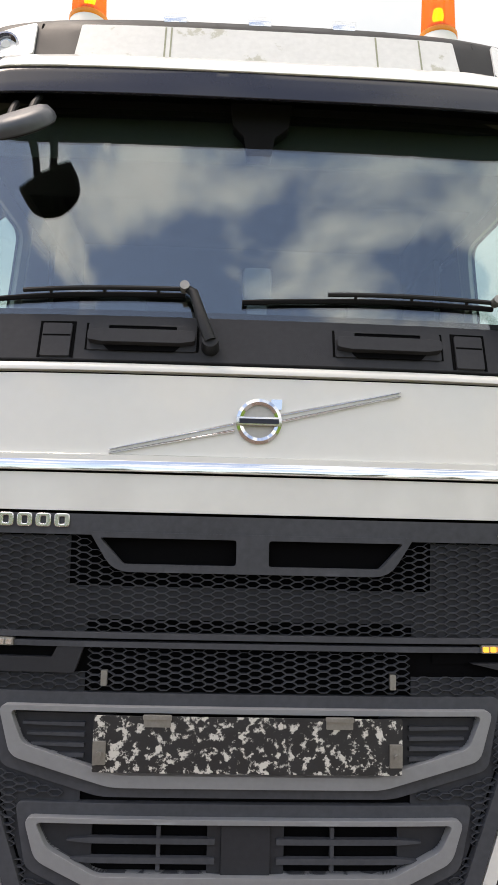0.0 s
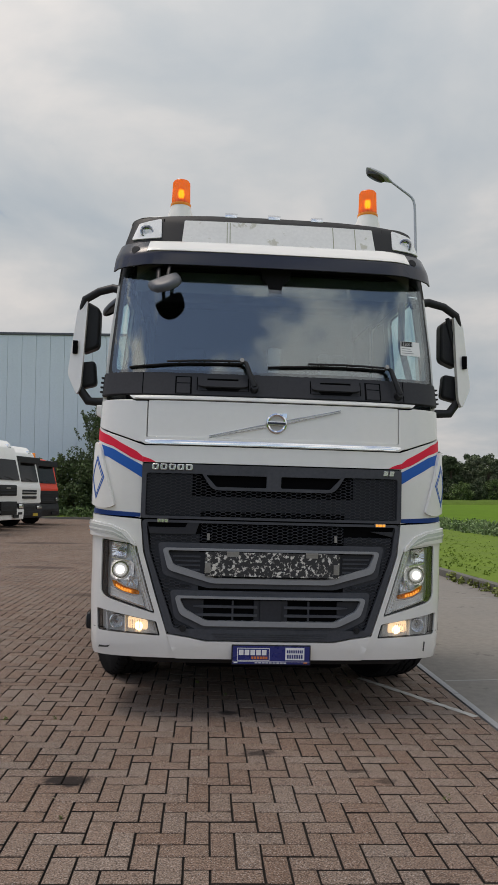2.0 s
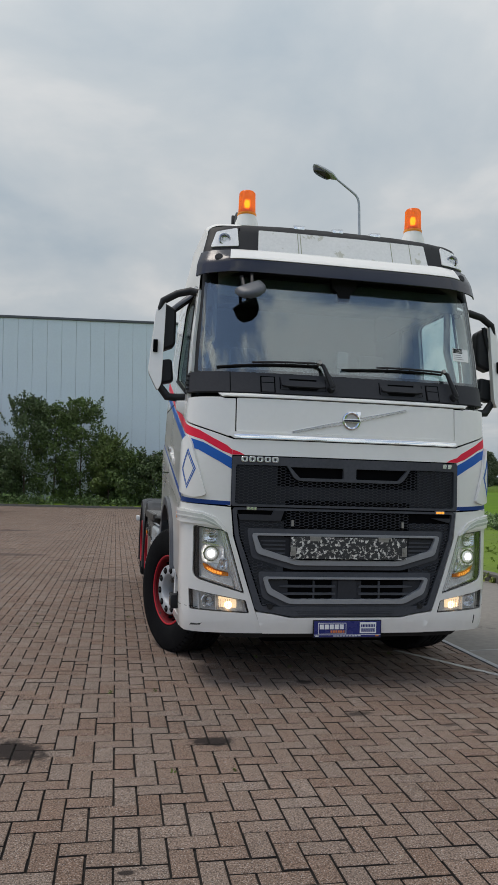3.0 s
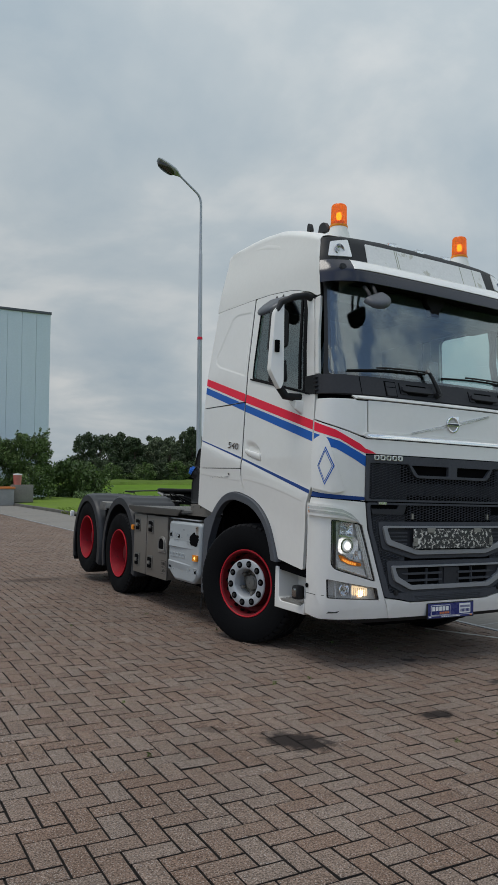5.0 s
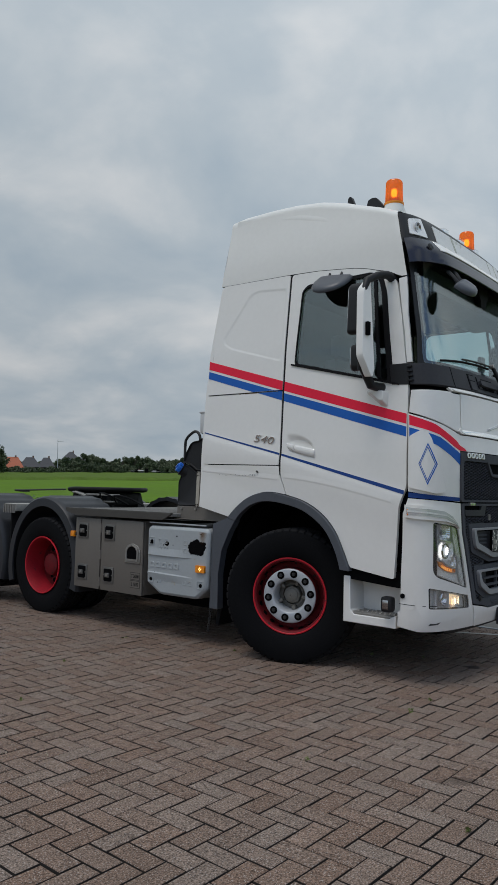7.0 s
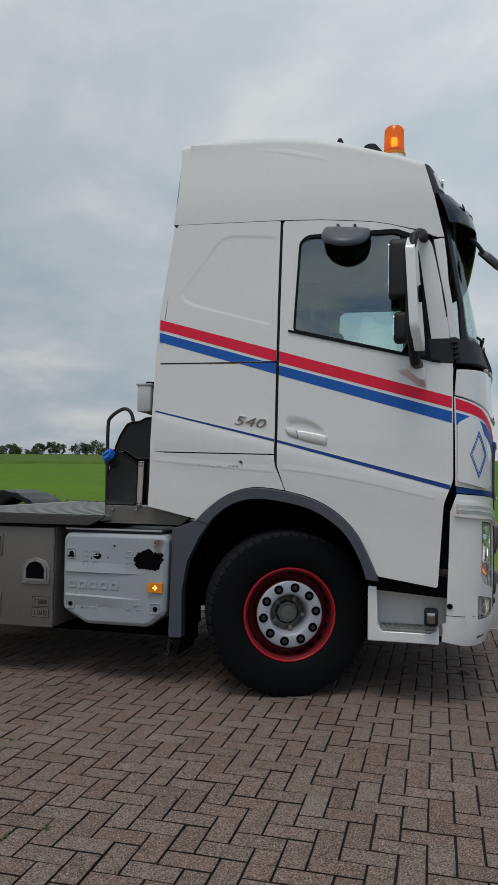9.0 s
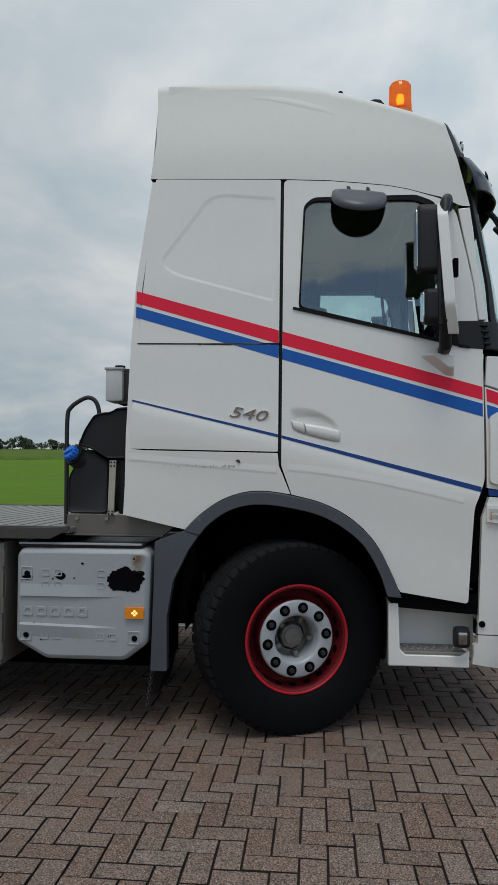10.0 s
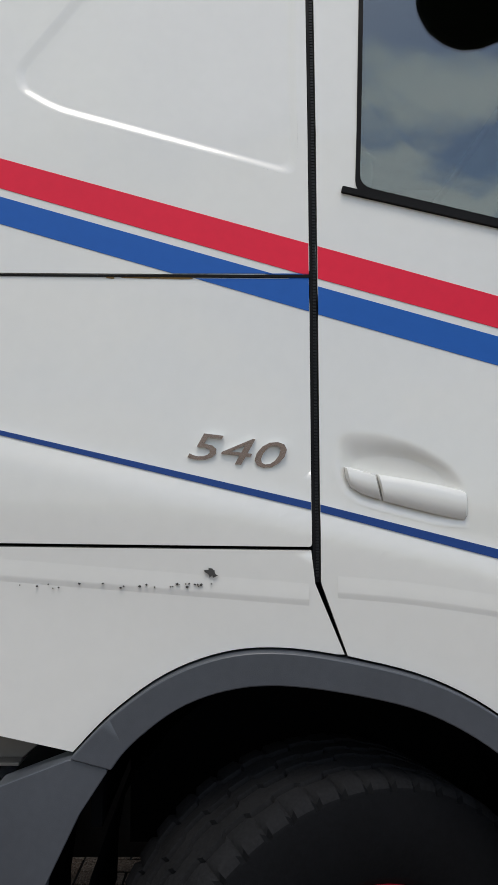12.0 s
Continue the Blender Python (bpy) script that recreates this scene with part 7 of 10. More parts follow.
WHEELS = {}
def wheel_meshes():
    W = WHEELS
    W["tyre_f"] = finish(tyre_bm(0.548, 0.188, 0.300), "tyre", [RUBBER, TREAD])
    W["tyre_r"] = finish(tyre_bm(0.522, 0.152, 0.296), "tyre", [RUBBER, TREAD])
    # front wheel: red dish with a silver nut ring standing level with the flange
    bm = revolve(bmesh.new(), [(0.300, 0.145), (0.310, 0.15), (0.310, 0.158), (0.296, 0.160), (0.285, 0.150), (0.279, 0.10), (0.268, 0.035), (0.225, 0.018), (0.12, 0.015), (0.12, -0.13), (0.29, -0.145)], (0, 0, 0), (-1, 0, 0), 72)
    W["rim_f"] = finish(bm, "rim", RIMGRIMESHADE)
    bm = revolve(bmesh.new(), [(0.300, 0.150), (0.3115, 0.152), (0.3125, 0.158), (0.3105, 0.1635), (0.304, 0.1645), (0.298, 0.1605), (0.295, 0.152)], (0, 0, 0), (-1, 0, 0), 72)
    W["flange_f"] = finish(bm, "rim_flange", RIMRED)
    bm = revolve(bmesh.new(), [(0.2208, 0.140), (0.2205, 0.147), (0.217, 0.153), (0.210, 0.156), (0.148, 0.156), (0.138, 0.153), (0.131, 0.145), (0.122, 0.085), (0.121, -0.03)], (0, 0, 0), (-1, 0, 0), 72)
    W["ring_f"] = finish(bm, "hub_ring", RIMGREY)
    W["wall_f"] = finish(revolve(bmesh.new(), [(0.226, 0.0), (0.2222, 0.05), (0.2210, 0.1405)], (0, 0, 0), (-1, 0, 0), 72), "ring_wall", RIMGRIMESHADE)
    bm = revolve(bmesh.new(), [(0.121, 0.025), (0.104, 0.030), (0.090, 0.042), (0.083, 0.042), (0.082, 0.008), (0.0005, 0.008)], (0, 0, 0), (-1, 0, 0), 40)
    for k in range(5):
        bx = boxbm(-0.095, -0.025, -0.013, 0.013, 0.087, 0.120, 0.004)
        bmesh.ops.transform(bx, matrix=Matrix.Rotation(2 * math.pi * (k + 0.35) / 5, 4, "X"), verts=bx.verts[:])
        tmp = bpy.data.meshes.new("rib"); bx.to_mesh(tmp); bx.free(); bm.from_mesh(tmp); bpy.data.meshes.remove(tmp)
    W["well_f"] = finish(bm, "hub_well", HUBCAP)
    bm = revolve(bmesh.new(), [(0.076, 0.008), (0.074, 0.053), (0.070, 0.070), (0.058, 0.078), (0.052, 0.078)], (0, 0, 0), (-1, 0, 0), 8)
    revolve(bm, [(0.054, 0.074), (0.052, 0.084), (0.047, 0.088), (0.012, 0.090), (0.010, 0.087), (0.0005, 0.087)], (0, 0, 0), (-1, 0, 0), 32)
    W["cap_f"] = finish(bm, "hub_cap", HUBCAP)
    # recesses and vent holes are near-black discs, their unlit depth painted on
    W["hole"] = finish(cyl(bmesh.new(), (-0.09, 0, 0), (-0.1015, 0, 0), 0.0275, seg=20), "nut_recess", VOID)
    bm = revolve(bmesh.new(), [(0.031, 0.150), (0.031, 0.1572), (0.0285, 0.1572), (0.0275, 0.150)], (0, 0, 0), (-1, 0, 0), 20)
    revolve(bm, [(0.0285, 0.1565), (0.0005, 0.1565)], (0, 0, 0), (-1, 0, 0), 20)
    W["recess_f"] = finish(bm, "nut_recess", VOID)
    W["nut"] = finish(cyl(bmesh.new(), (-0.09, 0, 0), (-0.108, 0, 0), 0.0165, 0.0125, seg=6), "wheel_nut", CHASSIS)
    W["nut_f"] = finish(cyl(bmesh.new(), (-0.150, 0, 0), (-0.172, 0, 0), 0.0175, 0.0125, seg=6), "wheel_nut", CHASSIS)
    bm = bmesh.new()
    cyl(bm, (0, 0, 0.006), (0, 0, -0.0045), 0.021, seg=16)
    W["vent"] = finish(bm, "vent_hole", VOID)
    # rear wheel: deep red dish
    bm = revolve(bmesh.new(), [(0.288, 0.13), (0.311, 0.135), (0.311, 0.145), (0.297, 0.147), (0.285, 0.13), (0.268, 0.05), (0.245, -0.05), (0.252, -0.06), (0.288, -0.14)], (0, 0, 0), (-1, 0, 0), 60)
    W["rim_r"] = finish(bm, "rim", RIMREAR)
    W["disc_r"] = finish(revolve(bmesh.new(), [(0.2475, -0.045), (0.244, -0.060), (0.23, -0.10), (0.19, -0.115), (0.15, -0.115), (0.15, -0.13)], (0, 0, 0), (-1, 0, 0), 60), "disc", RIMGRIMESHADE)
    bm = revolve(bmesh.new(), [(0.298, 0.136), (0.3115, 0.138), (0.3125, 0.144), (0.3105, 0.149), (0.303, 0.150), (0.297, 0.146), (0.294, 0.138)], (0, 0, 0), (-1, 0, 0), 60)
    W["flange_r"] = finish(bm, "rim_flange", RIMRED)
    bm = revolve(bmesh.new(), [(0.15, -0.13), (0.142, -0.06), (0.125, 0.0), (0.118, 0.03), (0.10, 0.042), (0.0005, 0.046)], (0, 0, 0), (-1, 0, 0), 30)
    W["hub_r"] = finish(bm, "hub", RIMGRIMESHADE)
    bm = revolve(bmesh.new(), [(0.288, 0.12), (0.26, 0.1), (0.25, -0.1), (0.288, -0.12)], (0, 0, 0), (-1, 0, 0), 36)
    W["rim_in"] = finish(bm, "rim", CHASSIS)


wheel_meshes()
# hand holes likewise: black discs on the solid dish, shade as colour
WHEELS["slot_r"] = finish(cyl(bmesh.new(), (0.118, 0, 0), (0.099, 0, 0), 0.024, seg=16), "hand_hole", VOID)
WHEELS["nut_r"] = finish(cyl(bmesh.new(), (0.120, 0, 0), (0.088, 0, 0), 0.014, seg=6), "wheel_nut", CHASSIS)


def sub(name, mesh, parent, m=None):
    o = new(name, mesh)
    o.parent = parent
    if m is not None:
        o.matrix_basis = m
    return o


def put_wheel(u, y, z, kind, steer=0.0, left=False):
    w = sub("wheel", WHEELS["tyre_f" if kind == "f" else "tyre_r"], tractor, pose(u, y - TY, z, 0, 0, (180 if left else 0) + steer))
    tagged(w, "black tyre on a red steel wheel")
    if kind == "f":
        sub("rim", WHEELS["rim_f"], w)
        sub("rim_flange", WHEELS["flange_f"], w)
        sub("hub_ring", WHEELS["ring_f"], w)
        sub("ring_wall", WHEELS["wall_f"], w)
        sub("hub_well", WHEELS["well_f"], w)
        sub("hub_cap", WHEELS["cap_f"], w)
        for k in range(10):
            r = Matrix.Rotation(2 * math.pi * (k + 0.3) / 10, 4, "X")
            sub("nut_recess", WHEELS["recess_f"], w, r @ Matrix.Translation((0, 0, 0.179)))
            sub("wheel_nut", WHEELS["nut_f"], w, r @ Matrix.Translation((0, 0, 0.179)))
        for k in range(20):
            sub("vent_hole", WHEELS["vent"], w, Matrix.Rotation(2 * math.pi * k / 20, 4, "X") @ Matrix.Translation((-0.085, 0, 0.276)))
    else:
        sub("rim", WHEELS["rim_r"], w)
        sub("rim_flange", WHEELS["flange_r"], w)
        sub("disc", WHEELS["disc_r"], w)
        sub("hub", WHEELS["hub_r"], w)
        for k in range(8):
            sub("hand_hole", WHEELS["slot_r"], w, Matrix.Rotation(2 * math.pi * k / 8, 4, "X") @ Matrix.Translation((0, 0, 0.208)))
        for k in range(10):
            sub("wheel_nut", WHEELS["nut_r"], w, Matrix.Rotation(2 * math.pi * k / 10, 4, "X") @ Matrix.Translation((0, 0, 0.165)))
        for k in range(10):
            r = Matrix.Rotation(2 * math.pi * k / 10, 4, "X")
            sub("wheel_nut", WHEELS["nut"], w, r @ Matrix.Translation((0.195, 0, 0.168)))
        for k in range(8):
            sub("vent_hole", WHEELS["hole"], w, Matrix.Rotation(2 * math.pi * (k + 0.5) / 8, 4, "X") @ Matrix.Translation((0.192, 0, 0.208)))
        i = sub("inner_wheel", WHEELS["tyre_r"], w, pose(0.33, 0, 0))
        sub("inner_rim", WHEELS["rim_in"], w, pose(0.33, 0, 0))


FW, A2, A3 = 3.685, 6.99, 8.38
LIFTED = 0.63                 # the third axle is raised off the ground
put_wheel(-1.088, FW, 0.540, "f", 21)
put_wheel(1.088, FW, 0.540, "f", 21, True)
for y, z in ((A2, 0.513), (A3, LIFTED)):
    put_wheel(-1.115, y, z, "r")
    put_wheel(1.115, y, z, "r", 0, True)

# ---- chassis ----
for u in (-0.43, 0.43):
    tpart("chassis_rail", boxbm(u - 0.04, u + 0.04, 2.7, 9.0, 0.72, 1.0, 0.01), CHASSIS)
for y in (3.0, 4.3, 5.2, 6.2, 7.7, 8.9):
    tpart("cross_member", boxbm(-0.42, 0.42, y - 0.06, y + 0.06, 0.75, 0.95, 0.01), CHASSIS)
for y in (FW, A2, A3):
    bm = bmesh.new()
    az_ = LIFTED if y == A3 else 0.52
    cyl(bm, (-0.95, y, az_), (0.95, y, az_), 0.075, seg=20)
    if y == A2:
        bmesh.ops.create_uvsphere(bm, u_segments=20, v_segments=12, radius=0.22, matrix=Matrix.Translation((0, y, az_)))
    tpart("axle", bm, CHASSIS)
tpart("engine_block", boxbm(-0.40, 0.40, 2.75, 4.2, 0.55, 1.25, 0.05), CHASSIS)
fpanel("bumper_valance", [(-0.93, 0.345), (0.93, 0.345), (1.0, 0.415), (-1.0, 0.415)], BLACK, 0.03, 0.02, d0=0.03, label="black valance under the bumper")
for sgn in (-1, 1):
    spanel("bumper_seam", [(2.395, 0.588), (2.632, 0.594), (2.632, 0.598), (2.395, 0.592)], sgn, VOID, 0.003, 0, d0=-0.0068)
# unseen engine, gears and tanks under the frame, added to darken the ground
tpart("underbody_blocker", boxbm(-0.58, 0.58, 2.62, 4.15, 0.27, 0.62, 0.05), VOID)
tpart("unseen_gearbox", boxbm(-0.28, 0.28, 4.15, 5.25, 0.42, 0.95, 0.08), CHASSIS)
tpart("unseen_shaft", cyl(bmesh.new(), (0, 5.25, 0.70), (0, A2, 0.56), 0.07, seg=18), CHASSIS)
for y in (5.5, 6.0):
    tpart("unseen_air_tank", cyl(bmesh.new(), (-0.36, y, 0.60), (0.36, y, 0.60), 0.13, seg=22), CHASSIS)
# unseen side walls, added to keep light from reaching under the frame
tpart("side_blocker", boxbm(-0.70, -0.66, 4.45, 6.4, 0.22, 1.02, 0.0), VOID)
tpart("side_blocker", boxbm(0.66, 0.70, 4.45, 6.4, 0.22, 1.02, 0.0), VOID)
for sgn in (-1, 1):
    # wheel housing: the arch's shade is put into its near-black colour
    bm = bmesh.new()
    prev = None
    for k in range(19):
        an = math.pi * (-0.02 + 1.10 * k / 18)
        c, s_ = math.cos(an), math.sin(an)
        cur = [bm.verts.new((sgn * u, FW + 0.02 + c * 0.585, 0.60 + s_ * 0.745)) for u in (0.62, 1.17)]
        if prev:
            bm.faces.new((prev[0], prev[1], cur[1], cur[0]))
        prev = cur
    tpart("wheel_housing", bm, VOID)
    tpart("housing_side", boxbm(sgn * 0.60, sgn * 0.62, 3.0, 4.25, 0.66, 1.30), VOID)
    # added wall that shuts off the view through the arch
    tpart("housing_blocker", boxbm(sgn * 0.62, sgn * 1.16, 4.235, 4.262, 0.95, 1.42), VOID)
    # mudguard behind the front wheel
    L = [(4.20, 1.125), (4.285, 1.148), (4.455, 1.085), (4.458, 0.83), (4.470, 0.345), (4.374, 0.345), (4.379, 0.65), (4.345, 0.86), (4.263, 1.03)]
    mg = tpart("mudguard", extrude_yz(L, sgn * 1.20, sgn * 1.275, 0.01), MIDGREY, None, "grey plastic mudguard behind the front wheel", 0.008)
    # near-black solid in place of the shade inside the thin mudguard
    tpart("guard_shade", extrude_yz([(4.24, 1.11), (4.285, 1.14), (4.44, 1.08), (4.445, 0.36), (4.40, 0.36), (4.40, 0.65), (4.37, 0.86), (4.29, 1.02)], sgn * 0.75, sgn * 1.20), VOID, mg)
    tpart("mud_flap", extrude_yz([(4.40, 0.36), (4.45, 0.36), (4.475, 0.19), (4.44, 0.19)], sgn * 0.80, sgn * 1.18), SEAL, mg)
    for k in range(11):
        q = k / 10
        c_ = Vector((sgn * 1.262, 4.462 + 0.028 * q, 0.335 - 0.190 * q))
        lk_ = revolve(bmesh.new(), [(0.0075, -0.0025), (0.0125, -0.0025), (0.0125, 0.0025), (0.0075, 0.0025), (0.0075, -0.0025)], c_, (1, 0, 0) if k % 2 else (0, 1, 0), 10)
        tpart("chain_link", lk_, CHASSIS, mg)

def rust_film(y, z, r):
    """Thin brown run-off round a spot, breaking up into nothing."""
    m = bpy.data.materials.new("thin_rust_film")
    m.use_nodes = True
    n, l = m.node_tree.nodes, m.node_tree.links
    n.clear()
    out = n.new("ShaderNodeOutputMaterial")
    tc = n.new("ShaderNodeTexCoord")
    sub_ = n.new("ShaderNodeVectorMath"); sub_.operation = "SUBTRACT"; sub_.inputs[1].default_value = (0, y, z)
    l.new(tc.outputs["Object"], sub_.inputs[0])
    sc_ = n.new("ShaderNodeVectorMath"); sc_.operation = "MULTIPLY"; sc_.inputs[1].default_value = (0, 1.5 / r, 0.8 / r)
    l.new(sub_.outputs[0], sc_.inputs[0])
    ln = n.new("ShaderNodeVectorMath"); ln.operation = "LENGTH"
    l.new(sc_.outputs[0], ln.inputs[0])
    no = n.new("ShaderNodeTexNoise"); no.inputs["Scale"].default_value = 28.0; no.inputs["Detail"].default_value = 5.0
    l.new(tc.outputs["Object"], no.inputs["Vector"])
    ad = n.new("ShaderNodeMath"); ad.operation = "ADD"; l.new(ln.outputs["Value"], ad.inputs[0]); l.new(no.outputs["Fac"], ad.inputs[1])
    mr = n.new("ShaderNodeMapRange"); mr.inputs["From Min"].default_value = 0.55; mr.inputs["From Max"].default_value = 1.5; mr.inputs["To Min"].default_value = 0.75; mr.inputs["To Max"].default_value = 0.0
    l.new(ad.outputs[0], mr.inputs["Value"])
    tr = n.new("ShaderNodeBsdfTransparent")
    df = n.new("ShaderNodeBsdfDiffuse"); df.inputs[0].default_value = (0.20, 0.115, 0.05, 1)
    mx = n.new("ShaderNodeMixShader")
    l.new(mr.outputs[0], mx.inputs[0]); l.new(tr.outputs[0], mx.inputs[1]); l.new(df.outputs[0], mx.inputs[2])
    l.new(mx.outputs[0], out.inputs[0])
    return m


LATCH = mat("tarnished_latch_steel", (0.16, 0.155, 0.145), 0.4, 0.6, 0.25, 14.0)
# fuel tank with its grey cover
for sgn in (-1, 1):
    T = [(4.487, 0.500), (4.615, 0.402), (5.080, 0.400), (5.262, 0.500), (5.266, 1.0), (5.235, 1.036), (4.51, 1.040), (4.475, 1.01)]
    tank = tpart("tank_cover", extrude_yz(T, sgn * 0.70, sgn * 1.30, 0.03), TANK, None, "pale grey tank cover with flaked paint and rust", 0.028)
    if sgn < 0:
        face = -1.3005
        def tplate(name, pts, mt, e=0.002, r=0.0, label=""):
            return tpart(name, extrude_yz(pts, face - e, face + 0.002, r), mt, tank, label)
        def flake(y, z, ry_, rz_, n=40):
            """A flaked patch with a ragged edge of small bites."""
            run, L = 1.0, []
            for i in range(n):
                an = 2 * math.pi * i / n
                run += rng.uniform(-0.12, 0.12) + (1.0 - run) * 0.25
                k = run * (1 + 0.07 * math.sin(2 * an + 2.2) + 0.05 * math.sin(3 * an + 1))
                L.append((y + math.cos(an) * ry_ * k, z + math.sin(an) * rz_ * k))
            tplate("flaked_patch", L, VOID, 0.0012)

        flake(4.615, 0.862, 0.094, 0.074, 64)
        flake(4.535, 0.903, 0.026, 0.018, 20)
        flake(5.002, 0.877, 0.026, 0.022, 26)
        flake(4.757, 0.779, 0.021, 0.016, 22)
        flake(5.196, 0.868, 0.030, 0.016, 24)
        for y, z, r in ((4.871, 0.952, 0.008), (5.153, 0.601, 0.008), (4.918, 0.868, 0.005), (5.045, 0.862, 0.005), (4.705, 0.541, 0.007), (5.108, 0.512, 0.005), (4.57, 0.985, 0.006), (4.93, 0.55, 0.003)):
            flake(y, z, r, r, 9)
        tpart("rust_stain", extrude_yz([(4.500, 0.90), (4.60, 0.90), (4.60, 1.005), (4.500, 1.005)], face - 0.0022, face + 0.002), rust_film(4.545 - TY, 0.998, 0.075), tank, "brown rust run-off")

        def rib(z, fade, lit_above):
            """A pressed step across the cover, running out towards the front."""
            bm = bmesh.new()
            prev = None
            for i in range(17):
                t = i / 16
                y, h = 5.236 - (5.236 - fade) * t, 0.013 * min(1.0, (1 - t) * 2.2)
                zz = z - (0.013 * t if lit_above else 0.0)
                L = ((zz + 0.012, -0.001), (zz, h), (zz - 0.070, -0.001)) if lit_above else ((zz + 0.070, -0.001), (zz, h), (zz - 0.006, -0.001))
                cur = [bm.verts.new((face - e, y, q)) for q, e in L]
                if prev:
                    for j in range(2):
                        bm.faces.new((prev[j], cur[j], cur[j + 1], prev[j + 1]))
                prev = cur
            bmesh.ops.recalc_face_normals(bm, faces=bm.faces[:])
            tpart("tank_rib", bm, TANK, tank, smooth=False)

        rib(0.763, 4.66, False)
        rib(0.598, 4.66, True)
        for k in range(5):
            y = 5.190 - k * 0.081
            tpart("embossed_block", shell(fillet([(y - 0.033, 0.648), (y + 0.033, 0.648), (y + 0.028, 0.702), (y - 0.028, 0.702)], 0.014), lambda a, b, d: Vector((face + d, a, b)), 0.006, [fillet([(y - 0.016, 0.662), (y + 0.016, 0.662), (y + 0.013, 0.688), (y - 0.013, 0.688)], 0.008)], (0.1, 0.1), -0.005), TANK, tank, "", 0.0015)
        for y, z in ((5.203, 0.893), (5.201, 0.542), (4.563, 0.535)):
            tpart("bolt_pocket", shell(fillet([(y - 0.036, z - 0.038), (y + 0.036, z - 0.038), (y + 0.036, z + 0.038), (y - 0.036, z + 0.038)], 0.010), lambda a, b, d: Vector((face + d, a, b)), 0.012, [fillet([(y - 0.028, z - 0.030), (y + 0.028, z - 0.030), (y + 0.028, z + 0.030), (y - 0.028, z + 0.030)], 0.008)], (0.1, 0.1), -0.005), TANK, tank, "", 0.002)
            tpart("bolt", cyl(bmesh.new(), (face, y - 0.004, z - 0.004), (face - 0.010, y - 0.004, z - 0.004), 0.018, 0.013, 10), VOID, tank)
        for y in (5.087, 5.014, 4.760, 4.684):
            for z in (0.898, 0.827, 0.536):
                if not (y < 4.70 and z > 0.8):
                    tpart("pressed_mark", shell(fillet([(y - 0.023, z - 0.021), (y + 0.023, z - 0.021), (y + 0.023, z + 0.021), (y - 0.023, z + 0.021)], 0.006), lambda a, b, d: Vector((face + d, a, b)), 0.006, [fillet([(y - 0.016, z - 0.014), (y + 0.016, z - 0.014), (y + 0.016, z + 0.014), (y - 0.016, z + 0.014)], 0.004)], (0.1, 0.1), -0.003), TANK, tank, "", 0.001)
        tplate("side_marker", [(4.504, 0.647), (4.612, 0.647), (4.612, 0.711), (4.504, 0.711)], AMBERBODY, 0.018, 0.008, "amber side marker lamp")
        for dy, dz in ((-0.011, 0), (0.011, 0), (0, 0.011), (0, -0.011)):
            tpart("diode", cyl(bmesh.new(), (face - 0.017, 4.557 + dy, 0.679 + dz), (face - 0.0195, 4.557 + dy, 0.679 + dz), 0.0065, seg=10), MARKERGLOW, tank)
    tpart("tank_top_rail", boxbm(sgn * 1.262, sgn * 1.285, 4.53, 5.26, 1.058, 1.070, 0.004), TANK)
    # wide dark slab over the tank top, behind the pale rail
    tpart("tank_top_slab", boxbm(sgn * 0.75, sgn * 1.26, 4.53, 5.26, 1.040, 1.062, 0.004), CHASSIS)
    # tool locker
    lk = tpart("tool_locker", boxbm(sgn * 0.72, sgn * 1.255, 5.345, 6.38, 0.355, 1.065, 0.006), BOXGREY, None, "brown-grey metal tool locker with two doors")
    for y0, y1 in ((5.35, 5.965), (5.985, 6.385)):
        tpart("locker_door", boxbm(sgn * 1.25, sgn * 1.28, y0, y1, 0.352, 1.062, 0.004), BOXGREY, lk)
        if sgn < 0:
            for z in (0.932, 0.507):
                y = y0 + 0.49 if y0 < 5.5 else y0 + 0.27
                tpart("latch_plate", boxbm(-1.288, -1.27, y - 0.080, y + 0.080, z - 0.080, z + 0.080, 0.004), LATCH, lk)
                tpart("latch_cup", boxbm(-1.291, -1.27, y - 0.062, y + 0.062, z - 0.062, z + 0.062, 0.003), VOID, lk)
                tpart("latch_grip", boxbm(-1.304, -1.28, y - 0.030, y + 0.034, z - 0.022, z + 0.022, 0.005), LATCH, lk)
                tpart("latch_lock", cyl(bmesh.new(), (-1.30, y + 0.002, z), (-1.309, y + 0.002, z), 0.013, seg=14), STEEL, lk)
                for dy in (-0.058, 0.058):
                    for dz in (-0.06, 0.0, 0.06):
                        tpart("rivet", cyl(bmesh.new(), (-1.286, y + dy, z + dz), (-1.292, y + dy, z + dz), 0.006, 0.004, 8), STEEL, lk)
    for y in (5.352, 5.975):
        for z in (0.43, 0.70, 0.97):
            tpart("hinge", cyl(bmesh.new(), (sgn * 1.278, y, z - 0.045), (sgn * 1.278, y, z + 0.045), 0.011, seg=10), BOXGREY, lk)
    if sgn < 0:
        arch = [(5.375, 0.655), (5.592, 0.655), (5.592, 0.775), (5.56, 0.825), (5.485, 0.847), (5.41, 0.825), (5.375, 0.775)]
        tpart("grab_rim", extrude_yz(arch, -1.290, -1.275, 0.01), STEEL, lk, "bare aluminium grab opening", 0.003)
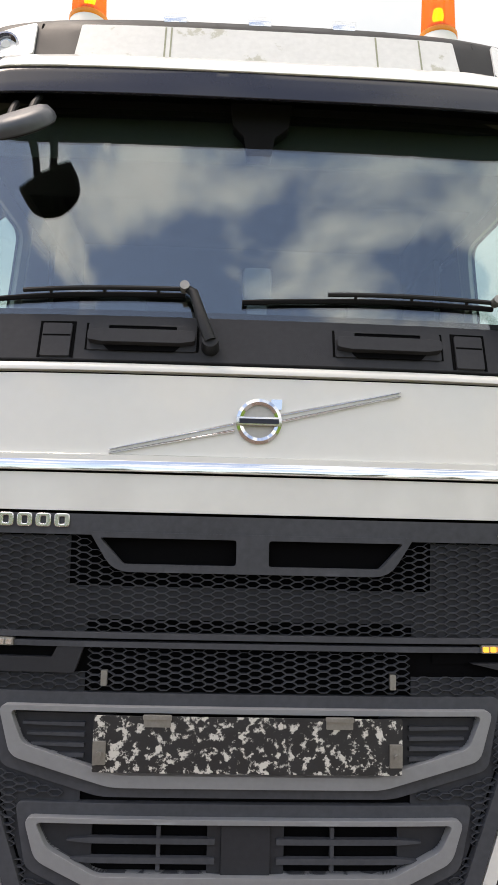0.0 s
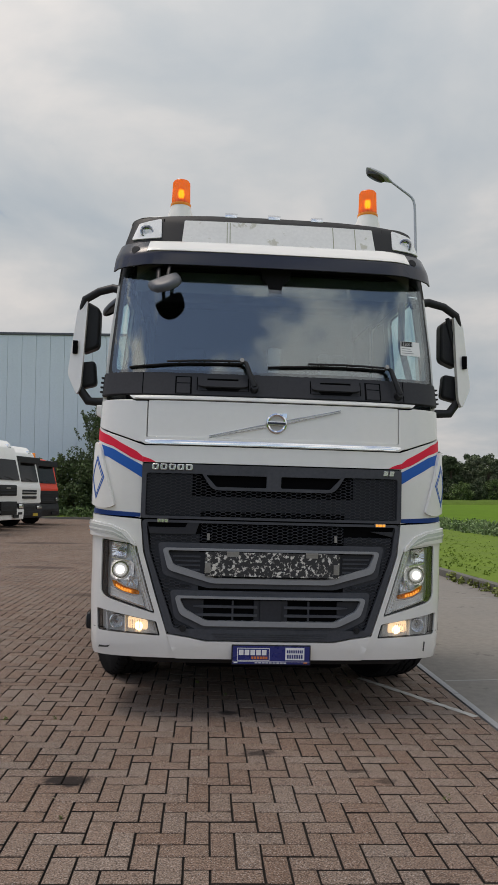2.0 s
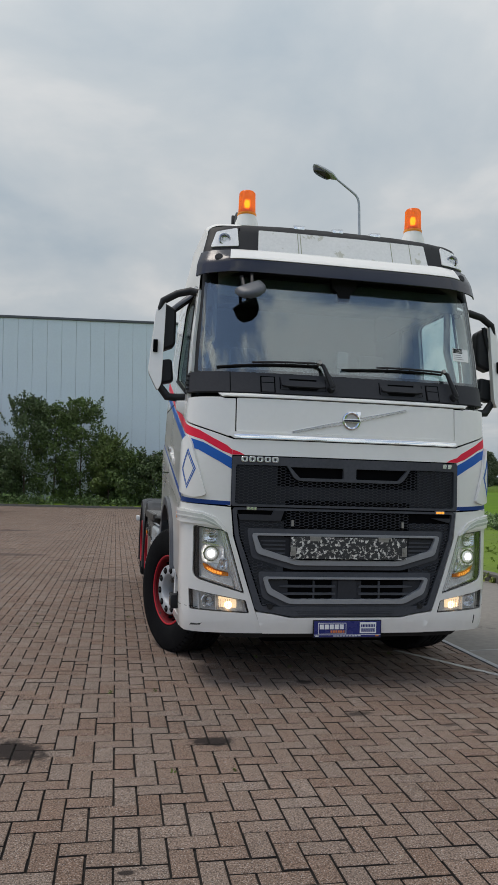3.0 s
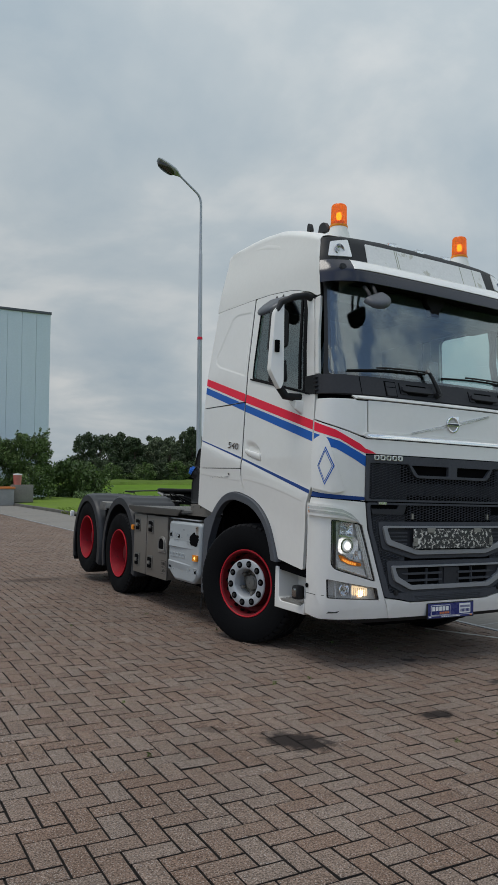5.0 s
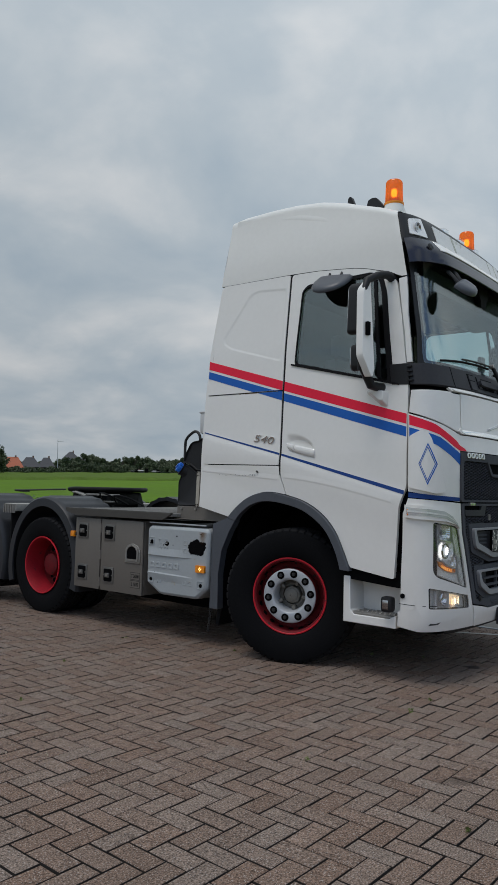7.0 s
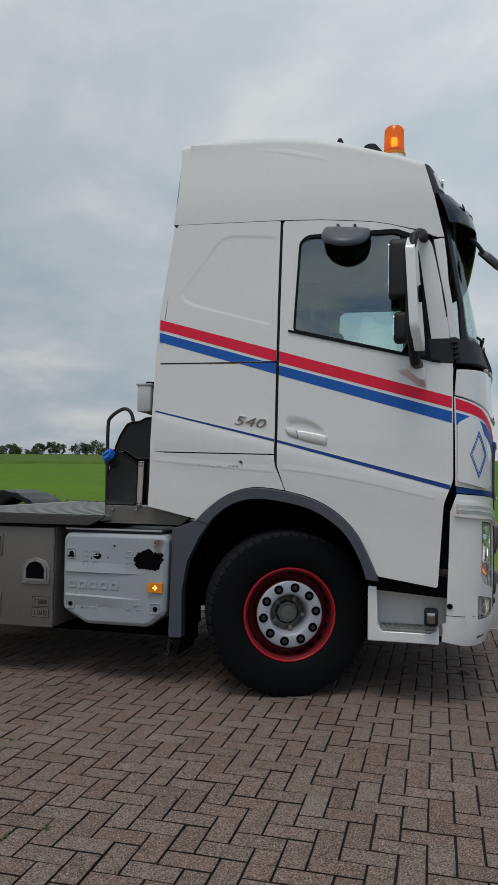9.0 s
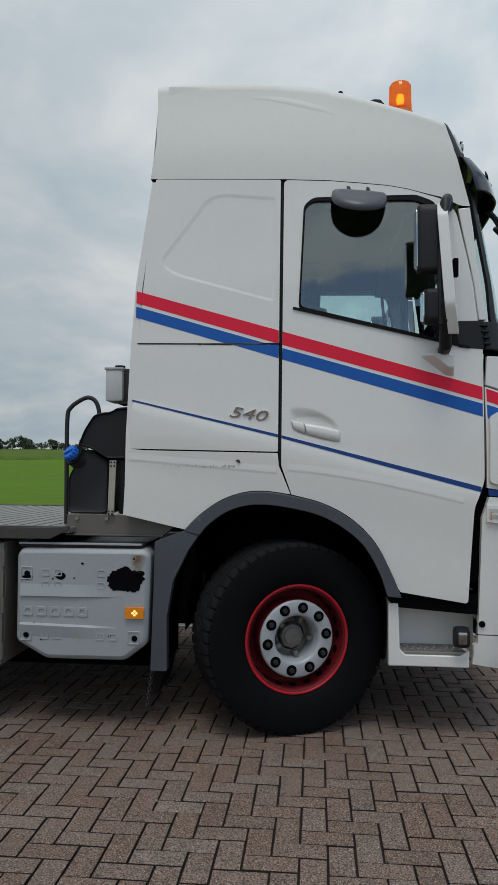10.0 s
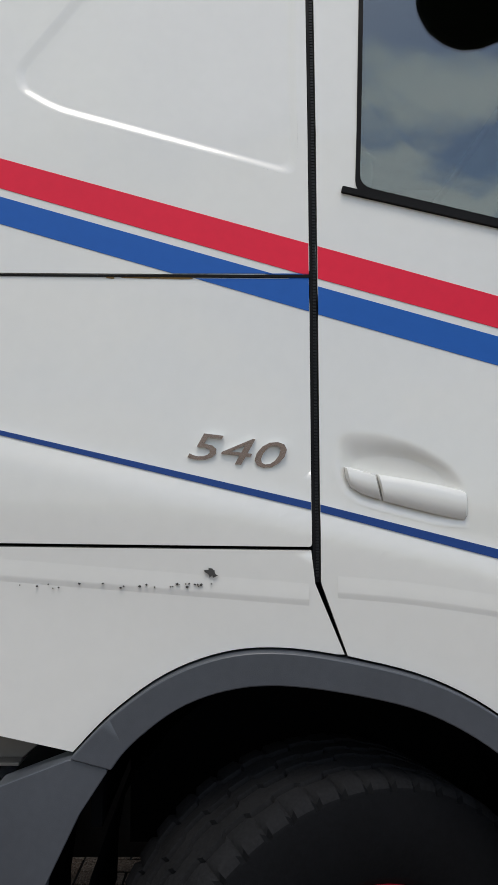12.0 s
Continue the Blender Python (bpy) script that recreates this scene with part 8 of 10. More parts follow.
        tpart("grab_lip", shell(fillet([(5.395, 0.675), (5.572, 0.675), (5.572, 0.772), (5.546, 0.813), (5.485, 0.832), (5.424, 0.813), (5.395, 0.772)], 0.012), lambda a, b, d: Vector((-1.290 + d, a, b)), 0.014, [fillet([(5.413, 0.693), (5.557, 0.693), (5.557, 0.77), (5.532, 0.806), (5.485, 0.821), (5.438, 0.806), (5.413, 0.77)], 0.01)], (0.2, 0.2), -0.010), STEEL, lk, "", 0.003)
        for dz in (0.69, 0.76):
            for y in (5.384, 5.583):
                tpart("rivet", cyl(bmesh.new(), (-1.288, y, dz), (-1.294, y, dz), 0.006, 0.004, 8), STEEL, lk)
        # dark inside of the opening, painted as a near-black plate
        tpart("grab_void", extrude_yz([(5.415, 0.696), (5.555, 0.696), (5.555, 0.77), (5.53, 0.804), (5.485, 0.819), (5.44, 0.804), (5.415, 0.77)], -1.2935, -1.28, 0.0), VOID, lk)
        for k, tx in enumerate(("T 26000", "L 16190")):
            z = 0.515 - k * 0.078
            tpart("weight_frame", extrude_yz([(5.375, z - 0.018), (5.51, z - 0.018), (5.51, z + 0.052), (5.375, z + 0.052)], -1.2815, -1.279), SEAL, lk)
            tpart("weight_field", extrude_yz([(5.378, z - 0.015), (5.507, z - 0.015), (5.507, z + 0.049), (5.378, z + 0.049)], -1.2825, -1.279), BOXGREY, lk)
            tb = text_bm(tx, 0.036, 0.001, 0, 0.01, 0.62)
            place(tb, Matrix.Translation((-1.2826, 5.4425, z + 0.0)) @ RIGHTSIDE)
            tpart("weight_mark", tb, SEAL, lk)
        tpart("side_marker", boxbm(-1.30, -1.26, 6.395, 6.455, 0.86, 0.92, 0.008), AMBERBODY, None, "amber side marker lamp")
        tpart("marker_arm", boxbm(-1.28, -1.25, 6.37, 6.41, 0.875, 0.905, 0.0), CHASSIS)

# catwalk
EDGE = mat("dark_brown_edge_paint", (0.052, 0.048, 0.042), 0.5, 0, 0.15, 6.0)
DECK = mat("worn_aluminium_deck", (0.27, 0.26, 0.245), 0.5, 0.5, 0.25, 5.0, bump=0.35, bscale=60)
tpart("catwalk", boxbm(-1.29, 1.29, 4.96, 6.52, 1.125, 1.157, 0.004), DECK, None, "worn aluminium catwalk")
for sgn in (-1, 1):
    tpart("catwalk_edge", extrude_yz([(4.955, 1.159), (4.955, 1.146), (5.065, 1.092), (6.36, 1.086), (6.53, 1.128), (6.53, 1.159)], sgn * 1.288, sgn * 1.312), EDGE, None, "", 0.003)
    tpart("catwalk_lip", boxbm(sgn * 1.270, sgn * 1.311, 4.958, 6.525, 1.157, 1.165, 0.003), EDGE)
for k in range(15):
    y = 5.03 + 0.095 * k
    tpart("tread_bar", boxbm(-1.25, 1.25, y - 0.012, y + 0.012, 1.155, 1.161, 0.002), DECK)
bp = tpart("bracket_plate", extrude_yz([(5.013, 1.112), (5.013, 1.228), (4.40, 1.228), (4.36, 1.165), (4.42, 1.112)], -1.165, -1.13), BOXGREY, None, "brown-grey bracket under the reservoir", 0.003)
tpart("bracket_foot", boxbm(-1.20, -1.13, 4.42, 5.013, 1.106, 1.114, 0.002), BOXGREY, bp)
for y in (4.77, 4.95):
    tpart("bolt", cyl(bmesh.new(), (-1.163, y, 1.205), (-1.177, y, 1.205), 0.011, seg=8), STEEL, bp)

# reservoir behind the cab
def moulded(layers):
    """A blow-moulded body: rounded outlines in the y-z plane, one for each step across."""
    bm = bmesh.new()
    rings = [[bm.verts.new((x, y, z)) for y, z in fillet(L, r, 4)] for x, L, r in layers]
    for a, b in zip(rings, rings[1:]):
        for i in range(len(a)):
            bm.faces.new((a[i - 1], a[i], b[i], b[i - 1]))
    bm.faces.new(rings[0])
    bm.faces.new(rings[-1][::-1])
    bmesh.ops.recalc_face_normals(bm, faces=bm.faces[:])
    return bm


def shrink(L, k):
    cy, cz = sum(p[0] for p in L) / len(L), sum(p[1] for p in L) / len(L)
    return [(cy + (y - cy) * k, cz + (z - cz) * k) for y, z in L]


R0 = [(5.012, 1.230), (5.012, 1.455), (4.985, 1.500), (4.960, 1.600), (4.925, 1.622), (4.870, 1.606), (4.815, 1.570), (4.772, 1.545), (4.765, 1.500), (4.765, 1.230)]
rs = tpart("reservoir", moulded([(-1.155, shrink(R0, 0.90), 0.03), (-1.165, shrink(R0, 0.955), 0.03), (-1.158, shrink(R0, 0.985), 0.03), (-1.13, R0, 0.03), (-0.78, R0, 0.03), (-0.75, shrink(R0, 0.95), 0.03)]), BLACK, None, "black plastic reservoir with blue cap")
R1 = [(4.962, 1.640), (4.925, 1.735), (4.868, 1.826), (4.830, 1.842), (4.755, 1.850), (4.720, 1.874), (4.640, 1.880), (4.640, 1.560), (4.772, 1.556), (4.812, 1.582), (4.872, 1.618), (4.930, 1.634)]
tpart("air_intake", moulded([(-1.148, shrink(R1, 0.86), 0.02), (-1.165, shrink(R1, 0.93), 0.02), (-1.155, shrink(R1, 0.98), 0.02), (-1.12, R1, 0.02), (-0.62, R1, 0.02), (-0.60, shrink(R1, 0.95), 0.02)]), BLACK, rs)
tpart("intake_pipe", boxbm(-1.13, -0.6, 4.60, 4.715, 1.23, 1.56, 0.02), BLACK, rs)
ca, cb = Vector((-1.10, 4.945, 1.545)), Vector((-1.155, 4.985, 1.585))
ax_ = (cb - ca).normalized()
tpart("filler_neck", cyl(bmesh.new(), ca, cb, 0.068, 0.060, 28), BLACK, rs)
tpart("neck_collar", cyl(bmesh.new(), cb - ax_ * 0.012, cb, 0.066, 0.066, 28), SEAL, rs)
cap = tpart("filler_cap", cyl(bmesh.new(), cb, cb + ax_ * 0.040, 0.044, 0.040, 28), BLUECAP, rs, "bright blue ribbed filler cap")
ori = ax_.to_track_quat("Z", "Y").to_matrix().to_4x4()
for k in range(12):
    an = 2 * math.pi * k / 12
    tpart("cap_rib", box(bmesh.new(), -0.005, 0.005, 0.038, 0.048, 0.004, 0.038, 0.003, Matrix.Translation(cb) @ ori @ Matrix.Rotation(an, 4, "Z")), BLUECAP, cap)
tpart("cap_grip", box(bmesh.new(), -0.034, 0.034, -0.009, 0.009, 0.038, 0.052, 0.004, Matrix.Translation(cb) @ ori @ Matrix.Rotation(0.5, 4, "Z")), BLUECAP, cap)
STRAP = mat("beige_strap", (0.42, 0.39, 0.33), 0.5, 0.2, 0.15, 20.0)
tpart("strap", extrude_yz([(4.725, 1.228), (4.763, 1.228), (4.755, 1.552), (4.715, 1.552)], -1.182, -1.168, 0.0), STRAP, rs, "beige metal strap", 0.002)
for q in (0.02, 0.07, 0.90, 0.97):
    for e in (-0.010, 0.010):
        tpart("strap_rivet", cyl(bmesh.new(), (-1.180, 4.744 - 0.009 * q + e, 1.228 + 0.324 * q), (-1.186, 4.744 - 0.009 * q + e, 1.228 + 0.324 * q), 0.005, seg=8), SEAL, rs)
bm = tube(bmesh.new(), flow([(-1.02, 5.066, 1.16), (-1.02, 5.070, 1.45), (-1.02, 5.073, 1.80), (-1.02, 5.052, 1.882), (-1.02, 4.972, 1.938), (-1.02, 4.926, 1.943), (-1.02, 4.890, 1.915), (-1.02, 4.872, 1.86), (-1.02, 4.868, 1.80)], 4), 0.0135, 12)
tpart("hand_rail", bm, CHASSIS, None, "dark bent hand rail")
wb = tpart("washer_box", boxbm(-1.10, -0.92, 4.705, 4.815, 1.915, 2.115, 0.02), mat("grey_white_box", (0.55, 0.56, 0.56), 0.5, 0, 0.08, 6.0), None, "small white box on the cab rear wall")
tpart("box_lid", boxbm(-1.105, -0.915, 4.700, 4.820, 2.108, 2.124, 0.006), mat("grey_box_lid", (0.42, 0.42, 0.42), 0.5), wb)
tpart("box_cap", cyl(bmesh.new(), (-1.03, 4.74, 2.12), (-1.03, 4.74, 2.142), 0.032, seg=18), BLACK, wb)
tpart("box_bracket", boxbm(-1.07, -0.93, 4.60, 4.708, 1.90, 2.12, 0.01), CHASSIS, wb)
tpart("bracket_shelf", boxbm(-1.09, -0.93, 4.60, 4.74, 1.900, 1.914, 0.004), CHASSIS, wb)

# rear mudguards
def rear_guard(sgn, y):
    bm = bmesh.new()
    prev = None
    for k in range(81):
        an = math.pi * (-0.10 + 1.20 * k / 80)
        c, s_ = math.cos(an), math.sin(an)
        rib = 0.010 * (k % 5 in (0, 1) and s_ > 0.5)
        pr = [(0.62, 0.0), (0.62, -0.024), (1.19, -0.024), (1.215, -0.0241), (1.25, -0.018), (1.27, 0.0), (1.275, 0.085), (1.255, 0.085), (1.25, 0.02), (0.62, 0.02)]
        cur = []
        for u, d in pr:
            ry, rz = 0.635 - d + (rib if d == -0.024 else 0), 0.735 - d + (rib if d == -0.024 else 0)
            cur.append(bm.verts.new((sgn * u, y + c * ry, 0.51 + s_ * rz)))
        if prev:
            for j in range(len(pr)):
                bm.faces.new((prev[j], prev[(j + 1) % len(pr)], cur[(j + 1) % len(pr)], cur[j]))
        prev = cur
    bmesh.ops.recalc_face_normals(bm, faces=bm.faces[:])
    return tpart("rear_mudguard", bm, GUARD, None, "black ribbed mudguard over the rear wheels")


for sgn in (-1, 1):
    for y in (A2, A3):
        rear_guard(sgn, y)
    tpart("guard_filler", boxbm(sgn * 0.7, sgn * 1.25, (A2 + A3) / 2 - 0.13, (A2 + A3) / 2 + 0.13, 1.08, 1.17, 0.02), mat("ribbed_pale_filler", (0.30, 0.29, 0.26), 0.7, 0, 0.2, 30.0), None, "pale ribbed filler between mudguards")
    for k in range(7):
        y = (A2 + A3) / 2 - 0.11 + 0.035 * k
        tpart("filler_rib", boxbm(sgn * 1.245, sgn * 1.262, y - 0.006, y + 0.006, 1.06, 1.165, 0.0), mat("rib_grey", (0.22, 0.21, 0.19), 0.7), None)
    tpart("guard_flap", boxbm(sgn * 0.66, sgn * 1.25, A3 + 0.60, A3 + 0.63, 0.24, 0.80, 0.006), SEAL)
    tpart("guard_flap", boxbm(sgn * 0.66, sgn * 1.22, (A2 + A3) / 2 - 0.012, (A2 + A3) / 2 + 0.012, 0.42, 1.1, 0.006), SEAL)
    lp = tpart("outline_lamp", boxbm(sgn * 1.27, sgn * 1.33, A3 + 0.62, A3 + 0.68, 0.90, 0.99, 0.02), PAPER, None, "round white outline lamp on a rubber arm")
    tpart("lamp_arm", tube(bmesh.new(), [(sgn * 1.0, A3 + 0.60, 0.86), (sgn * 1.2, A3 + 0.64, 0.90), (sgn * 1.29, A3 + 0.65, 0.93)], 0.014, 8), SEAL, lp)
tpart("rear_beam", boxbm(-1.1, 1.1, 9.0, 9.08, 0.55, 0.70, 0.02), CHASSIS)

# fifth wheel
GREASE = mat("greasy_black_iron", (0.008, 0.008, 0.008), 0.6, 0.0, 0.4, 9.0, bump=0.2, bscale=50, spec=0.25)
FY = 7.42
bm = bmesh.new()
pts = []
for k in range(48):
    an = 2 * math.pi * k / 48
    pts.append((0.52 * math.cos(an), FY + 0.48 * math.sin(an)))
pts = [p for p in pts if not (p[1] > FY + 0.1 and abs(p[0]) < 0.17)]
lay = [[bm.verts.new((x * k, FY + (y - FY) * k, z - 0.03 * max(0.0, (y - FY)))) for x, y in pts] for k, z in ((0.90, 1.325), (0.97, 1.335), (1.0, 1.348), (1.0, 1.372), (0.975, 1.385))]
for r0, r1 in zip(lay, lay[1:]):
    for k in range(len(pts)):
        bm.faces.new((r0[k - 1], r0[k], r1[k], r1[k - 1]))
bm.faces.new(lay[-1])
bm.faces.new(lay[0][::-1])
bmesh.ops.recalc_face_normals(bm, faces=bm.faces[:])
fw = tpart("fifth_wheel", bm, GREASE, None, "black greasy fifth wheel coupling plate", 0.006)
for u in (-0.36, 0.36):
    tpart("pedestal", extrude_yz([(FY - 0.34, 1.0), (FY + 0.34, 1.0), (FY + 0.20, 1.20), (FY + 0.16, 1.32), (FY - 0.16, 1.32), (FY - 0.20, 1.20)], u - 0.06, u + 0.06, 0.03), GREASE, fw, "", 0.008)
    tpart("pivot", cyl(bmesh.new(), (u - 0.09, FY, 1.255), (u + 0.09, FY, 1.255), 0.055, seg=20), GREASE, fw)
tpart("lock_housing", boxbm(-0.26, 0.26, FY - 0.30, FY + 0.16, 1.16, 1.32, 0.03), GREASE, fw)
tpart("mounting_plate", boxbm(-0.62, 0.62, FY - 0.62, FY + 0.62, 1.0, 1.035, 0.004), GREASE, fw)
for y in (-0.5, -0.3, 0.3, 0.5):
    for u in (-0.5, 0.5):
        tpart("bolt", cyl(bmesh.new(), (u, FY + y, 1.03), (u, FY + y, 1.055), 0.018, seg=6), GREASE, fw)
tpart("lock_rod", tube(bmesh.new(), [(-0.42, FY - 0.02, 1.305), (-0.56, FY - 0.06, 1.318), (-0.57, FY - 0.27, 1.275)], 0.016, 8), STEEL, fw)
tpart("lock_lever", tube(bmesh.new(), [(-0.42, FY + 0.08, 1.285), (-0.52, FY + 0.04, 1.318), (-0.56, FY - 0.24, 1.296)], 0.012, 8), STEEL, fw)
tpart("lock_bar", boxbm(-0.55, -0.525, FY - 0.84, FY - 0.24, 1.284, 1.306, 0.004), STEEL, fw)
tpart("grease_bar", boxbm(-0.52, -0.44, FY - 0.70, FY - 0.10, 1.205, 1.222, 0.004), STEEL, fw)
bm = tube(bmesh.new(), flow([(-0.45, FY + 0.28, 1.345), (-0.55, FY + 0.55, 1.335), (-0.60, FY + 0.95, 1.320), (-0.62, FY + 1.12, 1.318), (-0.58, FY + 1.17, 1.312), (-0.53, FY + 1.10, 1.305), (-0.55, FY + 0.92, 1.308)], 3), 0.010, 8)
tpart("release_handle", bm, CHASSIS, fw)
for dy, rise_ in ((-0.15, 0.0), (0.1, 0.03)):
    tpart("cable", tube(bmesh.new(), flow([(-0.45, FY - 0.55 + dy, 1.20), (-0.62, FY - 0.70 + dy, 1.29 + rise_), (-0.52, FY - 0.82 + dy, 1.27), (-0.32, FY - 0.86 + dy, 1.18)], 3), 0.010, 8), SEAL, fw)

# roof aerial fins behind the near beacon
for y, w, z, top in ((3.375, 0.035, 3.885, 3.968), (3.14, 0.085, 3.81, 3.905)):
    tpart("aerial_fin", extrude_yz([(y - w, z), (y + w, z), (y + w * 0.7, top - 0.012), (y + w * 0.3, top), (y - w * 0.2, top - 0.004), (y - w * 0.75, z + 0.035)], -0.80, -0.76, 0.01), BLACK, None, "small black roof aerial fin", 0.006)


# ---- surroundings ----
LEAF = mat("shrub_leaves", (0.078, 0.125, 0.028), 0.6, 0, 0.45, 1.5, island=0.9)
SHRUBDARK = mat("deep_green_shrub_leaves", (0.055, 0.090, 0.026), 0.6, 0, 0.45, 1.5, island=0.9)
LEAFDARK = mat("dark_tree_leaves", (0.044, 0.068, 0.024), 0.65, 0, 0.4, 0.5, island=0.8)
LEAFGREY = mat("willow_leaves", (0.095, 0.120, 0.060), 0.65, 0, 0.4, 0.5, island=0.8)
BARK = mat("bark", (0.09, 0.07, 0.05), 0.9, 0, 0.3, 6.0, bump=0.5, bscale=30)
WEED = mat("weeds", (0.085, 0.14, 0.04), 0.8, 0, 0.4, 1.0, island=0.9)
GALV = mat("galvanised_steel", (0.36, 0.38, 0.40), 0.45, 0.5, 0.12, 3.0)


def leaf_mesh(name, centres, size, material, rng, per=60, flat=0.9):
    """Leaves scattered in uneven clumps: each centre is (x, y, z, radius)."""
    tot = len(centres) * per
    V = np.empty((tot * 4, 3), dtype=np.float32)
    g = np.random.RandomState(rng)
    c = np.repeat(np.array(centres, dtype=np.float32), per, axis=0)
    d = g.normal(size=(tot, 3)).astype(np.float32)
    d /= np.linalg.norm(d, axis=1)[:, None]
    r = g.uniform(0.35, 1.0, tot).astype(np.float32) ** 0.6
    p = c[:, :3] + d * (c[:, 3] * r)[:, None] * np.array([1, 1, flat], dtype=np.float32)
    a = g.normal(size=(tot, 3)).astype(np.float32)
    a /= np.linalg.norm(a, axis=1)[:, None]
    b = np.cross(a, g.normal(size=(tot, 3)).astype(np.float32))
    b /= np.linalg.norm(b, axis=1)[:, None]
    s = (size * g.uniform(0.6, 1.3, tot)).astype(np.float32)[:, None]
    V[0::4] = p - a * s
    V[1::4] = p + b * s * 0.5
    V[2::4] = p + a * s
    V[3::4] = p - b * s * 0.5
    me = bpy.data.meshes.new(name)
    me.vertices.add(tot * 4)
    me.vertices.foreach_set("co", V.ravel())
    me.loops.add(tot * 4)
    me.loops.foreach_set("vertex_index", np.arange(tot * 4, dtype=np.int32))
    me.polygons.add(tot)
    me.polygons.foreach_set("loop_start", np.arange(0, tot * 4, 4, dtype=np.int32))
    me.update(calc_edges=True)
    me.materials.append(material)
    return me


def tree(name, label, x, y, z, h, w, seed, material, leaf=0.35, clumps=40, per=70, trunk=0.25, low=0.12, group=""):
    rng = random.Random(seed)
    t = thing(name, label, "tree" if trunk > 0.1 else "bush", pose(x, y, z), group)
    bm = bmesh.new()
    tube(bm, [(0, 0, -0.2), (rng.uniform(-0.1, 0.1), 0, h * 0.25), (rng.uniform(-0.3, 0.3), 0.1, h * 0.55), (0, 0, h * 0.85)], [trunk, trunk * 0.8, trunk * 0.5, trunk * 0.15], 8)
    cs = []
    for k in range(clumps):
        f = low + (0.97 - low) * ((k + 0.5) / clumps) ** 0.9
        env = math.sin(math.pi * min(1.0, (f - low * 0.6) / (1.04 - low * 0.6)) ** 0.75) ** 0.6
        an = rng.uniform(0, 2 * math.pi)
        rr = w * 0.5 * env * math.sqrt(rng.uniform(0.15, 1.0)) * rng.uniform(0.8, 1.12)
        cr = w * rng.uniform(0.09, 0.17)
        cs.append((math.cos(an) * rr, math.sin(an) * rr, h * f, cr))
        if k % 3 == 0:
            tube(bm, [(0, 0, h * f * 0.7), (math.cos(an) * rr * 0.5, math.sin(an) * rr * 0.5, h * f * 0.9), (math.cos(an) * rr, math.sin(an) * rr, h * f)], [trunk * 0.3, trunk * 0.2, trunk * 0.06], 5)
    part("trunk", bm, BARK, t)
    o = new("crown", leaf_mesh("crown", cs, leaf, material, seed, per))
    o.parent = t
    return t


def ground_z(x, y):
    if x <= GUTTER:
        return -max(x, -26) * math.sin(radians(SLOPE))
    return GZ if x < 4.5 else 0.1


# shrubs in front of the warehouse
rngs = random.Random(21)
LEAFPALE = mat("sunlit_shrub_leaves", (0.105, 0.150, 0.035), 0.6, 0, 0.4, 1.2, island=0.9)


def shrub(x, y, z, h, w, seed, material, shoots):
    """A shrub with fine leaves, and thin shoots that stand out of its crown."""
    t = tree("bush", "dense dark green shrub with loose shoots against the warehouse", x, y, z, h, w, seed, material, 0.095, 62, 165, 0.06, 0.03, "shrubs by the warehouse")
    rng = random.Random(seed + 1)
    bm = bmesh.new()
    cs = []
    for k in range(shoots):
        an, f = rng.uniform(0, 2 * math.pi), rng.uniform(0.72, 0.95)
        rr = w * 0.46 * math.sqrt(max(0.0, 1.0 - f)) * rng.uniform(0.4, 1.6)
        p = Vector((math.cos(an) * rr, math.sin(an) * rr, h * f))
        d = Vector((math.cos(an) * 0.45 + rng.uniform(-0.3, 0.3), math.sin(an) * 0.45, rng.uniform(0.7, 1.2))).normalized()
        n = rng.uniform(0.5, 1.15)
        q = p + d * n + Vector((0, 0, -0.1))
        tube(bm, [p, p + d * n * 0.55, q], [0.014, 0.010, 0.004], 4)
        for i in range(7):
            c = p.lerp(q, i / 6)
            cs.append((c.x, c.y, c.z, 0.16 - 0.014 * i))
    part("shoot", bm, BARK, t)
    o = new("shoot_leaves", leaf_mesh("shoot_leaves", cs, 0.075, material, seed + 2, 9))
    o.parent = t
    return t


x = -30.0
while x < 8.2:
    if -7.8 < x < -3.0:
        h, w = rngs.uniform(6.6, 7.5), rngs.uniform(3.4, 4.2)
    elif -3.0 < x < -0.7:
        h, w = rngs.uniform(4.4, 5.0), rngs.uniform(2.4, 3.0)
    else:
        h, w = rngs.uniform(3.2, 4.0), rngs.uniform(2.8, 3.8)
    shrub(x, 46.2 + rngs.uniform(-0.7, 0.7), ground_z(x, 46) + 0.1, h, w * 1.1, int(x * 10 + 900), rngs.choice((LEAF, LEAF, LEAFPALE, SHRUBDARK)), 26)
    x += w * 0.5
def weeds(name, label, pts, seed, size, per, material=WEED):
    o = new(name, leaf_mesh(name, pts, size, material, seed, per, 1.3))
    return tagged(o, label, "weeds", kind="stuff")


weeds("weeds", "rough green weeds under the shrubs", [(q, 43.7 + rngs.uniform(-0.2, 0.6), ground_z(q, 44) + 0.25, rngs.uniform(0.2, 0.5)) for q in [rngs.uniform(-30, 6.5) for _ in range(170)]], 5, 0.11, 40)
weeds("weeds", "tall weeds and reeds along the ditch", [(rngs.uniform(10.5, 12.2), q, 0.22, rngs.uniform(0.16, 0.34)) for q in [rngs.uniform(12, 85) for _ in range(620)]], 6, 0.075, 46, mat("grey_green_reeds", (0.15, 0.215, 0.085), 0.8, 0, 0.4, 1.0, island=0.9))
weeds("weeds", "small weeds growing along the kerb", [(4.40 - abs(rngs.gauss(0, 0.06)), q, GZ + 0.04, rngs.uniform(0.03, 0.11)) for q in [rngs.uniform(3, 30) for _ in range(110)]], 7, 0.035, 34, mat("yellow_green_weeds", (0.16, 0.19, 0.04), 0.8, 0, 0.4, 1.0, island=0.8))
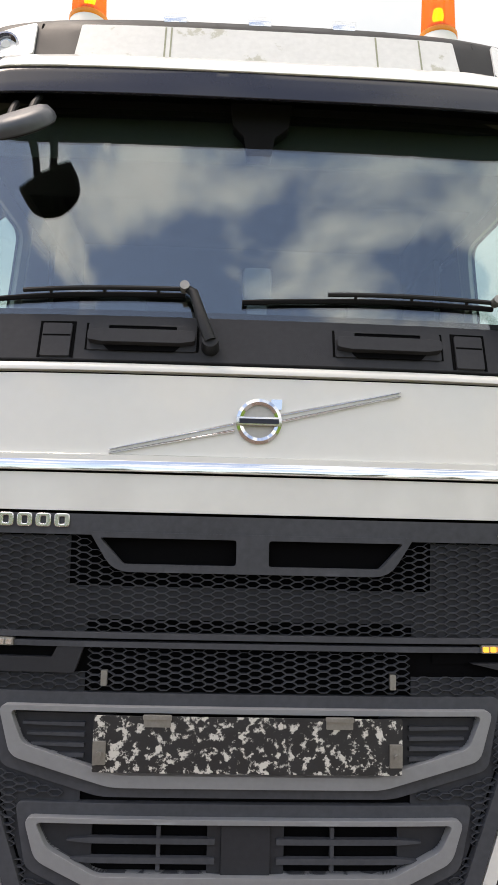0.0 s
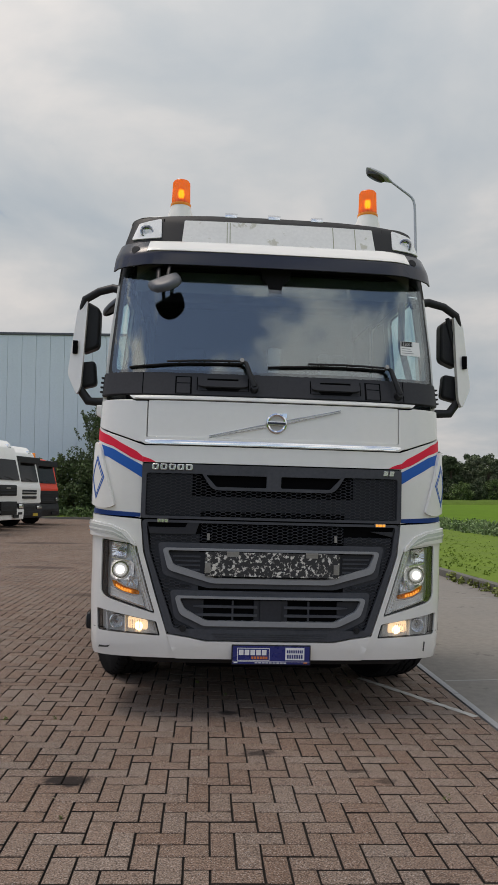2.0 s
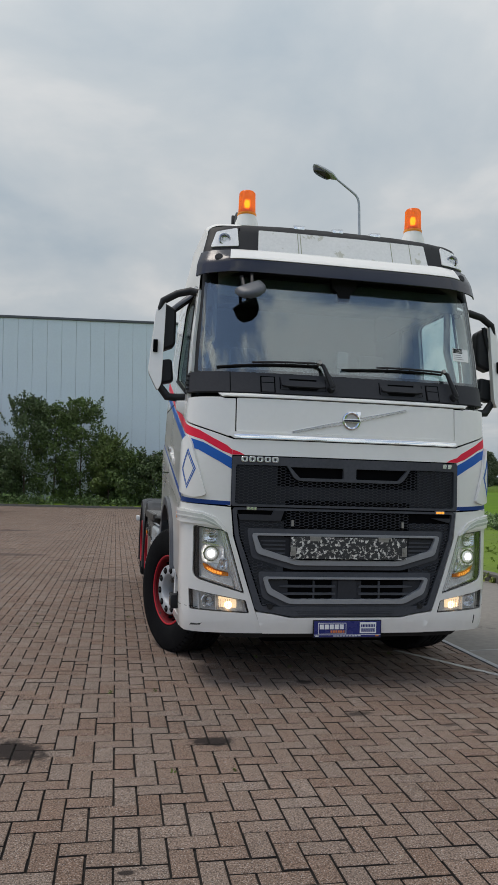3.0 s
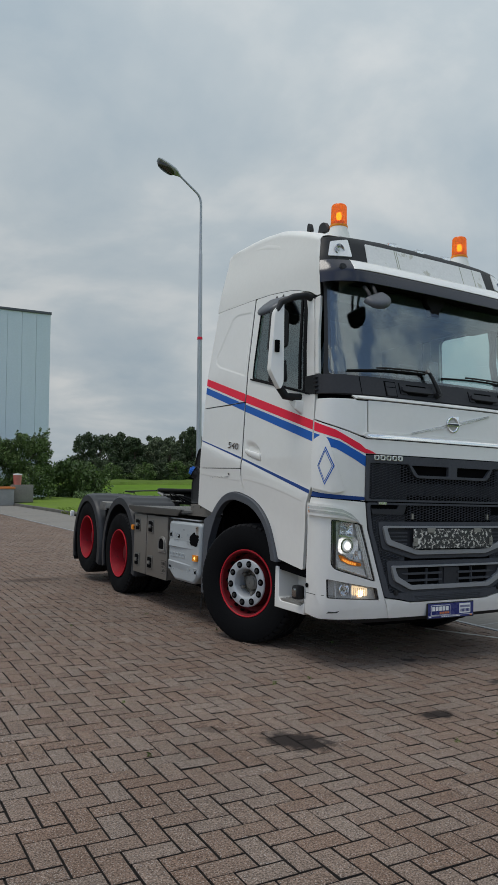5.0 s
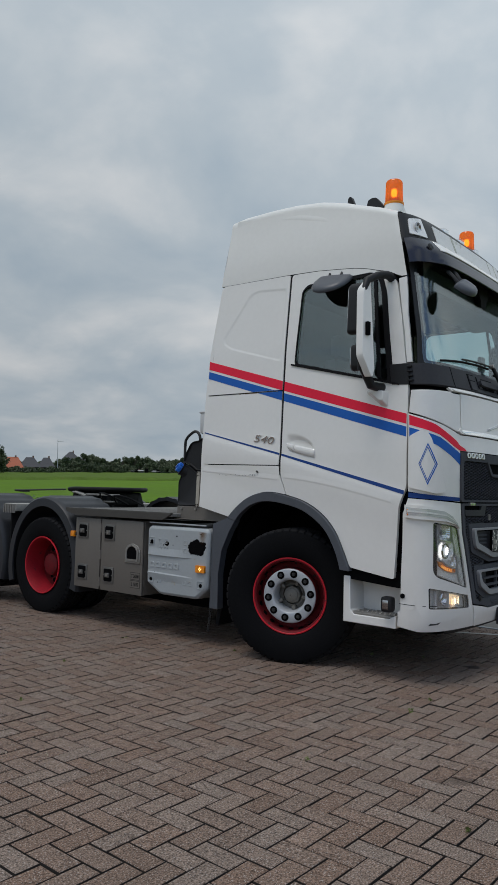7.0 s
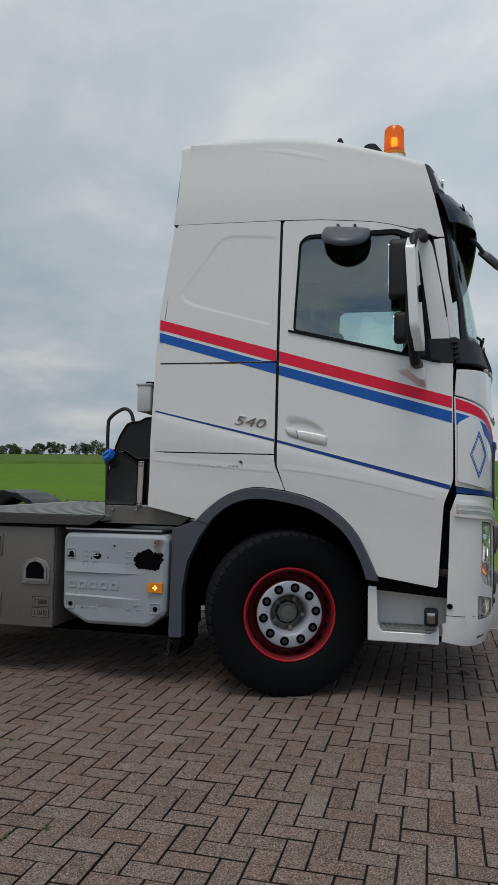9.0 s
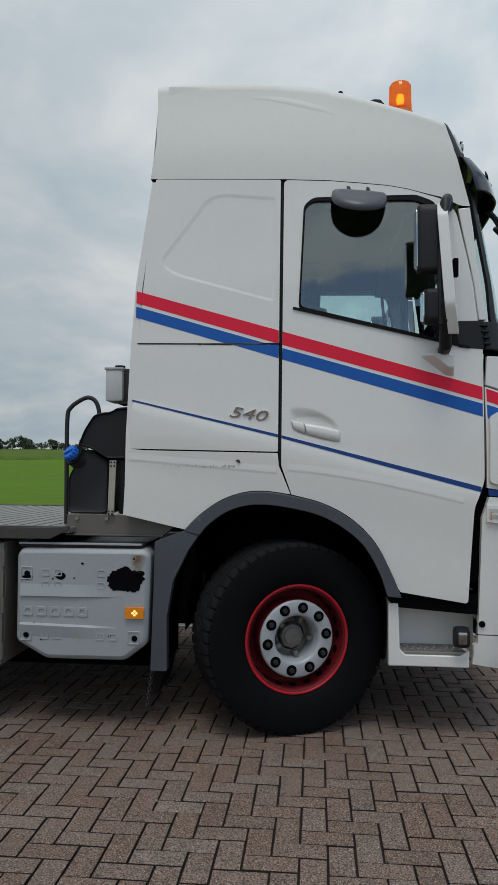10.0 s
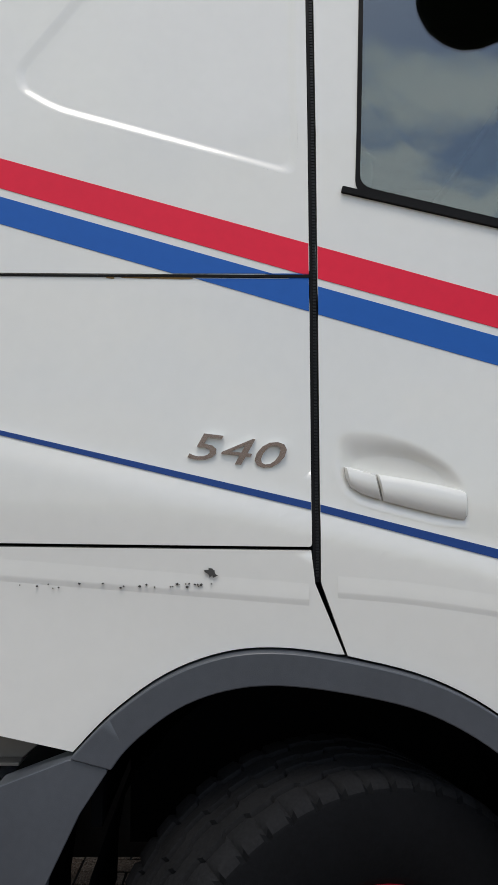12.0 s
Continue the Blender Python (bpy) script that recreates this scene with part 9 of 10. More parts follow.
weeds("grass_tufts", "short grass blades of the lawn verge", [(rngs.uniform(4.65, 9.8), q, 0.10 + GZ * 0.2, rngs.uniform(0.02, 0.05)) for q in [rngs.uniform(4, 32) for _ in range(2600)]], 9, 0.020, 16, GRASS)
tree("bush", "wide dark green bush on the lawn verge", 11.6, 52.0, 0.1, 2.4, 5.0, 77, LEAF, 0.15, 60, 110, 0.07, 0.02)


def polar(az, d, ex=-5.0, ey=-1.5):
    return ex + d * math.sin(radians(az)), ey + d * math.cos(radians(az))


def rise(d):
    return max(0.0, (d - 30) * 0.0062)


# a row of trees across the road behind the yard, seen in the polished trim alone
for k in range(15):
    tree("tree", "broadleaf tree across the road from the yard", -42 + k * 6.4 + rngs.uniform(-1.5, 1.5), -52 + rngs.uniform(-3, 3), 0.4, rngs.uniform(5.5, 9.0), rngs.uniform(6, 8.5), 1200 + k, LEAFDARK, 0.5, 26, 40, 0.22, 0.08, "trees across the road")

# the rising far meadow and its long-grass edge
def far_meadow():
    bm = bmesh.new()
    rows = []
    for k in range(29):
        az = 8 + 3.0 * k
        row = []
        for d in (32, 60, 110, 180, 240, 420, 1500):
            px, py = polar(az, d)
            row.append(bm.verts.new((max(px, 12.5), py, (-0.25 if d == 32 else 0.06) + rise(min(d, 420)))))
        rows.append(row)
    for a, b in zip(rows, rows[1:]):
        for j in range(6):
            bm.faces.new((a[j], a[j + 1], b[j + 1], b[j]))
    bmesh.ops.recalc_face_normals(bm, faces=bm.faces[:])
    tagged(part("field", bm, FIELD, None), "short-cut green meadow rising slightly into the distance", "field", kind="structure")


far_meadow()
rngt = random.Random(5)
# tall wood, then low trees round to the farm houses and beyond
for az in [17.4, 18.6, 19.6, 20.4]:
    px, py = polar(az, 165 + rngt.uniform(-8, 8))
    tree("tree", "tall dark broadleaf tree beyond the meadow", px, py, rise(165) - 0.3, rngt.uniform(8.5, 11.5), rngt.uniform(5, 7), int(az * 100), LEAFDARK, 0.26, 50, 120, 0.28, 0.12, "trees beyond the meadow")
for k in range(29):
    az = 20.9 + k * 0.35
    d = 170 + rngt.uniform(-14, 14)
    h = 11.6 * (0.86 + 0.14 * math.sin(k * 0.55 + 1.0)) * rngt.uniform(0.72, 1.14) * (1.0 if k < 25 else 0.78)
    px, py = polar(az, d)
    tree("tree", "tall dark broadleaf tree beyond the meadow" if k % 3 else "grey-green willow beyond the meadow", px, py, rise(170) - 0.3, h, rngt.uniform(3.8, 7.6), 300 + k, LEAFDARK if k % 3 else LEAFGREY, 0.24, 56, 130, 0.28, rngt.uniform(0.02, 0.12), "trees beyond the meadow")
for k in range(22):
    az = 17 + k * 0.62
    px, py = polar(az, 152 + rngt.uniform(-4, 4))
    tree("bush", "low green shrub at the meadow edge", px, py, rise(150) - 0.3, rngt.uniform(3, 4.8), rngt.uniform(4.5, 6), 500 + k, LEAF if k % 4 == 0 else LEAFDARK, 0.20, 34, 90, 0.08, 0.0, "shrubs beyond the meadow")
# a closed belt of rounded trees and willows behind the houses
def belt(az):
    """Top of the belt above the meadow, in metres."""
    return 5.0 + 1.7 * math.exp(-((az - 38.0) / 0.9) ** 2) + 0.9 * math.exp(-((az - 41.7) / 0.8) ** 2) + 0.7 * math.exp(-((az - 45.7) / 0.7) ** 2) - 0.8 * (az < 36.2) + 3.4 * (az < 31.9)


for k in range(46):
    az = 31.1 + k * 0.43 + rngt.uniform(-0.1, 0.1)
    px, py = polar(az, 250 + rngt.uniform(-4, 14))
    tree("tree", "grey-green willow in a belt beyond the meadow" if k % 3 else "rounded dark tree in a belt beyond the meadow", px, py, rise(250) - 0.5, belt(az) * rngt.uniform(0.86, 1.12), rngt.uniform(4.2, 6.8), 700 + k, LEAFGREY if k % 3 else LEAFDARK, 0.30, 36, 90, 0.2, 0.0, "tree belt")
for k in range(51):
    az = 31.7 + k * 0.37 + rngt.uniform(-0.12, 0.12)
    if 46.1 < az < 47.5 or 41.1 < az < 42.1 or 42.8 < az < 43.6:
        continue
    near = az < 35.8
    px, py = polar(az, (216 if near else 238) + rngt.uniform(-3, 4))
    tree("bush", "low grey-green willow shrub before the tree belt", px, py, rise(216 if near else 238) - 0.4, rngt.uniform(1.5, 2.5) if near else rngt.uniform(2.4, 4.0), rngt.uniform(3.2, 5.2), 1700 + k, LEAFGREY if k % 2 else LEAFDARK, 0.24, 24, 70, 0.08, 0.0, "willow shrubs")
for k in range(26):
    az = 57 + k * 0.83 + rngt.uniform(-0.35, 0.35)
    px, py = polar(az, 340 + rngt.uniform(-15, 25), -5, 3)
    tree("tree", "round-headed roadside tree in the distance", px, py, rise(340) - 0.3, rngt.choice((2.6, 3.4, 4.6, 5.6, 6.4)) * rngt.uniform(0.9, 1.1), rngt.uniform(5, 10), 900 + k, LEAFDARK if k % 3 else LEAFGREY, 0.34, 30, 44, 0.22, 0.24, "distant roadside trees")


# a paler stand of long grass on the far half of the meadow
def long_grass():
    bm = bmesh.new()
    rows = []
    for k in range(141):
        az = 8 + 0.6 * k
        wob = 3.0 * math.sin(k * 0.31) + 1.5 * math.sin(k * 0.83 + 1)
        row = []
        for j, d in enumerate((104, 104.6, 120, 150, 190, 235, 330, 440)):
            px, py = polar(az, d + (wob if j < 3 else 0.0))
            up = 0.0 if j == 0 else 0.30 + 0.08 * math.sin(k * 2.1 + j) + 0.05 * math.sin(k * 0.7)
            row.append(bm.verts.new((px, py, 0.06 + rise(min(d, 420)) + up)))
        rows.append(row)
    for a, b in zip(rows, rows[1:]):
        for j in range(7):
            bm.faces.new((a[j], a[j + 1], b[j + 1], b[j]))
    bmesh.ops.recalc_face_normals(bm, faces=bm.faces[:])
    tagged(part("long_grass", bm, LONGGRASS, None), "paler stand of uncut grass on the far meadow", "grass", kind="stuff")


LONGGRASS = mat("uncut_pale_grass", (0.088, 0.138, 0.026), 0.95, 0, 0.4, 0.35, second=(0.11, 0.13, 0.04), spots=0.05, bump=0.6, bscale=3.0, spec=0.03)
long_grass()


# ---- lamp post ----
def lamp_post():
    t = thing("street_lamp", "tall galvanised street lamp with a bent arm", "street lamp", pose(7.2, 21.8, 0.05))
    bm = tube(bmesh.new(), [(0, 0, -0.1), (0, 0, 1.2), (0, 0, 1.25), (0, 0, 6.0), (0, 0, 9.8), (0, 0, 9.83), (0, 0, 11.6), (-0.008, 0, 11.76), (-0.04, 0.006, 11.92), (-0.11, 0.016, 12.04), (-0.20, 0.03, 12.13), (-0.83, 0.13, 12.66)], [0.115, 0.11, 0.10, 0.085, 0.066, 0.052, 0.045, 0.044, 0.043, 0.042, 0.041, 0.036], 14)
    part("pole", bm, GALV, t)
    m = Matrix.Translation((-0.80, 0.125, 12.64)) @ Matrix.Rotation(radians(-8), 4, "Z") @ Matrix.Rotation(radians(29), 4, "Y")
    # a tapered pod: grey housing above, dark glass bowl set into a pale rim below
    sta = [(0.0, 0.052, 0.05, -0.05), (0.08, 0.075, 0.065, -0.065), (0.16, 0.165, 0.10, -0.08), (0.28, 0.225, 0.125, -0.085), (0.60, 0.235, 0.13, -0.085), (0.86, 0.215, 0.11, -0.07), (0.97, 0.18, 0.07, -0.04), (1.0, 0.13, 0.03, -0.01)]
    bm = bmesh.new()
    rings = []
    for q, w, top, low in sta:
        rings.append([bm.verts.new(m @ Vector((-q, w * math.cos(an), (top if math.sin(an) > 0 else -low) * math.sin(an)))) for an in [2 * math.pi * k / 18 for k in range(18)]])
    for r0, r1 in zip(rings, rings[1:]):
        for k in range(18):
            bm.faces.new((r0[k - 1], r0[k], r1[k], r1[k - 1]))
    bm.faces.new(rings[0]); bm.faces.new(rings[-1][::-1])
    bmesh.ops.recalc_face_normals(bm, faces=bm.faces[:])
    part("lamp_head", bm, GALV, t, "grey pod-shaped lamp head")
    bm = bmesh.new()
    rings = []
    for k_, h in ((1.0, -0.03), (0.98, -0.115), (0.84, -0.165), (0.4, -0.18)):
        rings.append([bm.verts.new(m @ Vector((-0.58 + 0.37 * k_ * math.cos(an), 0.205 * k_ * math.sin(an), h))) for an in [2 * math.pi * k / 20 for k in range(20)]])
    for r0, r1 in zip(rings, rings[1:]):
        for k in range(20):
            bm.faces.new((r0[k - 1], r0[k], r1[k], r1[k - 1]))
    bm.faces.new(rings[-1])
    bmesh.ops.recalc_face_normals(bm, faces=bm.faces[:])
    part("bowl", bm, mat("smoked_lamp_bowl", (0.035, 0.03, 0.025), 0.18, 0, 0.3, 6.0), t, "dark glass bowl")
    bm = revolve(bmesh.new(), [(0.09, -0.05), (0.097, -0.05), (0.097, 0.05), (0.09, 0.05)], (0, 0, 6.65), (0, 0, 1), 16)
    part("tag", bm, RED, t, "red number band")


lamp_post()


# ---- far houses ----
ROOFTILE = mat("orange_roof_tiles", (0.34, 0.10, 0.05), 0.8, 0, 0.2, 2.0)
SLATE = mat("dark_roof_tiles", (0.045, 0.045, 0.05), 0.7, 0, 0.2, 2.0)
HOUSEWALL = mat("pale_house_wall", (0.17, 0.115, 0.09), 0.8, 0, 0.1, 1.0)


def house(az, d, w, h, rh, roofm, wallm, label, depth=9.0, hip=0.0):
    px, py = polar(az, d)
    t = thing("house", label, "house", pose(px, py, rise(d) - 0.4, 0, 0, -az), "far houses")
    part("wall", boxbm(-w / 2, w / 2, -depth / 2, depth / 2, 0, h), wallm, t)
    bm = bmesh.new()
    o = 0.4
    c = [bm.verts.new(p) for p in ((-w / 2 - o, -depth / 2 - o, h), (w / 2 + o, -depth / 2 - o, h), (w / 2 + o, depth / 2 + o, h), (-w / 2 - o, depth / 2 + o, h))]
    r = [bm.verts.new(p) for p in ((-w / 2 + hip, 0, h + rh), (w / 2 - hip, 0, h + rh))]
    bm.faces.new((c[0], c[1], r[1], r[0])); bm.faces.new((c[2], c[3], r[0], r[1]))
    bm.faces.new((c[1], c[2], r[1])); bm.faces.new((c[3], c[0], r[0])); bm.faces.new(c[::-1])
    rf_ = part("roof", bm, roofm, t)
    part("chimney", boxbm(-0.25 + w * 0.16, 0.25 + w * 0.16, -0.3, 0.3, h + rh * 0.6, h + rh + 0.45), HOUSEWALL, rf_)
    for k in range(max(2, int(w / 3.5))):
        x0 = -w / 2 + 1.2 + k * 3.2
        part("window", boxbm(x0, x0 + 1.1, -depth / 2 - 0.05, -depth / 2 + 0.05, h * 0.45, h * 0.45 + 1.3), VOID, t)


WHITEWALL = mat("white_house_wall", (0.6, 0.6, 0.58), 0.8, 0, 0.06, 1.0)
house(32.35, 225, 5.5, 2.0, 3.2, ROOFTILE, HOUSEWALL, "far farmhouse with an orange tiled roof", 9, 1.2)
house(33.6, 228, 5.8, 2.2, 3.0, SLATE, HOUSEWALL, "far farmhouse with a dark tiled roof", 9, 1.8)
house(34.8, 232, 4.6, 2.2, 3.0, SLATE, HOUSEWALL, "small far farmhouse with a dark roof", 8, 1.4)
house(36.65, 275, 5.4, 5.4, 2.6, SLATE, WHITEWALL, "large white far house with a dark hipped roof", 9, 2.2)
house(65.3, 350, 12, 2.0, 0.6, mat("pale_shed_roof", (0.5, 0.5, 0.5), 0.7), mat("white_shed_wall", (0.6, 0.6, 0.6), 0.7), "long low white shed in the distance", 9, 0.3)
house(41.6, 236, 4.0, 1.3, 0.22, mat("grey_shed_roof", (0.45, 0.45, 0.45), 0.7), SLATE, "low far shed with a pale flat roof", 5, 0.05)
house(43.2, 236, 3.4, 1.2, 0.22, mat("grey_white_shed_roof", (0.5, 0.5, 0.5), 0.7), SLATE, "low far stable with a pale roof", 5, 0.2)
house(46.8, 232, 4.6, 1.1, 1.0, mat("brown_grey_tiles", (0.20, 0.15, 0.13), 0.8, 0, 0.15, 2.0), mat("red_brick_barn", (0.26, 0.085, 0.05), 0.8, 0, 0.15, 1.0), "low brick barn with a grey-brown roof", 6, 0.3)
px, py = polar(35.6, 225)
pm = thing("light_mast", "thin grey mast with a short arm by the far houses", "mast", pose(px, py, rise(225)))
bm = tube(bmesh.new(), [(0, 0, 0), (0, 0, 10.2)], [0.13, 0.07], 6)
tube(bm, [(0, 0, 9.6), (1.5, -1.0, 9.7)], 0.08, 5)
part("mast", bm, GALV, pm)


# ---- parked lorries at the yard's edge ----
PARKGLASS = mat("dark_parked_glass", (0.012, 0.013, 0.015), 0.08, 0, 0.1, 2.0, spec=0.22)


def parked_lorry(label, x, y, rz, paint, dark, height, style, beacons=False):
    z = ground_z(x, y)
    t = thing("lorry", label, "lorry", pose(x, y, z, 0, 0, rz) , "parked lorries")
    H = height
    body = [(0.02, 1.05), (0.0, 1.75), (0.06, 1.95), (0.28, 2.95), (0.42, H - 0.35), (0.75, H - 0.06), (1.1, H), (2.15, H), (2.2, H - 0.1), (2.22, 1.05)]
    part("cab", extrude_yz(body, -1.22, 1.22, 0.05), paint, t, "", None, 0.09)
    bm = bmesh.new()
    wpts = [(-1.04, 2.02, 0.06), (1.04, 2.02, 0.06), (0.98, 2.86, 0.245), (-0.98, 2.86, 0.245)]
    a = [bm.verts.new((u, yy - 0.02, zz)) for u, zz, yy in wpts]
    bm.faces.new(a)
    r = bmesh.ops.extrude_face_region(bm, geom=bm.faces[:])
    bmesh.ops.translate(bm, vec=(0, 0.05, 0), verts=[g for g in r["geom"] if isinstance(g, bmesh.types.BMVert)])
    bmesh.ops.recalc_face_normals(bm, faces=bm.faces[:])
    part("windscreen", bm, PARKGLASS, t)
    if style != "panel":
        part("visor", extrude_uz([(-1.14, 2.84), (1.14, 2.84), (1.08, 3.12), (-1.08, 3.12)], 0.0, 0.24, 0.03), BLACK, t, "", None, 0.03)
    for q in (-0.55, 0.25):
        part("wiper", tube(bmesh.new(), [(q + 0.3, 0.03, 2.03), (q, 0.05, 2.10), (q - 0.35, 0.08, 2.16)], 0.014, 6), BLACK, t)
    if style == "panel":
        part("grille", boxbm(-0.70, 0.70, -0.05, 0.05, 1.38, 1.82, 0.05), BLACK, t)
        for k in range(3):
            part("grille_bar", boxbm(-0.60, 0.60, -0.07, -0.03, 1.45 + 0.12 * k, 1.48 + 0.12 * k, 0.008), DARKGREY, t)
        part("emblem_bar", boxbm(-0.16, 0.16, -0.075, -0.03, 1.66, 1.72, 0.008), STEEL, t)
        part("lower_intake", boxbm(-0.60, 0.60, -0.115, -0.02, 0.62, 1.16, 0.03), BLACK, t)
        for k in range(2):
            part("grille_bar", boxbm(-0.56, 0.56, -0.13, -0.06, 0.78 + 0.17 * k, 0.82 + 0.17 * k, 0.008), DARKGREY, t)
        lz, lu = (0.86, 1.08), (0.74, 1.16)
    elif style == "slots":
        for a, b in ((1.46, 1.66), (1.27, 1.38)):
            part("air_slot", boxbm(-0.76, 0.76, -0.045, 0.02, a, b, 0.02), BLACK, t)
        part("grille_bar", boxbm(-0.74, 0.74, -0.06, -0.03, 1.545, 1.57, 0.008), paint, t)
        part("lower_intake", boxbm(-0.55, 0.55, -0.11, -0.02, 0.50, 0.98, 0.02), BLACK, t)
        for k in range(4):
            part("grille_bar", boxbm(-0.53, 0.53, -0.125, -0.08, 0.56 + 0.11 * k, 0.59 + 0.11 * k, 0.008), dark, t)
        lz, lu = (0.80, 0.98), (0.66, 1.18)
    else:
        part("grille", extrude_uz([(-1.10, 1.05), (1.10, 1.05), (1.14, 1.66), (-1.14, 1.66)], -0.06, 0.05, 0.06), BLACK, t, "", None, 0.02)
        for k in range(4):
            part("grille_bar", boxbm(-0.66, 0.66, -0.08, -0.05, 1.16 + 0.11 * k, 1.19 + 0.11 * k, 0.008), DARKGREY, t)
        lz, lu = (1.14, 1.34), (0.74, 1.10)
    part("bumper", extrude_yz([(-0.04, 0.42), (-0.08, 0.75), (0.0, 1.05), (0.9, 1.05), (0.9, 0.42)], -1.24, 1.24, 0.04), dark, t, "", None, 0.04)
    for s in (-1, 1):
        hl = part("headlamp", boxbm(s * lu[0], s * lu[1], -0.105, 0.05, lz[0], lz[1], 0.03), BLACK, t)
        part("lamp_glass", boxbm(s * (lu[0] + 0.03), s * (lu[1] - 0.04), -0.112, -0.09, lz[0] + 0.03, lz[1] - 0.03, 0.008), REFLECT, hl)
        part("corner_vane", extrude_yz([(0.02, 1.10), (0.10, 1.70), (0.30, 1.72), (0.34, 1.10)], s * 1.17, s * 1.255), BLACK if style == "full" else paint, t)
        part("roof_lamp", boxbm(s * 0.70, s * 0.98, 0.42, 0.60, H - 0.42, H - 0.22, 0.03), REFLECT, t)
        part("door_line", boxbm(s * 1.222, s * 1.228, 1.22, 1.235, 1.1, 2.95), BLACK, t)
        part("fog_lamp", boxbm(s * 0.75, s * 1.08, -0.090, 0.05, 0.62, 0.72, 0.02), DARKGREY, t)
        part("side_window", extrude_yz([(0.42, 2.0), (1.15, 2.05), (1.15, 2.85), (0.55, 2.85)], s * 1.215, s * 1.235), PARKGLASS, t)
        mr = part("mirror", boxbm(s * 1.32, s * 1.55, 0.30, 0.42, 2.1, 2.85, 0.05), BLACK, t)
        part("mirror_arm", tube(bmesh.new(), [(s * 1.15, 0.36, 2.9), (s * 1.42, 0.34, 2.92), (s * 1.44, 0.36, 2.8)], 0.025, 6), BLACK, mr)
        bm = revolve(bmesh.new(), [(0.28, -0.15), (0.45, -0.16), (0.52, -0.12), (0.52, 0.12), (0.45, 0.16), (0.28, 0.15), (0.2, 0.05), (0.001, 0.04)], (s * 1.05, 1.45, 0.52), (s, 0, 0), 30)
        part("wheel", bm, RUBBER, t)
        part("wheel_arch", extrude_yz([(0.78, 0.45), (0.85, 0.95), (1.1, 1.16), (1.8, 1.16), (2.05, 0.95), (2.12, 0.45), (2.22, 0.45), (2.22, 1.25), (0.7, 1.25), (0.7, 0.45)], s * 1.0, s * 1.235), dark, t)
        part("chassis_rail", boxbm(s * 0.38, s * 0.46, 1.0, 6.5, 0.7, 1.0), CHASSIS, t)
    if beacons:
        for s in (-0.8, 0.3):
            part("beacon", revolve(bmesh.new(), [(0.001, 0.0), (0.09, 0.0), (0.085, 0.2), (0.06, 0.23), (0.001, 0.24)], (s, 0.9, H), (0, 0, 1), 16), AMBERBODY, t)
    part("plate", boxbm(0.30, 0.72, -0.135, -0.10, 0.50, 0.62, 0.0), PLATEYELLOW if style == "slots" else BLACK, t)
    part("under_tank", boxbm(-1.2, 1.2, 2.6, 4.6, 0.45, 1.0, 0.05), CHASSIS, t)


LORRYWHITE = mat("white_lorry_paint", (0.80, 0.80, 0.78), 0.35, 0, 0.05, 2.0)
LORRYRED = mat("orange_red_lorry_paint", (0.78, 0.06, 0.022), 0.35, 0, 0.05, 2.0)
LORRYDARK = mat("dark_lorry_paint", (0.03, 0.032, 0.035), 0.35, 0, 0.1, 2.0)
PLATEYELLOW = mat("dull_yellow_plate", (0.45, 0.32, 0.03), 0.5)
parked_lorry("black cab-over lorry parked in a row", -8.05, 23.6, 74, LORRYDARK, BLACK, 3.85, "slots")
parked_lorry("white cab-over lorry with a black grille panel parked in a row", -7.95, 26.9, 74, LORRYWHITE, LORRYWHITE, 3.72, "panel")
parked_lorry("white cab-over lorry with grey bumper parked in a row", -7.9, 30.2, 74, LORRYWHITE, DARKGREY, 3.66, "slots")
parked_lorry("orange-red lorry cab with amber beacons parked in a row", -7.75, 33.6, 74, LORRYRED, BLACK, 3.3, "full", True)


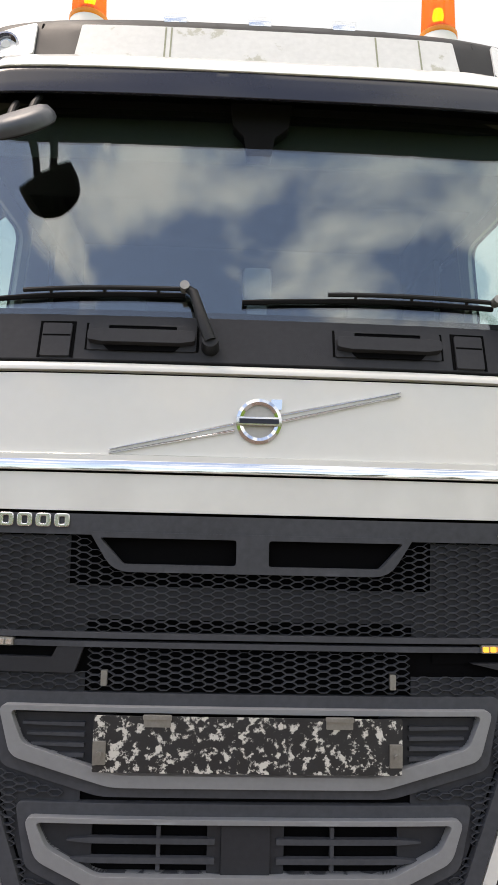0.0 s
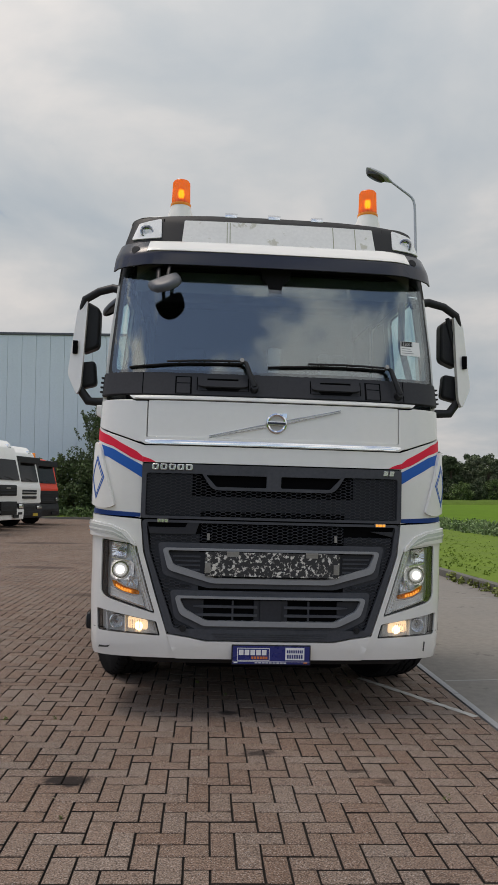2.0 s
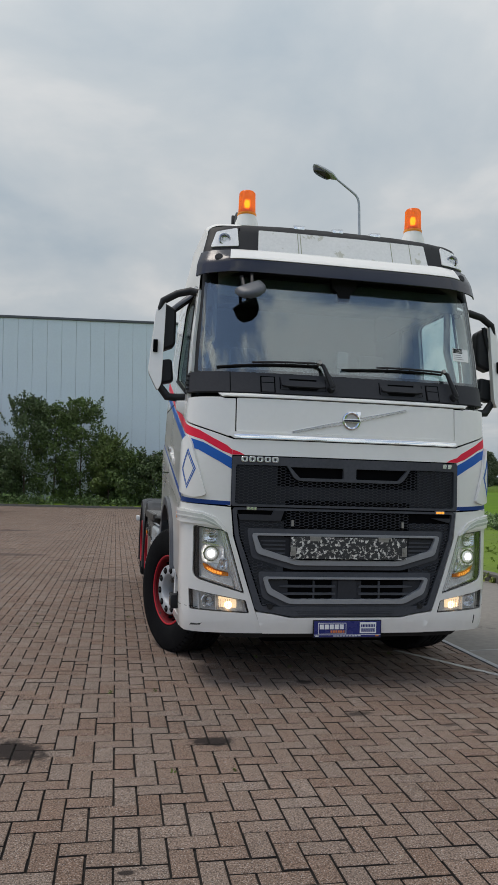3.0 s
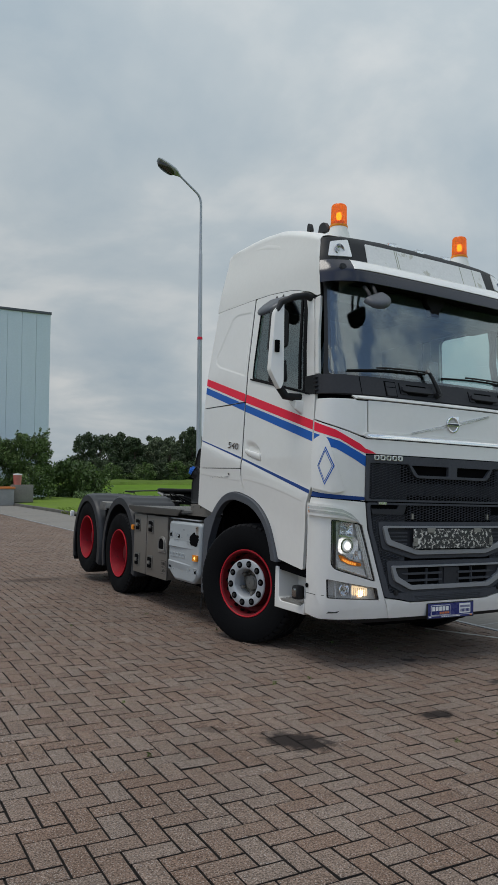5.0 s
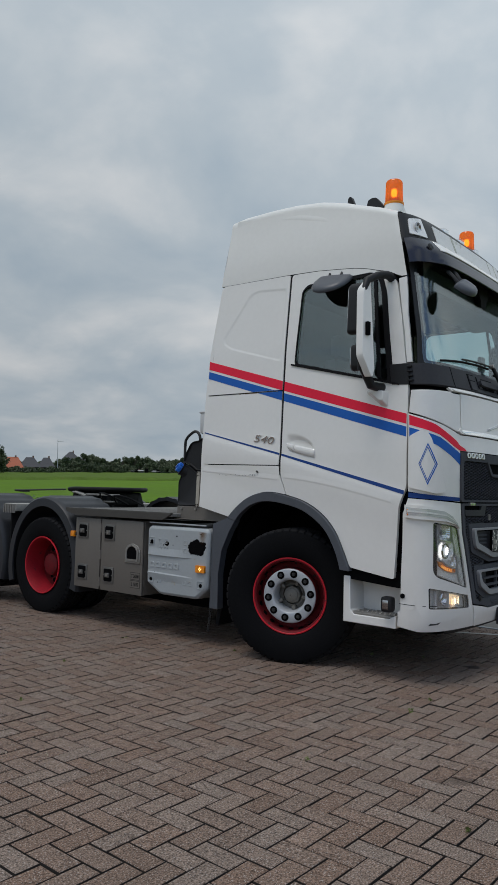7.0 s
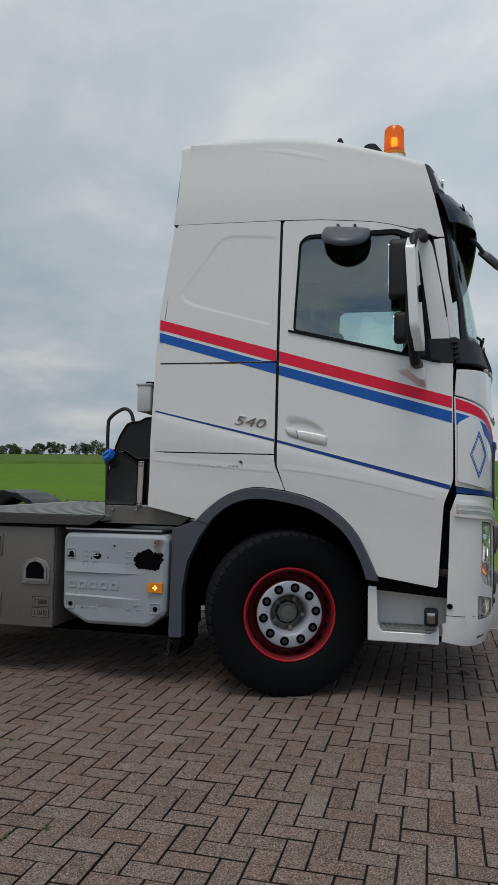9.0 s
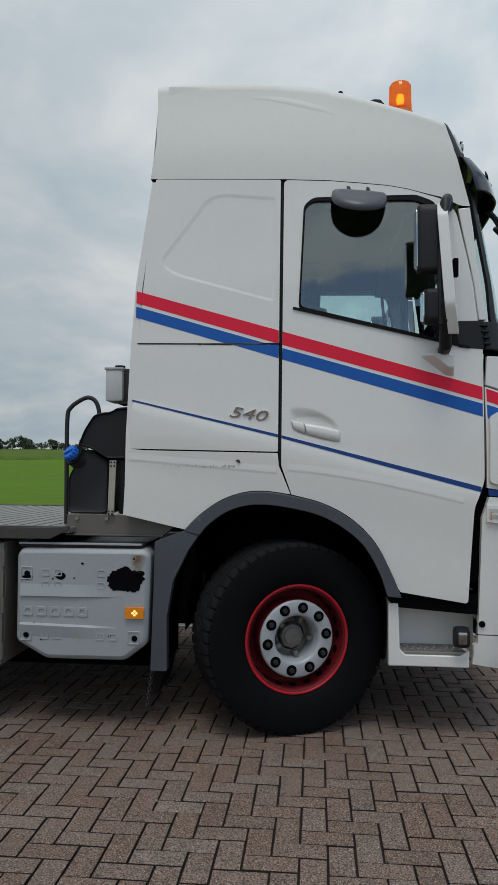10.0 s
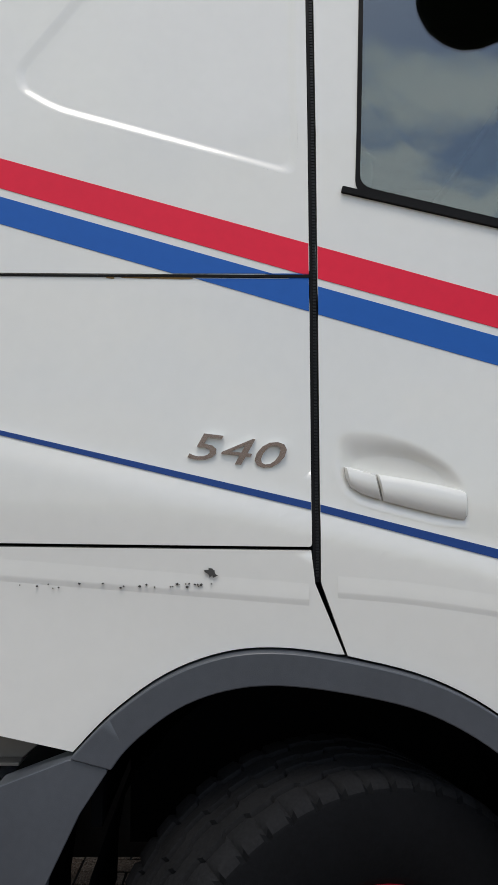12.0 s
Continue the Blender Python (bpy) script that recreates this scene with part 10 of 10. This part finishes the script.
# ---- traffic mirror and blocks at the far side of the yard ----
def far_clutter():
    t = thing("traffic_mirror", "round convex traffic mirror on a grey post", "traffic mirror", pose(2.75, 39.6, ground_z(2.75, 39) + 0.0))
    part("post", tube(bmesh.new(), [(0, 0, 0.9), (0, 0, 2.5)], 0.035, 10), GALV, t)
    part("mirror_disc", revolve(bmesh.new(), [(0.001, 0.05), (0.17, 0.04), (0.28, 0.0), (0.28, -0.06), (0.001, -0.08)], (0, -0.06, 2.15), (0, -1, 0), 30), MIRROR, t)
    part("disc_rim", revolve(bmesh.new(), [(0.27, 0.0), (0.31, 0.01), (0.32, -0.02), (0.30, -0.06), (0.27, -0.06)], (0, -0.06, 2.15), (0, -1, 0), 30), PAPER, t)
    part("base_block", boxbm(-0.27, 0.27, -0.3, 0.4, 0.0, 1.05, 0.04), CONCRETE, t)
    c = thing("skip_container", "low grey trough with an orange rim", "container", pose(3.80, 40.0, GZ))
    part("trough", boxbm(-0.62, 0.62, -0.6, 0.6, 0.0, 0.95, 0.04), mat("grey_trough", (0.25, 0.25, 0.24), 0.7, 0, 0.2, 3.0), c)
    part("rim", boxbm(-0.67, 0.67, -0.66, 0.66, 0.93, 1.04, 0.02), ORANGE, c)
    d = thing("concrete_block", "plain grey concrete block", "concrete block", pose(5.06, 40.4, 0.1))
    part("block", boxbm(-0.56, 0.56, -0.4, 0.4, 0, 1.0, 0.03), CONCRETE, d)
    b = thing("bin", "small white and red bin on a concrete block", "bin", pose(4.78, 40.3, 1.1))
    part("body", revolve(bmesh.new(), [(0.001, 0), (0.2, 0), (0.24, 0.55), (0.001, 0.55)], (0, 0, 0), (0, 0, 1), 20), mat("faded_red_bin", (0.45, 0.16, 0.13), 0.6, 0, 0.2, 4.0), b)
    part("lid", revolve(bmesh.new(), [(0.001, 0.55), (0.26, 0.55), (0.25, 0.62), (0.001, 0.64)], (0, 0, 0), (0, 0, 1), 20), PAPER, b)


far_clutter()


# ---- faded line on the bricks ----
def painted_line():
    bm = bmesh.new()
    p, q = Vector((0.95, 3.50, 0)), Vector((1.545, 2.40, 0))
    d = (q - p).normalized()
    n = Vector((-d.y, d.x, 0)) * 0.035
    k = 24
    rng = random.Random(3)
    prev = None
    for i in range(k + 1):
        c = p.lerp(q, i / k)
        w0, w1 = rng.uniform(0.6, 1.0), rng.uniform(0.6, 1.0)
        cur = (bm.verts.new(c + n * w0 + Vector((0, 0, 0.0035))), bm.verts.new(c - n * w1 + Vector((0, 0, 0.0035))))
        if prev:
            bm.faces.new((prev[0], prev[1], cur[1], cur[0]))
        prev = cur
    for v in bm.verts:
        v.co = YARD @ v.co
    tagged(part("line_marking", bm, LINEPAINT, None), "faded white line painted on the bricks", "line marking", kind="structure")


painted_line()


# moss and seedlings in the joints, grit on the bricks
rngm = random.Random(44)
def yard_z(x):
    return -x * math.sin(radians(SLOPE)) + 0.002


weeds("joint_moss", "small green seedlings in the brick joints", [(x_, y_, yard_z(x_) + 0.004, rngm.uniform(0.008, 0.026)) for x_, y_ in [(round(rngm.uniform(-5.5, 0.9) / 0.105) * 0.105, rngm.uniform(-1.5, 5.5)) for _ in range(36)]], 61, 0.010, 16, mat("joint_moss_green", (0.10, 0.13, 0.03), 0.9, 0, 0.4, 1.0, island=0.8))
weeds("grit", "pale grit and leaf crumbs scattered on the bricks", [(x_, y_, yard_z(x_) + 0.003, rngm.uniform(0.004, 0.05)) for x_, y_ in [(rngm.uniform(-6, 1.0), rngm.uniform(-2, 5.5)) for _ in range(150)]], 62, 0.006, 4, mat("pale_grit", (0.34, 0.29, 0.22), 0.9, 0, 0.4, 1.0, island=0.9))


# ---- herringbone paving ----
def paving():
    x0, x1, y0, y1 = PAVE0
    near = (-4.10, -1.95, 1.50, 4.45)
    base = boxbm(x0, x1 + 0.06, y0, y1, -0.14, -0.0150)
    for v in base.verts:
        if v.co.x > 0:
            v.co.x += LAY_DRIFT * v.co.y
    bed = part("pavement", base, JOINT, None)
    bed.matrix_world = YARD
    tagged(bed, "worn brown-grey clinker bricks laid in herringbone", "pavement", kind="structure")
    g = np.random.RandomState(17)
    # lattice cells, in the bricks' own direction
    i0, i1 = int((x0 - 0.6) / BW), int((LAY_EDGE - LAY_U) / BW) + 1
    j0, j1 = int((y0 - 0.6) / BW), int((y1 + 0.6) / BW)
    ii, jj = np.meshgrid(np.arange(i0, i1), np.arange(j0, j1), indexing="ij")
    k = (ii + jj) % 4
    rows = []
    for mask, sx, sy in ((k == 3, 2 * BW, BW), (k == 1, BW, 2 * BW)):
        a, b = ii[mask], jj[mask]
        cx, cy = LAY_U + a * BW + sx / 2, LAY_V + b * BW + sy / 2
        hx = np.full(cx.shape, sx / 2)
        over = np.maximum(0.0, cx + hx - LAY_EDGE)        # bricks sawn off along the edging
        cx, hx = cx - over / 2, hx - over / 2
        keep = hx > 0.012
        rows.append(np.stack([cx, cy, hx, np.full(cx.shape, sy / 2)], 1)[keep])
    c = np.concatenate(rows).astype(np.float32)
    lx, ly = math.cos(LAY_TURN), math.sin(LAY_TURN)
    px, py = c[:, 0] * lx - c[:, 1] * ly, c[:, 0] * ly + c[:, 1] * lx     # places in the yard
    inside = (px > x0) & (py > y0) & (py < y1)
    c, px, py = c[inside], px[inside], py[inside]
    whole = np.abs(c[:, 2] * c[:, 3] - BW * BW / 2) < 1e-5
    isnear = whole & (px > near[0]) & (px < near[1]) & (py > near[2]) & (py < near[3])
    gap = 0.0036
    # joined bricks: a worn, rounded upper edge in two steps
    f = c[~isnear]
    m = len(f)
    h = g.normal(0, 0.0011, m).astype(np.float32)
    tx, ty = g.normal(0, 0.007, m).astype(np.float32), g.normal(0, 0.007, m).astype(np.float32)
    V = np.empty((m, 12, 3), dtype=np.float32)
    jog = g.normal(0, 0.0009, (m, 4, 2)).astype(np.float32)
    for q, (sx, sy) in enumerate(((-1, -1), (1, -1), (1, 1), (-1, 1))):
        for lvl, (ins, dz) in enumerate(((0.0052, 0.0), (0.0014, -0.0026), (0.0, -0.016))):
            ex, ey = sx * (f[:, 2] - gap - ins) + jog[:, q, 0], sy * (f[:, 3] - gap - ins) + jog[:, q, 1]
            V[:, 4 * lvl + q, 0], V[:, 4 * lvl + q, 1] = f[:, 0] + ex, f[:, 1] + ey
            V[:, 4 * lvl + q, 2] = (h + ex * tx + ey * ty if lvl < 2 else 0.0) + dz
    quads = [[0, 1, 2, 3]]
    for lv in (0, 4):
        quads += [[lv + 4 + e, lv + 4 + (e + 1) % 4, lv + (e + 1) % 4, lv + e] for e in range(4)]
    quads = np.array(quads, dtype=np.int32)
    nq = len(quads)
    L = (quads[None] + (np.arange(m, dtype=np.int32) * 12)[:, None, None]).reshape(-1)
    me = bpy.data.meshes.new("bricks")
    me.vertices.add(m * 12)
    me.vertices.foreach_set("co", V.ravel())
    me.loops.add(len(L))
    me.loops.foreach_set("vertex_index", L)
    me.polygons.add(m * nq)
    me.polygons.foreach_set("loop_start", np.arange(0, m * nq * 4, 4, dtype=np.int32))
    me.materials.append(BRICK)
    me.materials.append(JOINT)
    idx = np.zeros((m, nq), dtype=np.int32)
    idx[:, 5:] = 1
    me.polygons.foreach_set("material_index", idx.ravel())
    me.polygons.foreach_set("use_smooth", np.zeros(m * nq, dtype=bool))
    me.update(calc_edges=True)
    o = new("bricks", me)
    o.parent = bed
    o.rotation_euler = (0, 0, LAY_TURN)
    tagged(o, kind="stuff")
    # the nearest bricks, one by one, on a few shared meshes
    shapes = {}
    for way, (sx, sy) in (("h", (BW, BW / 2)), ("v", (BW / 2, BW))):
        for q in range(4):
            bm = bmesh.new()
            rings = []
            jg = [(g.normal(0, 0.0009), g.normal(0, 0.0009)) for _ in range(4)]
            for ins, dz in ((0.0, -0.013), (0.0010, -0.0030), (0.0026, -0.0011), (0.0055, 0.0)):
                rings.append([bm.verts.new((a * (sx - gap - ins) + ja, b * (sy - gap - ins) + jb, dz)) for (a, b), (ja, jb) in zip(((-1, -1), (1, -1), (1, 1), (-1, 1)), jg)])
            bm.faces.new(rings[-1])
            for a, b in zip(rings, rings[1:]):
                for e in range(4):
                    bm.faces.new((a[e - 1], a[e], b[e], b[e - 1]))
            bmesh.ops.recalc_face_normals(bm, faces=bm.faces[:])
            for fc in bm.faces:
                fc.material_index = 1 if fc.calc_center_median().z < -0.006 else 0
            shapes[way, q] = finish(bm, "brick", [BRICKOBJ, JOINT], smooth=False)
    for (cx, cy, sx, sy), bx, by in zip(c[isnear], px[isnear], py[isnear]):
        b = new("brick", shapes["h" if sx > sy else "v", int(g.randint(4))])
        b.parent = bed
        b.location = (float(bx), float(by), float(g.normal(0, 0.0011)))
        b.rotation_euler = (float(g.normal(0, 0.007)), float(g.normal(0, 0.007)), LAY_TURN)


paving()
